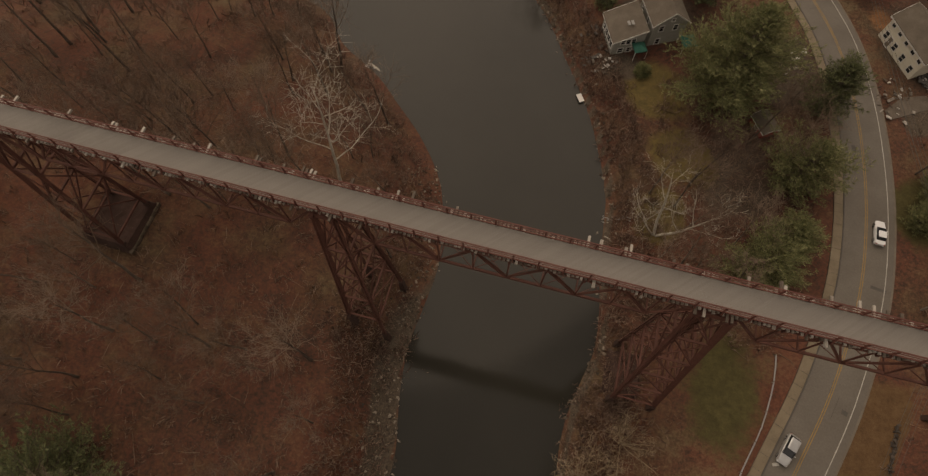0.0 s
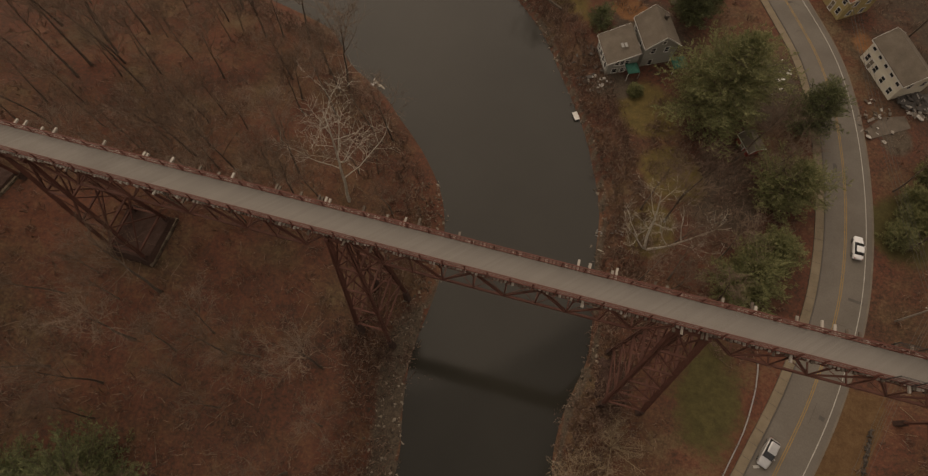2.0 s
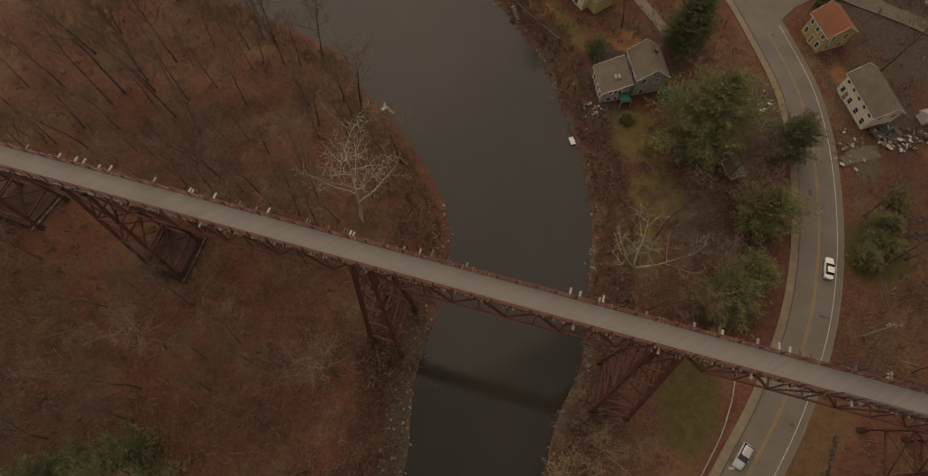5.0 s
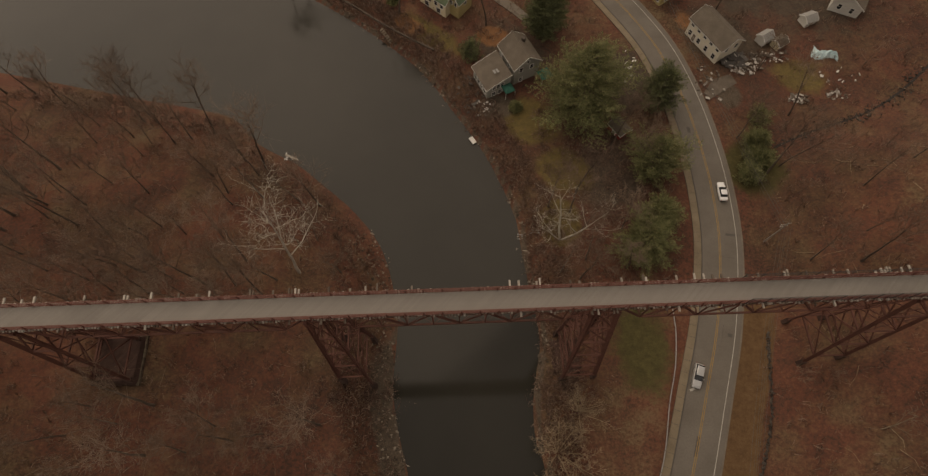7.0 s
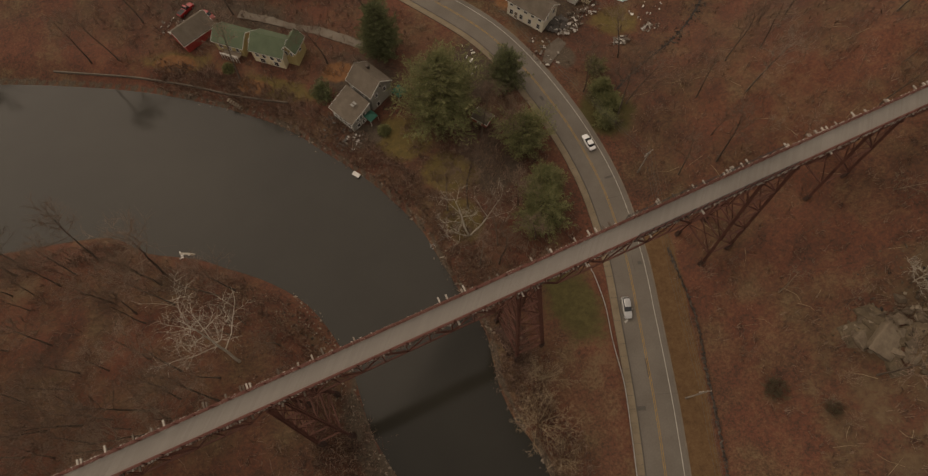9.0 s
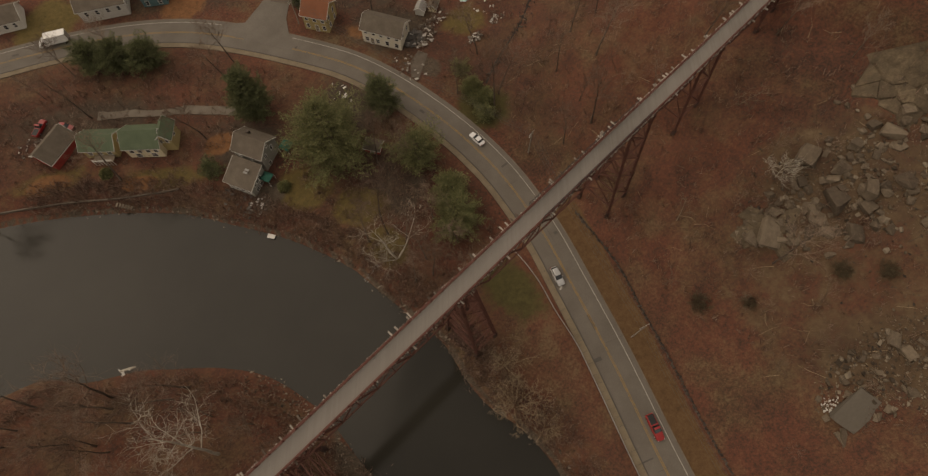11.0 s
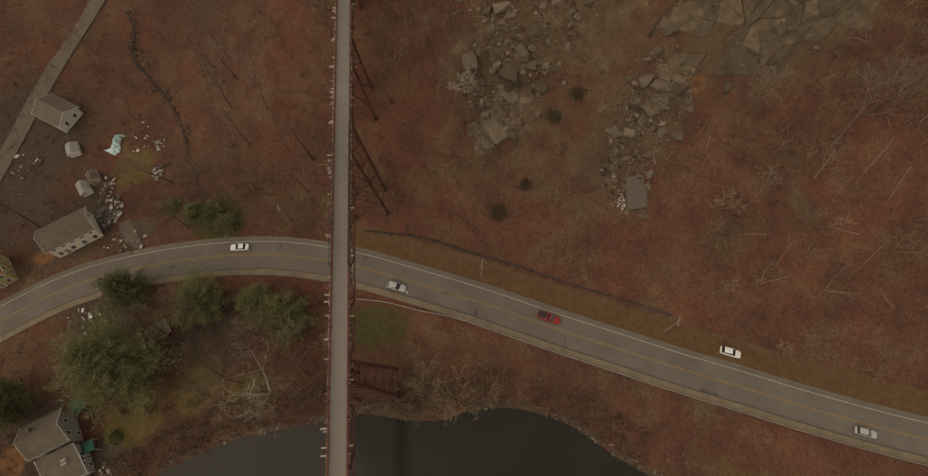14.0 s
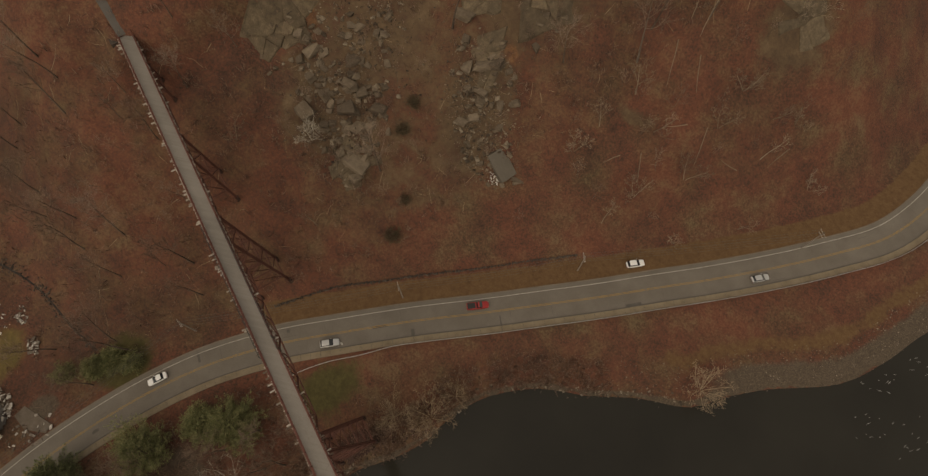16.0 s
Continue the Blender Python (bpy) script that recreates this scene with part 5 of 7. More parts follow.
# ---- houses ----
def gable_house(name, x, y, yaw, length, width, wall_h, roof_h, wall, roof, label, windows=(), z=None, overhang=0.45, chimney=None, shed=False, doors=()):
    """A house with its ridge along its length. windows and doors: side (f, b, l, r), place along the side, sill height, width, height."""
    z = min(ground_z(x + a, y + b) for a in (-3, 3) for b in (-3, 3)) if z is None else z
    base = empty(name, pose(x, y, z - 0.2, 0, 0, yaw), label, "house")
    L, W = length / 2, width / 2
    g = Geo()
    if shed:
        g.add([(-L, -W, 0), (L, -W, 0), (L, W, 0), (-L, W, 0), (-L, -W, wall_h), (L, -W, wall_h), (L, W, wall_h + roof_h), (-L, W, wall_h + roof_h)], BOX)
    else:
        g.add([(-L, -W, 0), (L, -W, 0), (L, W, 0), (-L, W, 0), (-L, -W, wall_h), (L, -W, wall_h), (L, W, wall_h), (-L, W, wall_h), (-L, 0, wall_h + roof_h), (L, 0, wall_h + roof_h)],
              [(0, 3, 2, 1), (0, 1, 5, 4), (2, 3, 7, 6), (1, 2, 6, 9, 5), (3, 0, 4, 8, 7), (4, 5, 9, 8), (6, 7, 8, 9)])
    part("wall", g, wall, base)
    o, th = overhang, 0.2
    slope = roof_h / (2 * W if shed else W)
    up = Vector((0, 0, th))
    for s in ((1,) if shed else (-1, 1)):
        if shed:
            eave, ridge = Vector((0, -W - o, wall_h - slope * o + 0.02)), Vector((0, W + 0.02, wall_h + roof_h + 0.02))
        else:
            eave, ridge = Vector((0, s * (W + o), wall_h - slope * o + 0.02)), Vector((0, 0, wall_h + roof_h + 0.02))
        e = Vector((L + o, 0, 0))
        pts = [eave - e, eave + e, ridge + e, ridge - e]
        part("roof", Geo().add(pts + [p + up for p in pts], BOX if (s < 0 or shed) else [f[::-1] for f in BOX]), roof, base)
        part("fascia", Geo().beam(eave - e - Vector((0, 0.0, 0.04)), eave + e - Vector((0, 0.0, 0.04)), 0.06, 0.24), M["trim"], base, "white fascia board")
        for q in (-1, 1):
            a, b = eave + q * e, ridge + q * e
            part("barge_board", Geo().beam(a + Vector((0.03 * q, 0, 0.08)), b + Vector((0.03 * q, 0, 0.08)), 0.06, 0.26), M["trim"], base, "white barge board")
    sides = {"f": (Vector((1, 0, 0)), Vector((0, -W, 0)), Vector((0, -1, 0))), "b": (Vector((-1, 0, 0)), Vector((0, W, 0)), Vector((0, 1, 0))),
             "l": (Vector((0, -1, 0)), Vector((-L, 0, 0)), Vector((-1, 0, 0))), "r": (Vector((0, 1, 0)), Vector((L, 0, 0)), Vector((1, 0, 0)))}
    for what, some in (("window", windows), ("door", doors)):
        for sd, u, v, w, h in some:
            along, mid, out = sides[sd]
            c = mid + along * u + Vector((0, 0, v + h / 2))

            def slab(d0, d1, sw, sh, dz=0.0, du=0.0):
                p = c + out * (d0 + d1) / 2 + Vector((0, 0, dz)) + along * du
                return ((p.x, p.y, p.z), (sw * abs(along.x) + (d1 - d0) * abs(out.x), sw * abs(along.y) + (d1 - d0) * abs(out.y), sh))
            fr = Geo()
            for a in (slab(-0.02, 0.08, w + 0.24, 0.12, h / 2 + 0.06), slab(-0.02, 0.12, w + 0.3, 0.1, -h / 2 - 0.05), slab(-0.02, 0.08, 0.12, h, 0, w / 2 + 0.06), slab(-0.02, 0.08, 0.12, h, 0, -w / 2 - 0.06), slab(-0.02, 0.06, w, 0.06)):
                fr.box(*a)
            fob = part(what, fr, M["trim"], base, "white framed window" if what == "window" else "panelled door in a white frame")
            part("pane" if what == "window" else "door_leaf", Geo().box(*slab(-0.02, 0.03, w, h)), M["glass"] if what == "window" else M["wood"], fob)
    if chimney:
        cx, cy, ch = chimney
        part("chimney", Geo().box((cx, cy, wall_h + roof_h * 0.5), (0.7, 0.7, ch)).box((cx, cy, wall_h + roof_h * 0.5 + ch / 2), (0.85, 0.85, 0.15)), M["stone"], base, "masonry chimney")
    return base


def row(sd, us, v, w=0.85, h=1.35):
    return [(sd, u, v, w, h) for u in us]


gable_house("grey_house", 15.4, 71.6, 114, 8.0, 6.8, 7.0, 2.6, M["siding_grey"], M["roof_grey"], "two-storey grey house with a brown shingle gable roof",
            row("l", (-1.7, 1.2), 5.0) + row("l", (0.1,), 7.4, 0.6, 0.7) + row("f", (-2.4, 0, 2.4), 4.6) + row("b", (-2.4, 1), 4.6) + row("l", (-1.5,), 1.5), z=3.6, chimney=(1.5, -1.6, 2.6))
gable_house("grey_house_wing", 8.6, 68.0, -66, 7.4, 6.4, 4.2, 2.2, M["siding_grey"], M["roof_grey"], "lower grey wing with a sloping brown roof facing the creek",
            row("r", (-1.3, -0.2, 0.9), 3.2, 0.8, 1.1) + row("r", (-1.4, 0.4), 0.9, 1.0, 1.2) + row("f", (-2.4, -0.8, 0.8, 2.4), 1.6, 1.1, 1.5), z=3.2, shed=True)
for k in (0, 0.8):
    pane = Geo().box((9.0 + 0.9 * k, 66.8 + 0.36 * k, 9.35 + 0.05 * k), (0.55, 1.1, 0.12), radians(24))
    tagged(part("skylight", pane, M["roof_pale"]), "pale-framed skylight on the grey wing's roof", "skylight", "skylights of the grey wing")
gable_house("green_roofed_house", -3.4, 94.6, -42, 9.0, 6.8, 4.8, 2.6, M["siding_cream"], M["roof_green"], "cream house with a green metal roof above the creek",
            row("f", (-3, -1, 1.2, 3.2), 2.6, 1.0, 1.2) + row("f", (-2, 2), 0.6, 1.3, 1.4) + row("r", (-1.2, 1.2), 3.2), z=4.3)
gable_house("cream_gable_wing", 1.6, 91.6, 48, 5.4, 3.4, 5.6, 1.9, M["siding_yellow"], M["roof_green"], "yellow cross-gabled wing of the green-roofed house", row("l", (-0.7, 0.7), 4.0, 0.7, 1.1) + row("f", (0,), 3.5), z=4.3)
gable_house("green_roofed_cottage", -12.0, 102.4, -43, 8.4, 6.0, 4.0, 2.2, M["siding_yellow"], M["roof_green"], "yellow cottage with a green roof and a railed porch",
            row("f", (-2.5, 0, 2.5), 1.8, 1.0, 1.2) + row("r", (0.5,), 2.0), z=4.3)
gable_house("red_barn", -21.3, 110.0, 22, 9.5, 6.4, 3.2, 2.4, M["barn_red"], M["roof_grey"], "red board barn with a grey roof", row("r", (0,), 3.0, 0.7, 0.8), z=4.6, doors=(("r", 1.4, 0.2, 1.6, 2.2),))
gable_house("cream_house", 64.7, 76.6, -62.3, 11.6, 6.6, 5.2, 2.2, M["siding_ivory"], M["roof_grey"], "long cream two-storey house with a grey-brown roof beside the road",
            row("f", (-4.6, -2.3, 0, 2.3, 4.6), 3.7, 0.9, 1.3) + row("f", (-4.4, -1.2, 1.6, 4.4), 1.0, 0.95, 1.4) + row("r", (-1.5, 1.5), 3.6) + row("l", (-1.5, 1.5), 3.6), z=6.0, doors=(("f", -2.9, 0.2, 0.95, 2.1),))
gable_house("yellow_house", 55.2, 94.4, -59, 7.2, 7.0, 5.6, 2.4, M["siding_yellow"], M["roof_rust"], "yellow two-storey house with a rust-red shingle roof",
            row("f", (-2.4, 0, 2.4), 3.7, 0.9, 1.3) + row("f", (-2.4, 2.4), 1.0, 0.9, 1.4) + row("r", (-1.6, 1.6), 3.6) + row("r", (-1.6, 1.6), 1.0), z=6.0, doors=(("f", 0.2, 0.2, 0.95, 2.1),))
gable_house("white_roofed_house", 86.5, 113.5, 35, 11.0, 8.0, 4.6, 2.6, M["siding_white"], M["roof_pale"], "large house with a pale grey roof on the slope",
            row("f", (-3.5, -1, 1.5, 4), 2.6) + row("r", (-2, 2), 2.8) + row("b", (-3, 0, 3), 2.6))
gable_house("pale_annex", 82.0, 108.5, -55, 7.5, 5.5, 3.4, 1.8, M["siding_white"], M["roof_pale"], "pale annex beside the large house", row("f", (-2, 0, 2), 1.6) + row("r", (0,), 1.6))
gable_house("brown_roofed_house", 72.0, 121.0, -50, 13.0, 8.5, 3.2, 2.2, M["siding_cream"], M["roof_grey"], "low house with a broad brown roof", row("f", (-4.5, -1.5, 1.5, 4.5), 1.2, 1.1, 1.2) + row("r", (-2, 2), 1.4))
gable_house("ranch_house", 55.0, 139.5, -42, 16.0, 8.5, 3.3, 2.0, M["siding_cream"], M["roof_grey"], "long ranch house with cream walls and a grey roof",
            row("f", (-6.4, -4.2, -1.6, 1.2, 4.0, 6.4), 1.2, 1.2, 1.3), doors=(("f", -0.2, 0.2, 0.95, 2.1),))
gable_house("white_edged_house", 100.5, 85.5, 58, 9.0, 7.0, 3.4, 2.0, M["siding_white"], M["roof_grey"], "house with white-edged grey roof on the slope", row("f", (-2.5, 0, 2.5), 1.3) + row("l", (-1.5, 1.5), 1.3))
gable_house("grey_long_house", 13.6, 143.0, -29, 13.0, 8.0, 4.6, 2.2, M["siding_white"], M["roof_grey"], "long white house with a grey shingle roof by the village road",
            row("f", (-4.5, -1.5, 1.5, 4.5), 2.4) + row("r", (-2, 2), 2.4))
gable_house("teal_house", 26.5, 136.5, -35, 7.0, 7.0, 5.0, 2.4, M["siding_teal"], M["roof_grey"], "teal-sided house near the village road", row("f", (-2, 2), 3.0) + row("f", (-2, 1.6), 0.9) + row("r", (0,), 3.0))
gable_house("dark_roofed_house", -9.5, 158.0, -25, 9.0, 7.0, 3.6, 2.2, M["siding_white"], M["roof_grey"], "small white house with a dark roof", row("f", (-2.5, 0, 2.5), 1.4))
for nm, x, y, yaw, L, W, h, rh, wl, rf, lab in (("red_shed", 37.8, 51.6, -58, 4.2, 3.2, 2.2, 0.7, M["barn_red"], M["roof_grey"], "small red shed with a lean-to roof under the pines"),
                                                ("garden_shed", 77.6, 75.8, 30, 3.0, 2.6, 2.2, 0.9, M["siding_white"], M["roof_pale"], "small pale garden shed"),
                                                ("tool_shed", 80.8, 74.0, 30, 2.8, 2.4, 2.0, 0.8, M["siding_cream"], M["roof_grey"], "small weathered tool shed with a grey roof"),
                                                ("pale_shed", 89.3, 80.4, 20, 3.0, 2.8, 2.1, 0.8, M["siding_white"], M["roof_pale"], "small pale shed on the slope")):
    gable_house(nm, x, y, yaw, L, W, h, rh, wl, rf, lab, doors=(("f", 0, 0.2, 0.9, 1.7),), overhang=0.25)["category"] = "shed"


def canopy(x, y, z, size, label):
    g = Geo()
    s = size / 2
    g.add([(-s, -s, 2.3), (s, -s, 2.3), (s, s, 2.3), (-s, s, 2.3), (0, 0, 3.1), (-s, -s, 2.1), (s, -s, 2.1), (s, s, 2.1), (-s, s, 2.1)],
          [(0, 1, 4), (1, 2, 4), (2, 3, 4), (3, 0, 4), (5, 6, 1, 0), (6, 7, 2, 1), (7, 8, 3, 2), (8, 5, 0, 3)])
    ob = empty("canopy", pose(x, y, z, 0, 0, 24), label, "canopy", "teal garden canopies")
    part("cloth", g, M["awning"], ob)
    for a in (-s, s):
        for b in (-s, s):
            part("post", Geo().box((a * 0.97, b * 0.97, 1.1), (0.08, 0.08, 2.4)), M["trim"], ob)


canopy(12.4, 64.2, 4.0, 2.6, "teal pyramid canopy beside the grey house")
canopy(21.6, 67.8, 4.6, 3.0, "teal pyramid canopy at the grey house's corner")
# porch of the cottage
porch = empty("porch", pose(-14.2, 98.6, 4.2, 0, 0, -43), "white railed wooden porch", "porch")
part("porch_floor", Geo().box((0, 0, 1.6), (5.2, 2.2, 0.15)), M["wood"], porch)
for k in range(7):
    part("baluster", Geo().box((-2.5 + k * 0.83, -1.05, 1.3), (0.1, 0.1, 2.6)), M["trim"], porch)
for h in (2.1, 2.6):
    part("rail", Geo().box((0, -1.05, h), (5.2, 0.1, 0.1)), M["trim"], porch)


# ---- vehicles ----
def wheel(parent, x, y, r, w):
    t = part("wheel", Geo().cylinder((x, y - w / 2, r), (x, y + w / 2, r), r, 16), M["tyre"], parent)
    part("rim", Geo().cylinder((x, y - w / 2 - 0.01, r), (x, y + w / 2 + 0.01, r), r * 0.6, 12), M["metal"], t)


def loft(sections):
    """A closed body from cross-sections: x, half width low, half width high, z low, z high."""
    g = Geo()
    for x, a, b, z0, z1 in sections:
        m = z0 + (z1 - z0) * 0.55
        g.v += [(x, -a * 0.94, z0), (x, -a, m), (x, -b, z1 - 0.04), (x, -b * 0.85, z1), (x, b * 0.85, z1), (x, b, z1 - 0.04), (x, a, m), (x, a * 0.94, z0)]
    for i in range(len(sections) - 1):
        for k in range(8):
            k2 = (k + 1) % 8
            g.f.append((i * 8 + k, i * 8 + k2, (i + 1) * 8 + k2, (i + 1) * 8 + k))
    n = (len(sections) - 1) * 8
    g.f += [tuple(range(8))[::-1], tuple(range(n, n + 8))]
    return g


def car(x, y, yaw, paint, label, length=4.6, width=1.82, height=1.46, style="sedan", z=ROAD_Z):
    ob = empty("car" if style != "pickup" else "pickup_truck", pose(x, y, z, 0, 0, yaw), label, "car" if style != "pickup" else "pickup truck", "cars on the road")
    L, W = length / 2, width / 2
    hood = 0.95 if style == "sedan" else 1.08
    part("body", loft([(-L, W * 0.82, W * 0.74, 0.42, 0.86), (-L + 0.25, W * 0.97, W * 0.86, 0.26, hood), (-L * 0.45, W, W * 0.9, 0.22, hood + 0.02), (L * 0.35, W, W * 0.9, 0.22, hood),
                       (L - 0.45, W * 0.96, W * 0.82, 0.26, hood - 0.16), (L, W * 0.78, W * 0.66, 0.4, 0.72)]), paint, ob, smooth_shade=False)
    if style == "pickup":
        back, front = -0.35, L * 0.42
    elif style == "suv":
        back, front = -L + 0.25, L * 0.42
    else:
        back, front = -L + 0.75, L * 0.42
    part("cabin_glass", loft([(back, W * 0.84, W * 0.78, hood - 0.05, hood + 0.02), (back + 0.45, W * 0.86, W * 0.70, hood - 0.05, height - 0.03), (front - 0.95, W * 0.86, W * 0.70, hood - 0.05, height - 0.03), (front, W * 0.84, W * 0.78, hood - 0.05, hood + 0.02)]), M["glass"], ob, "dark tinted windows")
    part("roof_panel", loft([(back + 0.42, W * 0.70, W * 0.66, height - 0.06, height - 0.01), (back + 0.8, W * 0.74, W * 0.68, height - 0.08, height + 0.02), (front - 1.2, W * 0.74, W * 0.68, height - 0.08, height + 0.02), (front - 0.9, W * 0.70, W * 0.66, height - 0.06, height - 0.01)]), paint, ob)
    if style == "pickup":
        part("bed_liner", Geo().box((-L * 0.58, 0, hood + 0.015), (L * 0.72, width * 0.74, 0.05)), M["black"], ob, "dark open cargo bed")
    for sx in (-L * 0.62, L * 0.62):
        for sy in (-1, 1):
            wheel(ob, sx, sy * (W - 0.12), 0.34, 0.22)
    for sy in (-1, 1):
        part("headlight", Geo().box((L - 0.12, sy * W * 0.6, 0.66), (0.16, 0.34, 0.14)), M["lamp_clear"], ob)
        part("tail_light", Geo().box((-L + 0.06, sy * W * 0.66, 0.8), (0.12, 0.26, 0.16)), M["lamp_red"], ob)
        part("mirror", Geo().box((front - 0.5, sy * (W + 0.06), hood + 0.05), (0.14, 0.2, 0.12)), paint, ob)
    return ob


def road_pose(y, lane):
    """A place on the road at a given y, lane metres to the hill's side, and the road's heading there (towards -y)."""
    i = int(np.argmin(np.abs(RD[:, 1] - y)))
    t = RD[i + 1] - RD[i - 1]
    t = t / np.linalg.norm(t)
    p = RD[i] + lane * np.array((-t[1], t[0]))
    return p[0], p[1], math.degrees(math.atan2(t[1], t[0]))


def drive(y, lane, toward_south, *args, **kw):
    x, y, a = road_pose(y, lane)
    return car(x, y, a if toward_south else a + 180, *args, **kw)


drive(34, 1.9, False, M["car_white"], "white sedan driving on the two-lane road")
drive(-7.5, -2.4, True, M["car_silver"], "pale silver off-roader driving under the trestle", 4.8, 1.9, 1.75, "suv")
drive(-42, 1.9, True, M["car_red"], "red pickup truck with a dark cargo bed", 5.7, 1.95, 1.8, "pickup")
drive(-111, -2.1, True, M["car_silver"], "silver estate car with a pale roof", 4.7, 1.85, 1.6, "suv")
car(22.3, -85.0, -112, M["car_white"], "white off-roader parked on the gravel shoulder", 4.8, 1.9, 1.75, "suv", z=ROAD_Z - 0.1)


def box_truck(x, y, yaw, label, z=ROAD_Z):
    """A cab-over box truck, its front along +x."""
    ob = empty("box_truck", pose(x, y, z, 0, 0, yaw), label, "truck", "cars on the road")
    part("chassis", Geo().box((-0.2, 0, 0.72), (7.6, 0.9, 0.26)), M["black"], ob)
    box = part("cargo_box", Geo().box((-1.15, 0, 2.15), (5.7, 2.4, 2.5)), M["box_white"], ob, "tall plain white cargo box")
    for sy in (-1, 1):
        part("edge_rail", Geo().box((-1.15, sy * 1.2, 3.38), (5.74, 0.08, 0.1)), M["metal"], box)
        part("edge_rail", Geo().box((-1.15, sy * 1.2, 0.95), (5.74, 0.08, 0.12)), M["metal"], box)
        part("roll_door", Geo().box((-4.02, sy * 0.57, 2.1), (0.06, 1.08, 2.2)), M["scrap"], box)
    part("cab", loft([(1.75, 1.05, 1.0, 0.5, 2.35), (2.05, 1.08, 0.98, 0.45, 2.45), (2.9, 1.08, 0.95, 0.42, 2.3), (3.25, 1.06, 0.98, 0.42, 1.45), (3.95, 1.0, 0.92, 0.42, 1.3), (4.1, 0.92, 0.85, 0.48, 1.1)]), M["car_white"], ob, "white cab with a short bonnet")
    part("windscreen", Geo().beam((3.0, 0, 2.2), (3.33, 0, 1.45), 1.7, 0.05), M["glass"], ob, "dark windscreen")
    for sy in (-1, 1):
        part("side_window", Geo().box((2.45, sy * 1.06, 1.85), (0.75, 0.06, 0.55)), M["glass"], ob)
        part("mirror", Geo().box((2.95, sy * 1.3, 1.75), (0.12, 0.22, 0.4)), M["black"], ob)
        part("headlight", Geo().box((4.06, sy * 0.68, 0.82), (0.12, 0.3, 0.2)), M["lamp_clear"], ob)
        part("tail_light", Geo().box((-4.04, sy * 1.0, 0.8), (0.08, 0.24, 0.16)), M["lamp_red"], ob)
        wheel(ob, 2.9, sy * 0.95, 0.45, 0.28)
        wheel(ob, -2.4, sy * 0.9, 0.45, 0.5)
    return ob


tx, ty, ta = road_pose(139.4, 2.0)
box_truck(tx, ty, ta + 180, "white box truck driving on the village road")
car(-21.5, 119.2, 35, M["car_red"], "red pickup truck parked behind the barn", 5.4, 1.9, 1.8, "pickup", z=ground_z(-21.5, 119.2))
car(-16.3, 114.6, -60, M["car_red"], "red car parked behind the barn", 4.3, 1.8, 1.5, z=ground_z(-16.3, 114.6))


# ---- along the road ----
def utility_pole(x, y, h, turn, label="weathered wooden utility pole with a crossarm"):
    z = ground_z(x, y)
    ob = empty("utility_pole", pose(x, y, z, 0, 0, turn), label, "utility pole", "utility poles along the road")
    part("shaft", Geo().tube([(0, 0, -0.3), (0, 0, h)], [0.17, 0.12], 10, tip=False), M["pole"], ob)
    for k, hh in enumerate((h - 0.5, h - 1.5)):
        part("crossarm", Geo().box((0, 0.14, hh), (2.4 - 0.6 * k, 0.12, 0.14)), M["pole"], ob)
        for u in (-1, -0.4, 0.4, 1):
            part("insulator", Geo().cylinder((u * (1.1 - 0.3 * k), 0.14, hh + 0.07), (u * (1.1 - 0.3 * k), 0.14, hh + 0.22), 0.05, 8), M["trim"], ob)
    return Vector((x, y, z + h))


POLES = [utility_pole(50.0, 98.5, 9.5, 30), utility_pole(65.0, 21.8, 9.5, 8), utility_pole(45.9, -27.5, 10.5, -20), utility_pole(28.7, -70.9, 10.5, -22), utility_pole(3.1, -126.5, 10.5, -15)]
for a, b in zip(POLES[:-1], POLES[1:]):
    d = (b - a).normalized()
    s = Vector((-d.y, d.x, 0))
    for o, drop in ((-1.0, 0.4), (-0.35, 0.4), (0.35, 0.4), (1.0, 0.4), (0.5, 1.4)):
        g = Geo()
        pts = []
        for i in range(13):
            u = i / 12
            p = a.lerp(b, u) + s * o - Vector((0, 0, drop + 1.6 * 4 * u * (1 - u)))
            pts.append(p)
        g.tube(pts, [0.022] * 13, 4, tip=False)
        tagged(part("overhead_wire", g, M["wire"]), "thin dark overhead wire sagging between poles", "wire", "overhead wires")

# guard rail on the creek's side
beside = offset_line(RD, -5.8)
beside = beside[(beside[:, 1] < -18) & (beside[:, 1] > -185)]
gr = spline([(42.3, 8), (42.1, 3.5), (40.7, -3.8), (38.2, -11)] + [tuple(p) for p in beside[::3]], 2.0)
guard = empty("guard_rail", pose(0, 0, 0), "pale galvanised guard rail along the pavement", "guard rail", kind="structure")
beam = Geo()
n = len(gr)
gz = np.maximum(heights(gr[:, 0], gr[:, 1])[0], 4.5)
for h0, h1, d in ((0.48, 0.62, 0.04), (0.62, 0.70, -0.03), (0.70, 0.84, 0.04)):
    o = offset_line(gr, d)
    for i in range(n - 1):
        beam.beam((o[i][0], o[i][1], gz[i] + (h0 + h1) / 2), (o[i + 1][0], o[i + 1][1], gz[i + 1] + (h0 + h1) / 2), 0.06, h1 - h0)
part("rail", beam, M["metal"], guard)
gp = Geo().box((0, 0, 0.2), (0.14, 0.14, 1.3)).mesh("post", M["wood"])
for i in range(0, n, 2):
    part("post", gp, None, guard).location = (gr[i][0], gr[i][1], gz[i] + 0.05)

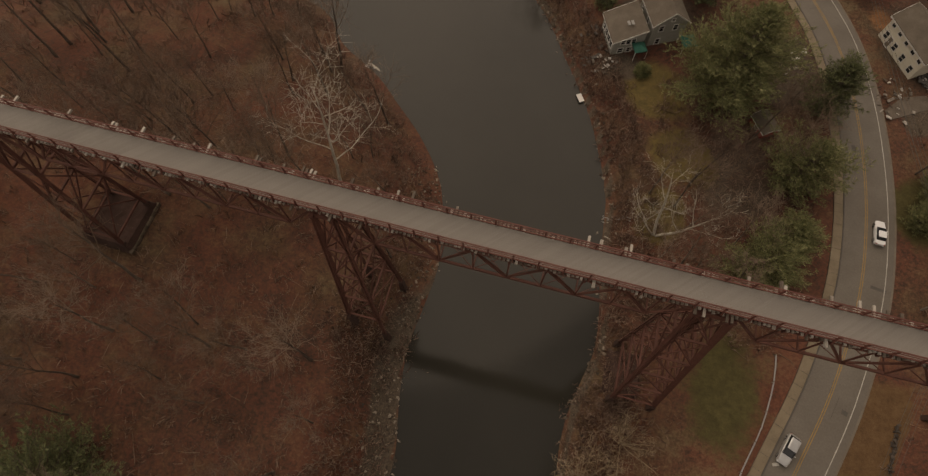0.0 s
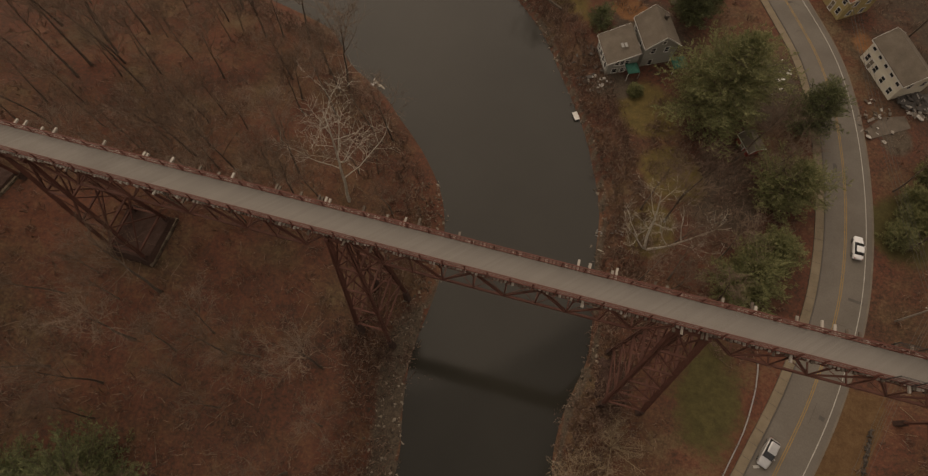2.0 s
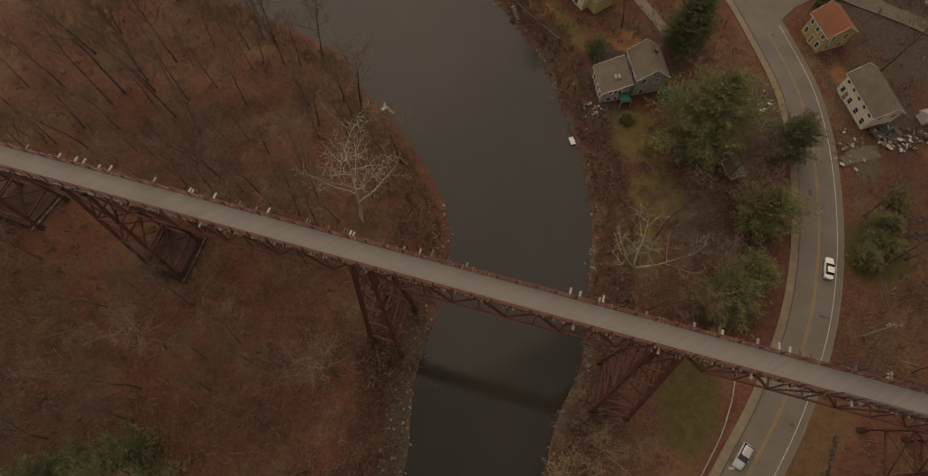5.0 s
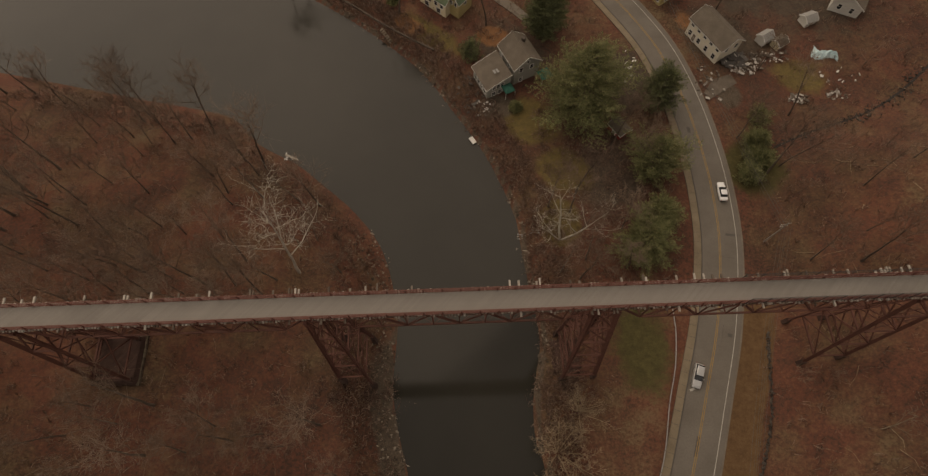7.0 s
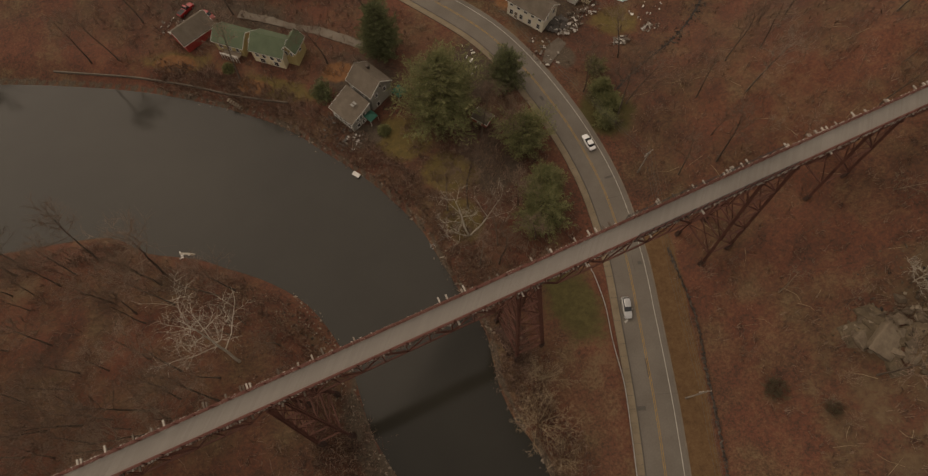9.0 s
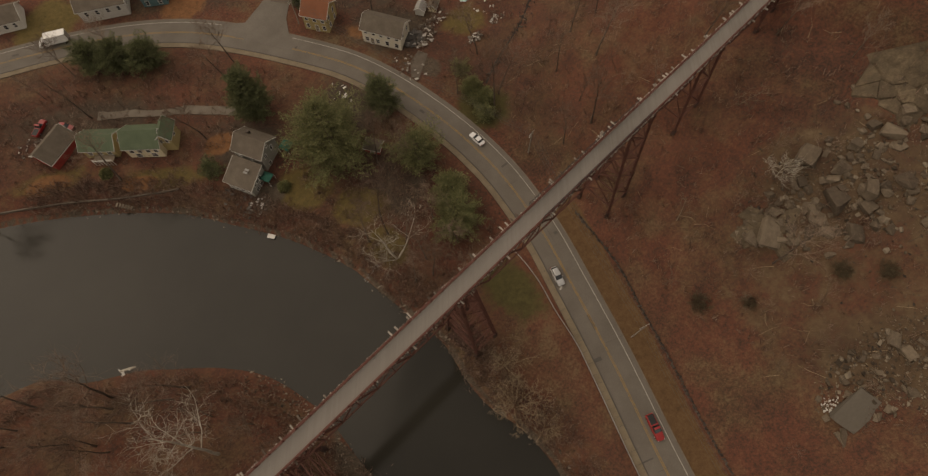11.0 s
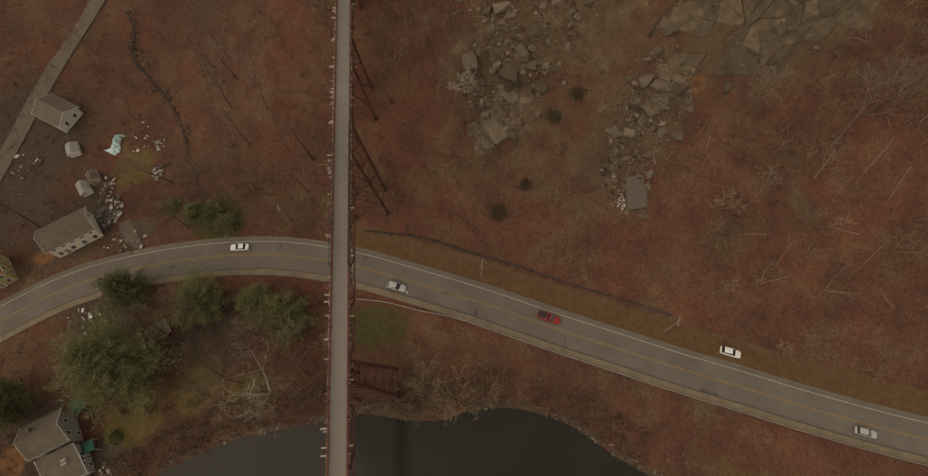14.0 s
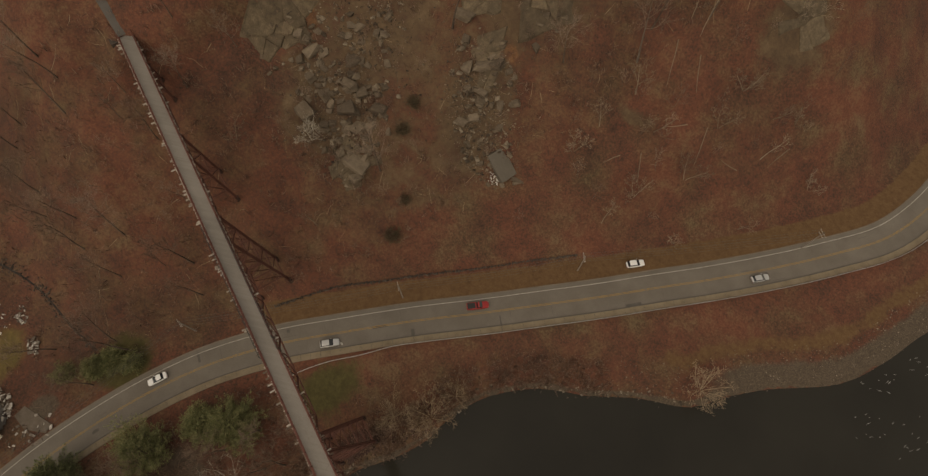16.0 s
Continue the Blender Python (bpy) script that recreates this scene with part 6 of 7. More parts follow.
# dark dry-stone wall at the foot of the hill
toe = spline([(60.6, 1.5), (56.9, -13.8), (52.4, -25), (47.6, -37), (43.4, -46.5), (36.8, -63), (32.3, -73.3)], 0.85)
hill_wall = empty("hill_foot_wall", pose(0, 0, 0), "dark low dry-laid stone wall at the foot of the hill", "wall", kind="structure")
rr = random.Random(8)
stone_meshes = []
for k in range(6):
    bm = bmesh.new()
    for _ in range(14):
        bm.verts.new((rr.uniform(-0.5, 0.5), rr.uniform(-0.42, 0.42), rr.uniform(-0.4, 0.4)))
    bmesh.ops.convex_hull(bm, input=bm.verts)
    bmesh.ops.delete(bm, geom=[v for v in bm.verts if not v.link_faces], context="VERTS")
    me = bpy.data.meshes.new("stone")
    bm.to_mesh(me)
    bm.free()
    me.materials.append(M["stone"])
    stone_meshes.append(me)
tz = heights(toe[:, 0], toe[:, 1])[0]
for i in range(len(toe)):
    for lev in range(2):
        ob = part("stone", rr.choice(stone_meshes), None, hill_wall)
        ob.matrix_basis = pose(toe[i][0] + rr.uniform(-0.15, 0.15), toe[i][1] + 0.4 * lev, tz[i] + 0.15 + 0.3 * lev, rr.uniform(-10, 10), rr.uniform(-10, 10), rr.uniform(0, 360)) @ Matrix.Diagonal((rr.uniform(0.6, 1.1), rr.uniform(0.5, 0.8), rr.uniform(0.4, 0.7), 1))


# ---- rocks ----
def rock_mesh(seed, rough=0.22, mat="rock", chamfer=0.3):
    """An angular block, its corners shifted and knocked off."""
    r = random.Random(seed)
    bm = bmesh.new()
    for x, y, z in itertools.product((-1, 1), repeat=3):
        c = Vector((x * r.uniform(1 - 2 * rough, 1), y * r.uniform(1 - 2 * rough, 1), z * r.uniform(1 - 2 * rough, 1)))
        for axis in range(3):
            p = c.copy()
            p[axis] *= 1 - chamfer * r.uniform(0.1, 1.2)
            bm.verts.new(p * 0.85)
    bmesh.ops.convex_hull(bm, input=bm.verts)
    bmesh.ops.delete(bm, geom=[v for v in bm.verts if not v.link_faces], context="VERTS")
    bmesh.ops.dissolve_limit(bm, angle_limit=radians(9), verts=bm.verts, edges=bm.edges)
    me = bpy.data.meshes.new("boulder")
    bm.to_mesh(me)
    bm.free()
    me.materials.append(M[mat])
    return me


ROCKS = [rock_mesh(s, 0.24 + 0.03 * (s % 4), "rock", 0.42 + 0.14 * (s % 3)) for s in range(16)]


def boulder(x, y, sx, sy, sz, turn, me, label, tilt=(0, 0), sink=0.25, group="boulders of the rock slide"):
    ob = tagged(new("boulder", me), label, "boulder", group)
    ob.matrix_basis = pose(x, y, ground_z(x, y) + sz * (0.5 - sink), tilt[0], tilt[1], turn) @ Matrix.Diagonal((sx, sy, sz, 1))


rr = random.Random(77)
for x, y, sx, sy, sz, turn in ((91.7, -28.1, 3.5, 3.0, 2.4, 20), (87.3, -37.6, 4.4, 3.4, 2.6, 60), (101.7, -36.3, 3.6, 2.2, 2.4, 110), (77.3, -33.4, 4.8, 3.8, 1.6, 30), (91.0, -40.2, 3.4, 2.3, 1.8, 15), (88.4, -42.3, 2.6, 2.0, 1.5, 80), (83.9, -44.2, 3.3, 2.6, 1.5, 35), (83.0, -37.3, 3.6, 3.0, 1.4, 100), (76.0, -69.5, 4.2, 2.4, 1.4, 60), (85.5, -70.0, 3.8, 2.6, 1.8, 25), (92.8, -34.0, 2.9, 2.3, 2.0, 10),
                               (90.5, -40.5, 2.6, 2.1, 1.6, 50), (84.0, -36.0, 2.7, 2.0, 1.5, 70), (97.0, -33.0, 2.3, 1.8, 1.5, 0), (53.5, -66.5, 2.0, 0.9, 0.7, 80),
                               (74.5, -72.0, 3.6, 2.6, 1.6, 40), (78.0, -66.0, 3.2, 2.2, 1.5, 130), (70.5, -60.0, 2.2, 1.8, 1.3, 15), (88.0, -30.5, 2.1, 1.7, 1.3, 45), (95.0, -44.0, 3.0, 2.0, 1.5, 75),
                               (75.0, -31.5, 3.0, 2.4, 1.3, 15), (72.5, -66.5, 2.8, 1.7, 1.1, 20), (68.0, -69.5, 2.4, 1.4, 1.0, 150), (82.0, -40.5, 2.2, 1.6, 1.2, 95)):
    boulder(x, y, sx * 0.85, sy * 0.85, sz * 0.8, turn, rr.choice(ROCKS), "large angular grey-brown boulder on the leafy slope", (rr.uniform(-12, 12), rr.uniform(-12, 12)))
boulder(58.6, -64.7, 5.0, 3.0, 0.9, 3, rock_mesh(91, 0.09, "slab", 0.55), "huge flat grey slab at the foot of the rock slide", (0, -36), 0.0)
boulder(53.8, -66.8, 2.6, 0.9, 0.5, 60, ROCKS[3], "narrow grey slab fallen beside the flat one", (0, -25), 0.1)
broken = Geo()
for cx, cy, rx, ry, count, lo, hi in ((89, -35, 10, 9, 110, 0.4, 2.0), (65, -63, 10, 6, 150, 0.3, 1.5), (73, -68, 9, 8, 90, 0.4, 2.2), (98, -46, 12, 13, 80, 0.5, 2.2), (84, -88, 13, 17, 40, 0.5, 2.0), (79, -33, 7, 7, 50, 0.4, 1.8), (104, -33, 10, 10, 40, 0.5, 2.2), (98, -52, 9, 8, 60, 0.3, 1.6), (84, -44, 6, 6, 40, 0.4, 1.8), (81, -36, 6, 6, 30, 0.5, 2.2)):
    for _ in range(count):
        a, d = rr.uniform(0, 6.28), math.sqrt(rr.random())
        s = (lo + (hi - lo) * rr.random() ** 2.4) * 0.85
        px, py, wide, high = cx + rx * d * math.cos(a), cy + ry * d * math.sin(a), s * rr.uniform(0.55, 0.95), s * rr.uniform(0.35, 0.65)
        if s > 0.95:
            boulder(px, py, s, wide, high, rr.uniform(0, 360), rr.choice(ROCKS), "angular broken rock of the slide", (rr.uniform(-22, 22), -20 + rr.uniform(-22, 22)), 0.4)
        else:
            me = rr.choice(ROCKS)
            m = pose(px, py, ground_z(px, py) + 0.1, rr.uniform(-25, 25), rr.uniform(-35, 10), rr.uniform(0, 360)) @ Matrix.Diagonal((s, wide, high, 1))
            broken.add([m @ v.co for v in me.vertices], [tuple(p.vertices) for p in me.polygons])
tagged(part("broken_rock", broken, M["talus"]), "heaped angular broken stones of the rock slide", "stones", kind="stuff")


def stones_along(rng, count, place, low, high, mat, name, label, category):
    """Many small stones as one object."""
    base = [[(v.co.x, v.co.y, v.co.z) for v in me.vertices] for me in SMALL]
    faces = [[tuple(p.vertices) for p in me.polygons] for me in SMALL]
    g = Geo()
    for _ in range(count):
        x, y = place(rng)
        k = rng.randrange(len(SMALL))
        s = low + (high - low) * rng.random() ** 2
        m = pose(x, y, max(ground_z(x, y), -0.25) + s * 0.15, rng.uniform(-20, 20), rng.uniform(-20, 20), rng.uniform(0, 360)) @ Matrix.Diagonal((s, s * rng.uniform(0.6, 1), s * rng.uniform(0.5, 0.9), 1))
        g.add([m @ Vector(p) for p in base[k]], faces[k])
    return tagged(part(name, g, mat), label, category, kind="stuff")


def small_rock(seed):
    r = random.Random(seed)
    bm = bmesh.new()
    for _ in range(9):
        v = Vector((r.gauss(0, 1), r.gauss(0, 1), r.gauss(0, 1))).normalized()
        bm.verts.new((v.x * 0.5, v.y * 0.45, v.z * 0.38))
    bmesh.ops.convex_hull(bm, input=bm.verts)
    bmesh.ops.delete(bm, geom=[v for v in bm.verts if not v.link_faces], context="VERTS")
    me = bpy.data.meshes.new("stone")
    bm.to_mesh(me)
    bm.free()
    return me


SMALL = [small_rock(s) for s in range(6)]


def on_line(line, lo, hi, y0, y1):
    pick = line[(line[:, 1] > y0) & (line[:, 1] < y1)]
    off = [offset_line(pick, d) for d in np.linspace(lo, hi, 8)]

    def place(r):
        o = r.choice(off)
        p = o[r.randrange(len(o))]
        return p[0] + r.uniform(-1.2, 1.2), p[1] + r.uniform(-1.2, 1.2)
    return place


rs_fine, ls_fine = spline(RIGHT_SHORE, 0.8), spline(LEFT_SHORE, 0.8)
stones_along(random.Random(1), 900, on_line(rs_fine, -0.3, 1.8, -75, 95), 0.25, 1.1, M["pebble"], "shore_rocks", "grey rocks along the creek's edge", "rocks")
stones_along(random.Random(2), 1500, on_line(ls_fine, 0.3, -4.6, -45, 30), 0.2, 0.9, M["pebble"], "bank_stones", "pale stones on the gravel bank", "stones")
stones_along(random.Random(3), 1500, on_line(rs_fine, -0.5, 9, -150, -62), 0.15, 0.5, M["pebble"], "gravel_bar", "cobbles of the gravel bar", "stones")


def slide_spot(r):
    cx, cy, rx, ry = r.choice(((89, -35, 10, 10), (66, -63, 11, 7), (72, -67, 10, 9), (98, -46, 12, 14)))
    a, d = r.uniform(0, 6.28), math.sqrt(r.random())
    return cx + rx * d * math.cos(a), cy + ry * d * math.sin(a)


stones_along(random.Random(4), 3200, slide_spot, 0.2, 0.8, M["talus"], "talus", "small broken stones of the rock slide", "stones")


# ---- cliffs: stepped outcrops on the hill ----
def cell_outline(site, others, reach):
    """The outline of the cell that is nearer to this site than to the others, as (u, v) corners."""
    poly = [(site[0] + x * reach, site[1] + y * reach) for x, y in ((-1, -1), (1, -1), (1, 1), (-1, 1))]
    for o in others:
        mx, my, dx, dy = (site[0] + o[0]) / 2, (site[1] + o[1]) / 2, o[0] - site[0], o[1] - site[1]
        out = []
        for k in range(len(poly)):
            p, q = poly[k - 1], poly[k]
            a, b = (p[0] - mx) * dx + (p[1] - my) * dy, (q[0] - mx) * dx + (q[1] - my) * dy
            if (a <= 0) != (b <= 0):
                f = a / (a - b)
                out.append((p[0] + (q[0] - p[0]) * f, p[1] + (q[1] - p[1]) * f))
            if b <= 0:
                out.append(q)
        poly = out
        if len(poly) < 3:
            break
    return poly


def outcrop(seed, x, y, length, depth, height, turn, label, cell=2.6):
    """A jointed rock face: uneven polygonal blocks with open joints, each with its own step and lean."""
    r = random.Random(seed)
    ob = empty("rock_outcrop", pose(0, 0, 0), label, "rock outcrop", "rock outcrops of the hill", kind="structure")
    ca, sa = math.cos(radians(turn)), math.sin(radians(turn))
    sites = []
    for _ in range(int(3.2 * length * depth / cell ** 2)):
        p = (r.uniform(-0.55, 0.55) * length, r.uniform(-0.55, 0.55) * depth)
        least = cell * r.choice((0.25, 0.4, 0.8, 1.5, 2.2))
        if all((p[0] - q[0]) ** 2 + ((p[1] - q[1]) * 1.4) ** 2 > least * least for q in sites):
            sites.append(p)
    for s in sites:
        if (2 * s[0] / length) ** 2 + (2 * s[1] / depth) ** 2 + 0.3 * math.sin(0.7 * s[0] + seed) + r.uniform(-0.25, 0.25) > 1.0:
            continue
        # stretched so that the joints run mostly along the face
        near = sorted((q for q in sites if q is not s), key=lambda q: (q[0] - s[0]) ** 2 + ((q[1] - s[1]) * 1.4) ** 2)[:14]
        poly = cell_outline((s[0], s[1] * 1.4), [(q[0], q[1] * 1.4) for q in near], cell * 1.7)
        if len(poly) < 3:
            continue
        poly = [(u, v / 1.4) for u, v in poly]
        n = len(poly)
        step, lu, lv = r.uniform(-0.25, 1.0) * height * 0.08, r.uniform(-0.08, 0.08), r.uniform(-0.12, 0.06)
        gap = r.uniform(0.955, 0.995)
        low, rim, top = [], [], []
        for u, v in poly:
            for out, inset, drop in ((low, 1.06, -1.2), (rim, gap, -0.12), (top, gap - 0.07, 0.0)):
                uu, vv = s[0] + (u - s[0]) * inset + r.uniform(-0.09, 0.09), s[1] + (v - s[1]) * inset + r.uniform(-0.09, 0.09)
                px, py = x + uu * ca - vv * sa, y + uu * sa + vv * ca
                out.append((px, py, ground_z(px, py) + 0.25 + step + lu * (uu - s[0]) + lv * (vv - s[1]) + drop + r.uniform(-0.07, 0.07)))
        px, py = x + s[0] * ca - s[1] * sa, y + s[0] * sa + s[1] * ca
        mid = (px, py, ground_z(px, py) + 0.3 + step + r.uniform(0, 0.3))
        g = Geo()
        g.add(low + rim + top + [mid], [(k, (k + 1) % n, n + (k + 1) % n, n + k) for k in range(n)] + [(n + k, n + (k + 1) % n, 2 * n + (k + 1) % n, 2 * n + k) for k in range(n)] + [(2 * n + k, 2 * n + (k + 1) % n, 3 * n) for k in range(n)])
        part("rock_block", g, M["rock_warm"], ob)
    return ob


outcrop(1, 110, -33, 18, 14, 5.0, -105, "tan and ochre rock face above the slide", 3.4)
outcrop(2, 83.5, -89, 30, 13, 5.0, -106, "broad tan jointed rock face above the slide", 3.2)
outcrop(3, 88, -108, 14, 11, 4.0, -110, "tan jointed rock ledge on the wooded hill", 3.0)
outcrop(4, 47, -144, 8, 5, 1.2, -100, "mossy tan rock ledge above the road", 2.6)
outcrop(5, 75.5, -71.5, 8, 5, 2.5, -110, "low tilted rock ledge in the slide", 2.4)
outcrop(6, 78.5, -33, 7, 7, 2.2, -100, "broken dark ledge below the boulders", 2.4)

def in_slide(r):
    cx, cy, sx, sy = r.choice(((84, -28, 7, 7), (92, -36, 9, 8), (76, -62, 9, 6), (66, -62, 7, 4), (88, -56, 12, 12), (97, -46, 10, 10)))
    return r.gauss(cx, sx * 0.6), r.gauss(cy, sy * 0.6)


stones_along(random.Random(19), 900, in_slide, 0.2, 1.0, M["rock"], "slide_stones", "broken grey-brown stones of the rock slide", "stones")
# shade between the slide's rocks, put into the dark colour of these stones
stones_along(random.Random(20), 320, in_slide, 0.25, 1.1, M["wet_and_shaded"], "slide_stones", "stones of the rock slide coloured dark to stand for shade", "stones")

# narrow stony stream bed coming down past the yards
bed = spline([(134, 71), (128, 68.1), (118.5, 67.4), (105.4, 57.7), (98, 53), (91.1, 49.9), (80.2, 46.9), (72.1, 44.1)], 1.0)
tagged(part("stream", draped(bed, -0.3, 0.3, 0.05, 0.4), M["wet_and_shaded"]), "dark wet narrow stream between stones", "stream", kind="structure")


def by_stream(r):
    p = bed[r.randrange(len(bed))]
    return p[0] + r.gauss(0, 1.0) + 0.8 * math.sin(p[0] * 0.5), p[1] + r.gauss(0, 1.0)


stones_along(random.Random(9), 520, by_stream, 0.25, 1.1, M["wet_and_shaded"], "stream_rocks", "dark wet rocks of the narrow stream bed", "rocks")
stones_along(random.Random(10), 160, by_stream, 0.2, 0.7, M["pebble"], "stream_stones", "pale stones of the narrow stream bed", "stones")


# ---- yard things and debris ----
def heap(name, seed, x, y, rx, ry, count, mat, label, category, low=0.25, high=1.2):
    r = random.Random(seed)
    g = Geo()
    for _ in range(count):
        a, d = r.uniform(0, 6.28), math.sqrt(r.random())
        px, py = x + rx * d * math.cos(a), y + ry * d * math.sin(a)
        s = r.uniform(low, high)
        m = pose(px, py, ground_z(px, py) + r.uniform(0.05, 0.5), r.uniform(-25, 25), r.uniform(-25, 25), r.uniform(0, 360))
        g.box((0, 0, 0), (s, s * r.uniform(0.15, 0.8), r.uniform(0.04, 0.25)), 0, m)
    return tagged(part(name, g, mat), label, category, kind="stuff")


heap("rubble", 1, 71.5, 69.2, 4.5, 3.5, 90, M["scrap"], "heap of pale boards and rubble behind the cream house", "rubble")
heap("rubble", 2, 81.4, 57.3, 2.2, 1.6, 50, M["scrap"], "pale pile of scrap on the slope", "rubble")
heap("rubble", 3, 90.4, 57.6, 2.6, 1.5, 40, M["scrap"], "scattered pale scrap by the stream", "rubble", 0.2, 0.8)
heap("rubble", 4, 6.0, 60.8, 3.0, 2.0, 45, M["scrap"], "pale garden clutter below the grey house", "clutter", 0.2, 0.9)
heap("rubble", 5, 61.8, 66.5, 3.0, 3.0, 20, M["scrap"], "scattered boards beside the concrete slab", "clutter", 0.2, 1.0)
heap("rubble", 6, -26.0, 116.0, 4.0, 3.0, 40, M["scrap"], "clutter beside the barn", "clutter", 0.2, 0.9)
heap("white_rubble", 7, 57.3, -61.5, 1.6, 1.2, 40, M["trim"], "white broken scrap beside the flat slab", "rubble", 0.15, 0.5)
heap("rubble", 8, 78, 70.5, 5.0, 2.0, 40, M["scrap"], "loose boards near the sheds", "clutter", 0.2, 1.2)

heap("rubble", 9, 42.5, 70.0, 4.0, 5.0, 14, M["trim"], "white scraps lying in the dark yard", "clutter", 0.3, 1.1)
heap("rubble", 10, 62.0, 62.0, 4.5, 4.0, 14, M["scrap"], "loose boards by the concrete pad", "clutter", 0.4, 1.3)
heap("rubble", 11, 92.0, 63.0, 5.0, 3.0, 14, M["trim"], "white scraps strewn near the tarpaulin", "clutter", 0.2, 0.8)
heap("dark_debris", 12, 69.2, 70.2, 3.0, 2.6, 60, M["patch"], "dark collapsed boards at the cream house's end", "rubble", 0.5, 2.2)
heap("rubble", 13, 84.0, 92.5, 8.0, 4.0, 18, M["scrap"], "odd boards and boxes in the grey yard", "clutter", 0.3, 1.4)
heap("rubble", 14, 3.5, 65.5, 3.5, 5.0, 30, M["patch"], "dark garden clutter by the grey wing", "clutter", 0.3, 1.4)
heap("white_rubble", 15, -40.5, 50.6, 3.2, 1.6, 16, M["trim"], "bleached driftwood scraps on the bank", "driftwood", 0.3, 1.1)
slab_me = Geo()
slab_me.add([(60.0, 61.2, 0), (63.4, 65.3, 0), (67.6, 66.4, 0), (68.6, 63.6, 0), (65.0, 61.6, 0), (61.2, 59.4, 0)] + [(60.0, 61.2, 1), (63.4, 65.3, 1), (67.6, 66.4, 1), (68.6, 63.6, 1), (65.0, 61.6, 1), (61.2, 59.4, 1)],
            [(5, 4, 3, 2, 1, 0), (6, 7, 8, 9, 10, 11)] + [(i, (i + 1) % 6, 6 + (i + 1) % 6, 6 + i) for i in range(6)])
slab_me.v = [(a, b, ground_z(a, b) + (0.12 if c else -0.4)) for a, b, c in slab_me.v]
tagged(part("concrete_pad", slab_me, M["old_pad"]), "cracked grey concrete pad beside the road", "concrete pad", kind="structure")

# crumpled tarp
r = random.Random(4)
tg = Geo()
nx, ny = 15, 9
for j in range(ny):
    for i in range(nx):
        u, v = i / (nx - 1) - 0.5, j / (ny - 1) - 0.5
        x, y = 91.0 + 6.0 * u * 0.9 + 2.3 * v * (1 - u) * 0.43 + 0.5 * math.sin(7 * u), 69.6 - 6.0 * u * 0.43 + 2.3 * v * (1 - u) * 0.9 + 0.4 * math.sin(9 * u)
        edge = max(0, 1 - (2 * abs(u)) ** 3) * max(0, 1 - (2 * abs(v)) ** 3)
        tg.v.append((x + r.uniform(-0.15, 0.15), y + r.uniform(-0.15, 0.15), ground_z(x, y) + 0.1 + edge * (0.5 + r.uniform(0, 0.9))))
tg.f = [(j * nx + i, j * nx + i + 1, (j + 1) * nx + i + 1, (j + 1) * nx + i) for j in range(ny - 1) for i in range(nx - 1)]
tagged(part("tarpaulin", tg, M["tarp"]), "crumpled pale blue tarpaulin over a heap in the yard", "tarpaulin")

# floating dock and drift log
dock = empty("dock", pose(3.3, 53.4, 0.0, 0, 0, -58), "small pale floating dock by the bank", "dock")
part("deck", Geo().box((0, 0, 0.42), (2.0, 1.1, 0.12)), M["trim"], dock)
for u in (-0.7, 0.7):
    part("float", Geo().cylinder((u, -0.5, 0.12), (u, 0.5, 0.12), 0.26, 10), M["black"], dock)
log_at = [(-42.5, 51.2), (-40.2, 50.0), (-38.6, 49.2)]
tagged(part("drift_log", Geo().tube([(a, b, ground_z(a, b) + 0.25) for a, b in log_at], [0.26, 0.34, 0.12], 9, tip=False), M["pale"]), "bleached pale drift log on the bank", "log")

# low wall along the bank below the cottages
bw = spline([(-60, 117), (-45, 108.5), (-39, 104.8), (-28, 97), (-18.5, 89.2), (-11, 83.5), (-5.5, 79.4)], 1.5)
tagged(part("bank_wall", draped(bw, -0.2, 0.2, 0.5, 1.3), M["old_pad"]), "low weathered retaining wall above the creek", "wall", kind="structure")
steps = empty("bank_steps", pose(-19.5, 87.3, 0, 0, 0, 45), "wooden steps down the bank to the water", "steps")
for k in range(7):
    part("tread", Geo().box((0, -k * 0.55, 2.6 - k * 0.36), (1.1, 0.5, 0.12)), M["wood"], steps)


# ---- brush and fallen branches ----
def brush(name, seed, count, place, low, high, mat, label, blades=11):
    r = random.Random(seed)
    g = Geo()
    for _ in range(count):
        x, y = place(r)
        z = ground_z(x, y)
        s = r.uniform(low, high)
        for _ in range(blades):
            a, e = r.uniform(0, 6.28), r.uniform(0.3, 1.4)
            d = Vector((math.cos(a) * math.cos(e), math.sin(a) * math.cos(e), math.sin(e))) * s * r.uniform(0.5, 1)
            p = Vector((x + r.uniform(-0.5, 0.5) * s, y + r.uniform(-0.5, 0.5) * s, z - 0.05))
            w = Vector((-math.sin(a), math.cos(a), 0)) * 0.03 * s
            q = p + d * 0.55 + Vector((r.uniform(-0.1, 0.1), r.uniform(-0.1, 0.1), 0.05)) * s
            g.add([p - w, p + w, q + w * 0.7, p + d, q - w * 0.7], [(0, 1, 2, 3, 4)])
    return tagged(part(name, g, mat), label, "brush", kind="stuff")


def in_box(x0, x1, y0, y1, test):
    def place(r):
        while True:
            x, y = r.uniform(x0, x1), r.uniform(y0, y1)
            z, dr, dl, dd = field(x, y)
            if test(dr, dl, dd):
                return x, y
    return place


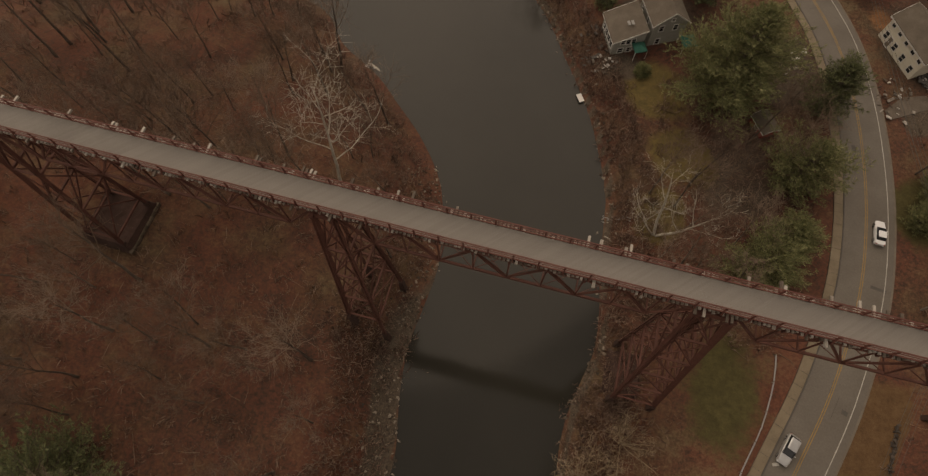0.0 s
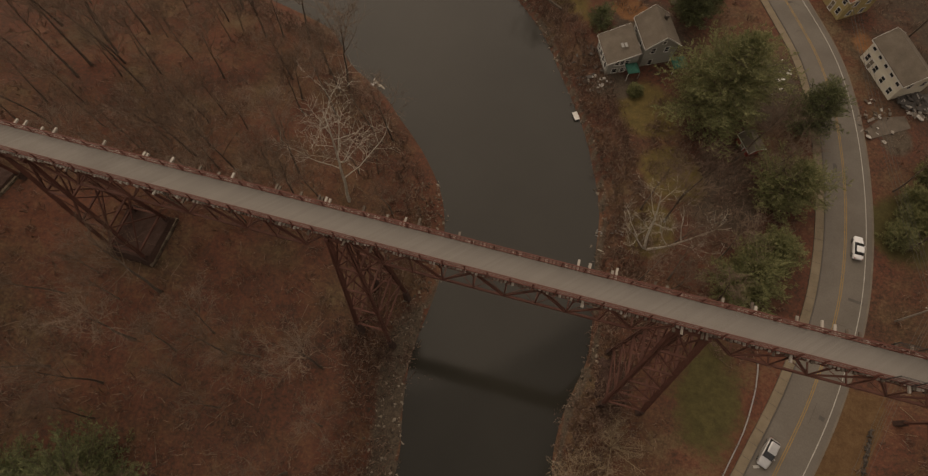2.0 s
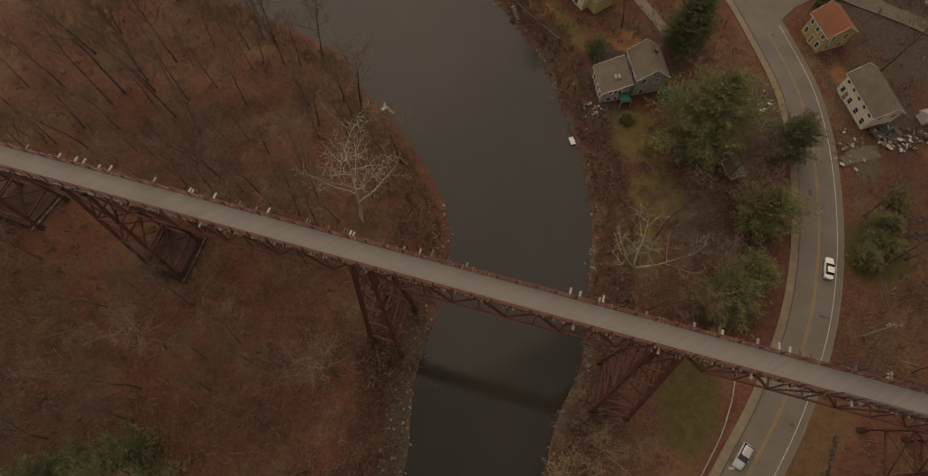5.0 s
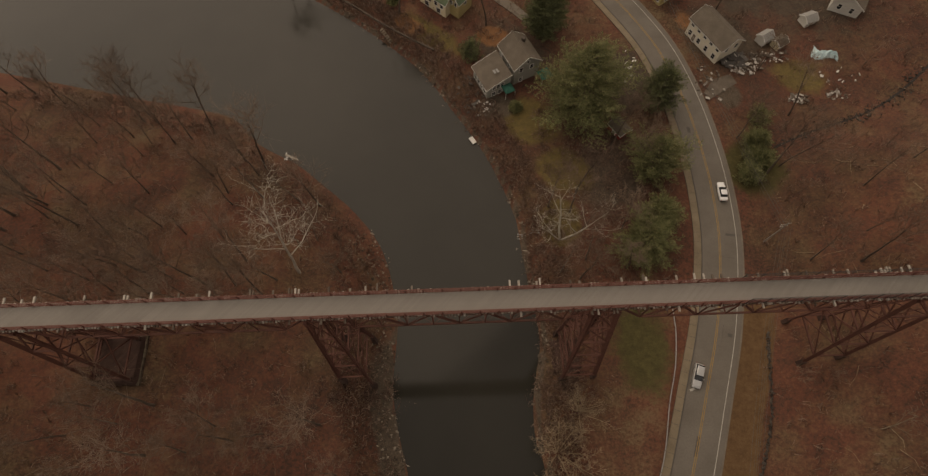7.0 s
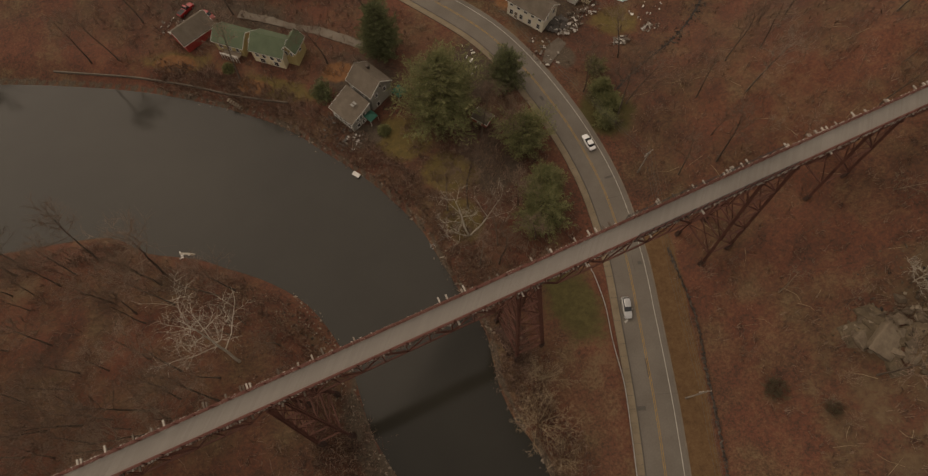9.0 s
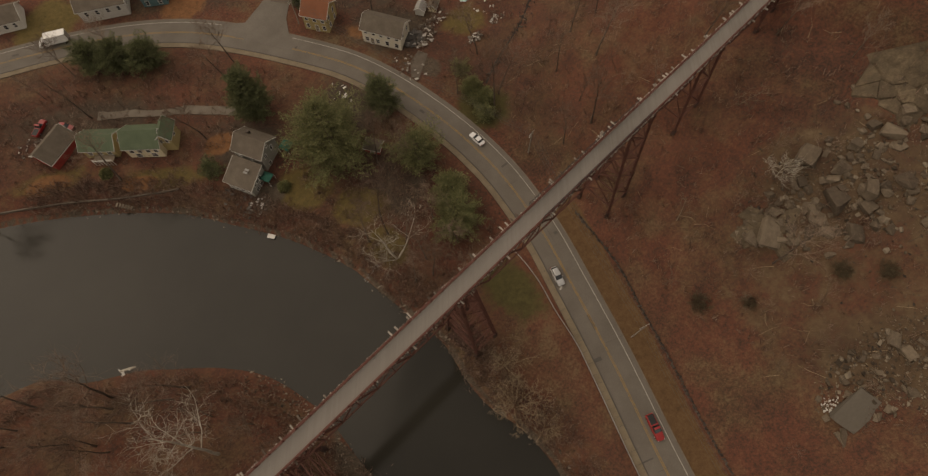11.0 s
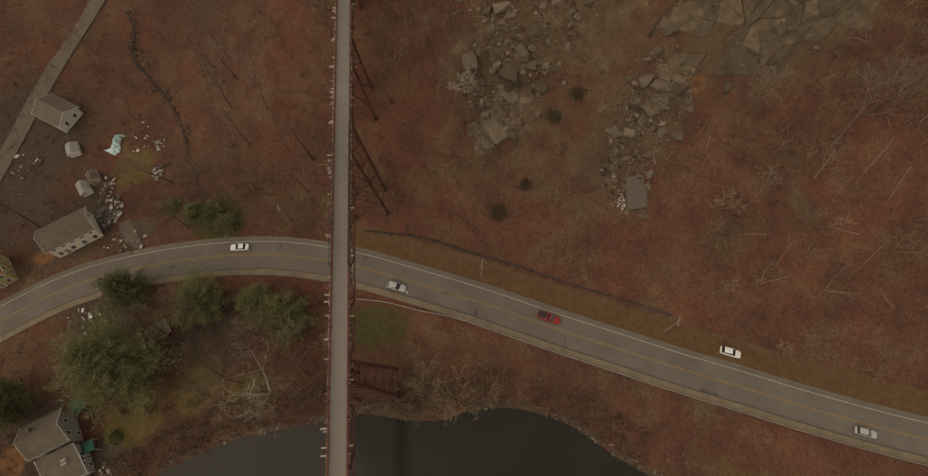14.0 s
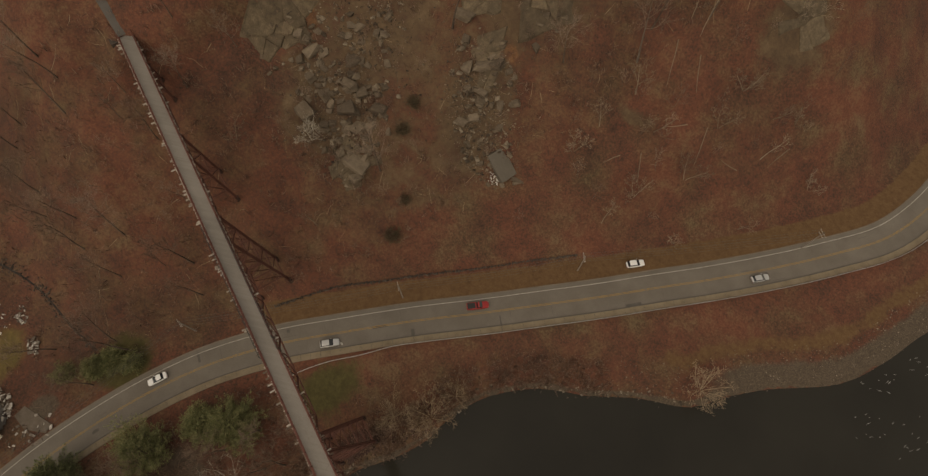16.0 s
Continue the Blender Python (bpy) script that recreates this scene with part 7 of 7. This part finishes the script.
brush("bank_brush", 1, 2600, on_line(rs_fine, 1.5, 7.5, -60, 100), 0.8, 2.0, M["brush"], "tangled red-brown brush along the creek's bank")
brush("left_bank_brush", 2, 1600, on_line(ls_fine, -2.5, -10, -45, 75), 0.8, 2.0, M["brush"], "tangled brown brush on the wooded bank")
brush("slope_brush", 3, 2600, in_box(58, 130, -170, 40, lambda dr, dl, dd: dr > 0 and dd > 10), 0.8, 2.2, M["brush"], "thin brown brush on the hillside")
brush("wood_brush", 4, 1700, in_box(-115, -20, -42, 66, lambda dr, dl, dd: dl > 6), 0.8, 2.0, M["brush"], "thin brown brush on the forest floor")
brush("garden_brush", 5, 700, in_box(18, 50, 8, 60, lambda dr, dl, dd: dr > 6 and dd < -9), 0.8, 2.0, M["brush"], "grey-brown brush between the lawn and the road")
brush("pier_brush", 8, 130, lambda r: (20 + r.gauss(0, 3.2), -7.0 + r.gauss(0, 2.4)), 0.9, 2.2, M["brush"], "dense brown brush round the tower's feet")
brush("left_pier_brush", 9, 130, lambda r: (-22 + r.gauss(0, 3.5), -7.0 + r.gauss(0, 2.4)), 0.9, 2.2, M["brush"], "dense brown brush round the tower's feet by the water")
drift = Geo()
for a, b in (((26.8, 23.9), (30.2, 22.9)), ((27.6, 24.3), (33.0, 21.6)), ((28.8, 22.8), (31.5, 23.6))):
    drift.tube([(a[0] - 13.5, a[1], 0.35), ((a[0] + b[0]) / 2 - 13.5, (a[1] + b[1]) / 2, 0.7), (b[0] - 13.5, b[1], 1.6)], [0.10, 0.14, 0.05], 6)
tagged(part("fallen_branch", drift, M["pale"]), "bleached fallen branches reaching into the creek", "branch")
brush("town_brush", 6, 900, in_box(-45, 45, 80, 132, lambda dr, dl, dd: dr > 5 and dd < -8), 0.8, 2.0, M["brush"], "grey-brown brush between the road and the cottages")
brush("hill_town_brush", 7, 900, in_box(62, 130, 40, 140, lambda dr, dl, dd: dd > 9), 0.7, 1.8, M["brush"], "grey-brown brush around the yards")


def fallen(name, seed, count, place, label, mat):
    """Dead branches and thin logs lying on the forest floor, as one object."""
    r = random.Random(seed)
    g = Geo()
    for _ in range(count):
        x, y = place(r)
        a, n = r.uniform(0, 6.28), r.uniform(1.2, 5.5)
        rad = r.uniform(0.025, 0.065)
        pts = []
        for k in range(3):
            px, py = x + math.cos(a) * n * k / 2, y + math.sin(a) * n * k / 2
            pts.append((px, py, ground_z(px, py) + 0.1 + r.uniform(0, 0.15)))
            a += r.uniform(-0.3, 0.3)
        g.tube(pts, [rad, rad * 0.8, 0], 4)
    return tagged(part(name, g, mat), label, "branches", kind="stuff")


fallen("fallen_branches", 1, 190, in_box(-112, -20, -44, 66, lambda dr, dl, dd: dl > 5), "grey-brown fallen branches on the leaf litter", M["twig"])
fallen("hill_branches", 2, 300, in_box(56, 132, -170, 42, lambda dr, dl, dd: dr > 0 and dd > 12), "pale fallen branches on the hillside", M["tan_twig"])
fallen("bank_branches", 3, 120, in_box(12, 50, 6, 60, lambda dr, dl, dd: dr > 2 and dd < -9), "grey fallen branches by the creek", M["twig"])


# broken white water over the shallows
r = random.Random(21)
foam = Geo()
for cx, cy in ((-36, -122), (-41, -112), (-46, -130), (-38, -135), (-48, -118)):
    for _ in range(11):
        x, y = cx + r.gauss(0, 2.2), cy + r.gauss(0, 2.6)
        a, n, w = 1.2 + r.uniform(-0.5, 0.5), r.uniform(0.2, 0.7), r.uniform(0.04, 0.11)
        ca, sa = math.cos(a), math.sin(a)
        ring = [(n, 0), (n * 0.3, w), (-n * 0.6, w * 0.7), (-n, -w * 0.2), (-n * 0.2, -w)]
        pts = [(x + u * ca - v * sa, y + u * sa + v * ca, 0.03) for u, v in ring]
        foam.add(pts + [(p[0], p[1], -0.05) for p in pts], [(0, 1, 2, 3, 4)] + [(k + 5, (k + 1) % 5 + 5, (k + 1) % 5, k) for k in range(5)])
tagged(part("white_water", foam, M["foam"]), "thin white ripples breaking over the shallows", "ripples", kind="stuff")

# ---- concrete slabs of the pavement ----
walkway = spline([tuple(p) for p in RD[(RD[:, 1] > -175) & (RD[:, 1] < 150)][::2]], 1.9)
rp = random.Random(31)
inner, outer = offset_line(walkway, -3.97), offset_line(walkway, -5.53)
for i in range(len(walkway) - 1):
    e = 0.012
    ring = [inner[i] * (1 - e) + inner[i + 1] * e, inner[i + 1] * (1 - e) + inner[i] * e, outer[i + 1] * (1 - e) + outer[i] * e, outer[i] * (1 - e) + outer[i + 1] * e]
    lift = ROAD_Z + 0.07 + rp.uniform(-0.015, 0.015)
    g = Geo().add([(p[0], p[1], h) for h in (ROAD_Z - 0.1, lift) for p in ring], [f[::-1] for f in BOX])
    part("slab", g, M["concrete"], pavement)
# a pale patch of paint on the road beside the pavement
tagged(part("paint_patch", Geo().box((43.3, -8.5, ROAD_Z), (1.0, 0.45, 0.02), radians(20)), M["white"]), "small pale patch of paint on the asphalt", "road marking", kind="structure")
# riffle where a small stream enters the creek
r = random.Random(5)
riffle = Geo()
for _ in range(26):
    x, y = 14.4 + r.uniform(-1.8, 2.8), 27.6 + r.gauss(0, 0.4)
    a, n, w = r.uniform(-0.4, 0.4), r.uniform(0.15, 0.5), r.uniform(0.04, 0.1)
    z = max(0.02, field(x, y)[0] + 0.03)
    ring = [(n, 0), (n * 0.3, w), (-n * 0.6, w * 0.7), (-n, -w * 0.2), (-n * 0.2, -w)]
    riffle.add([(x + u * math.cos(a) - v * math.sin(a), y + u * math.sin(a) + v * math.cos(a), z + h) for h in (0.0, 0.04) for u, v in ring], [(4, 3, 2, 1, 0), (5, 6, 7, 8, 9)] + [(k, (k + 1) % 5, 5 + (k + 1) % 5, 5 + k) for k in range(5)])
tagged(part("riffle", riffle, M["foam"]), "broken white water where a small stream meets the creek", "white water", kind="stuff")
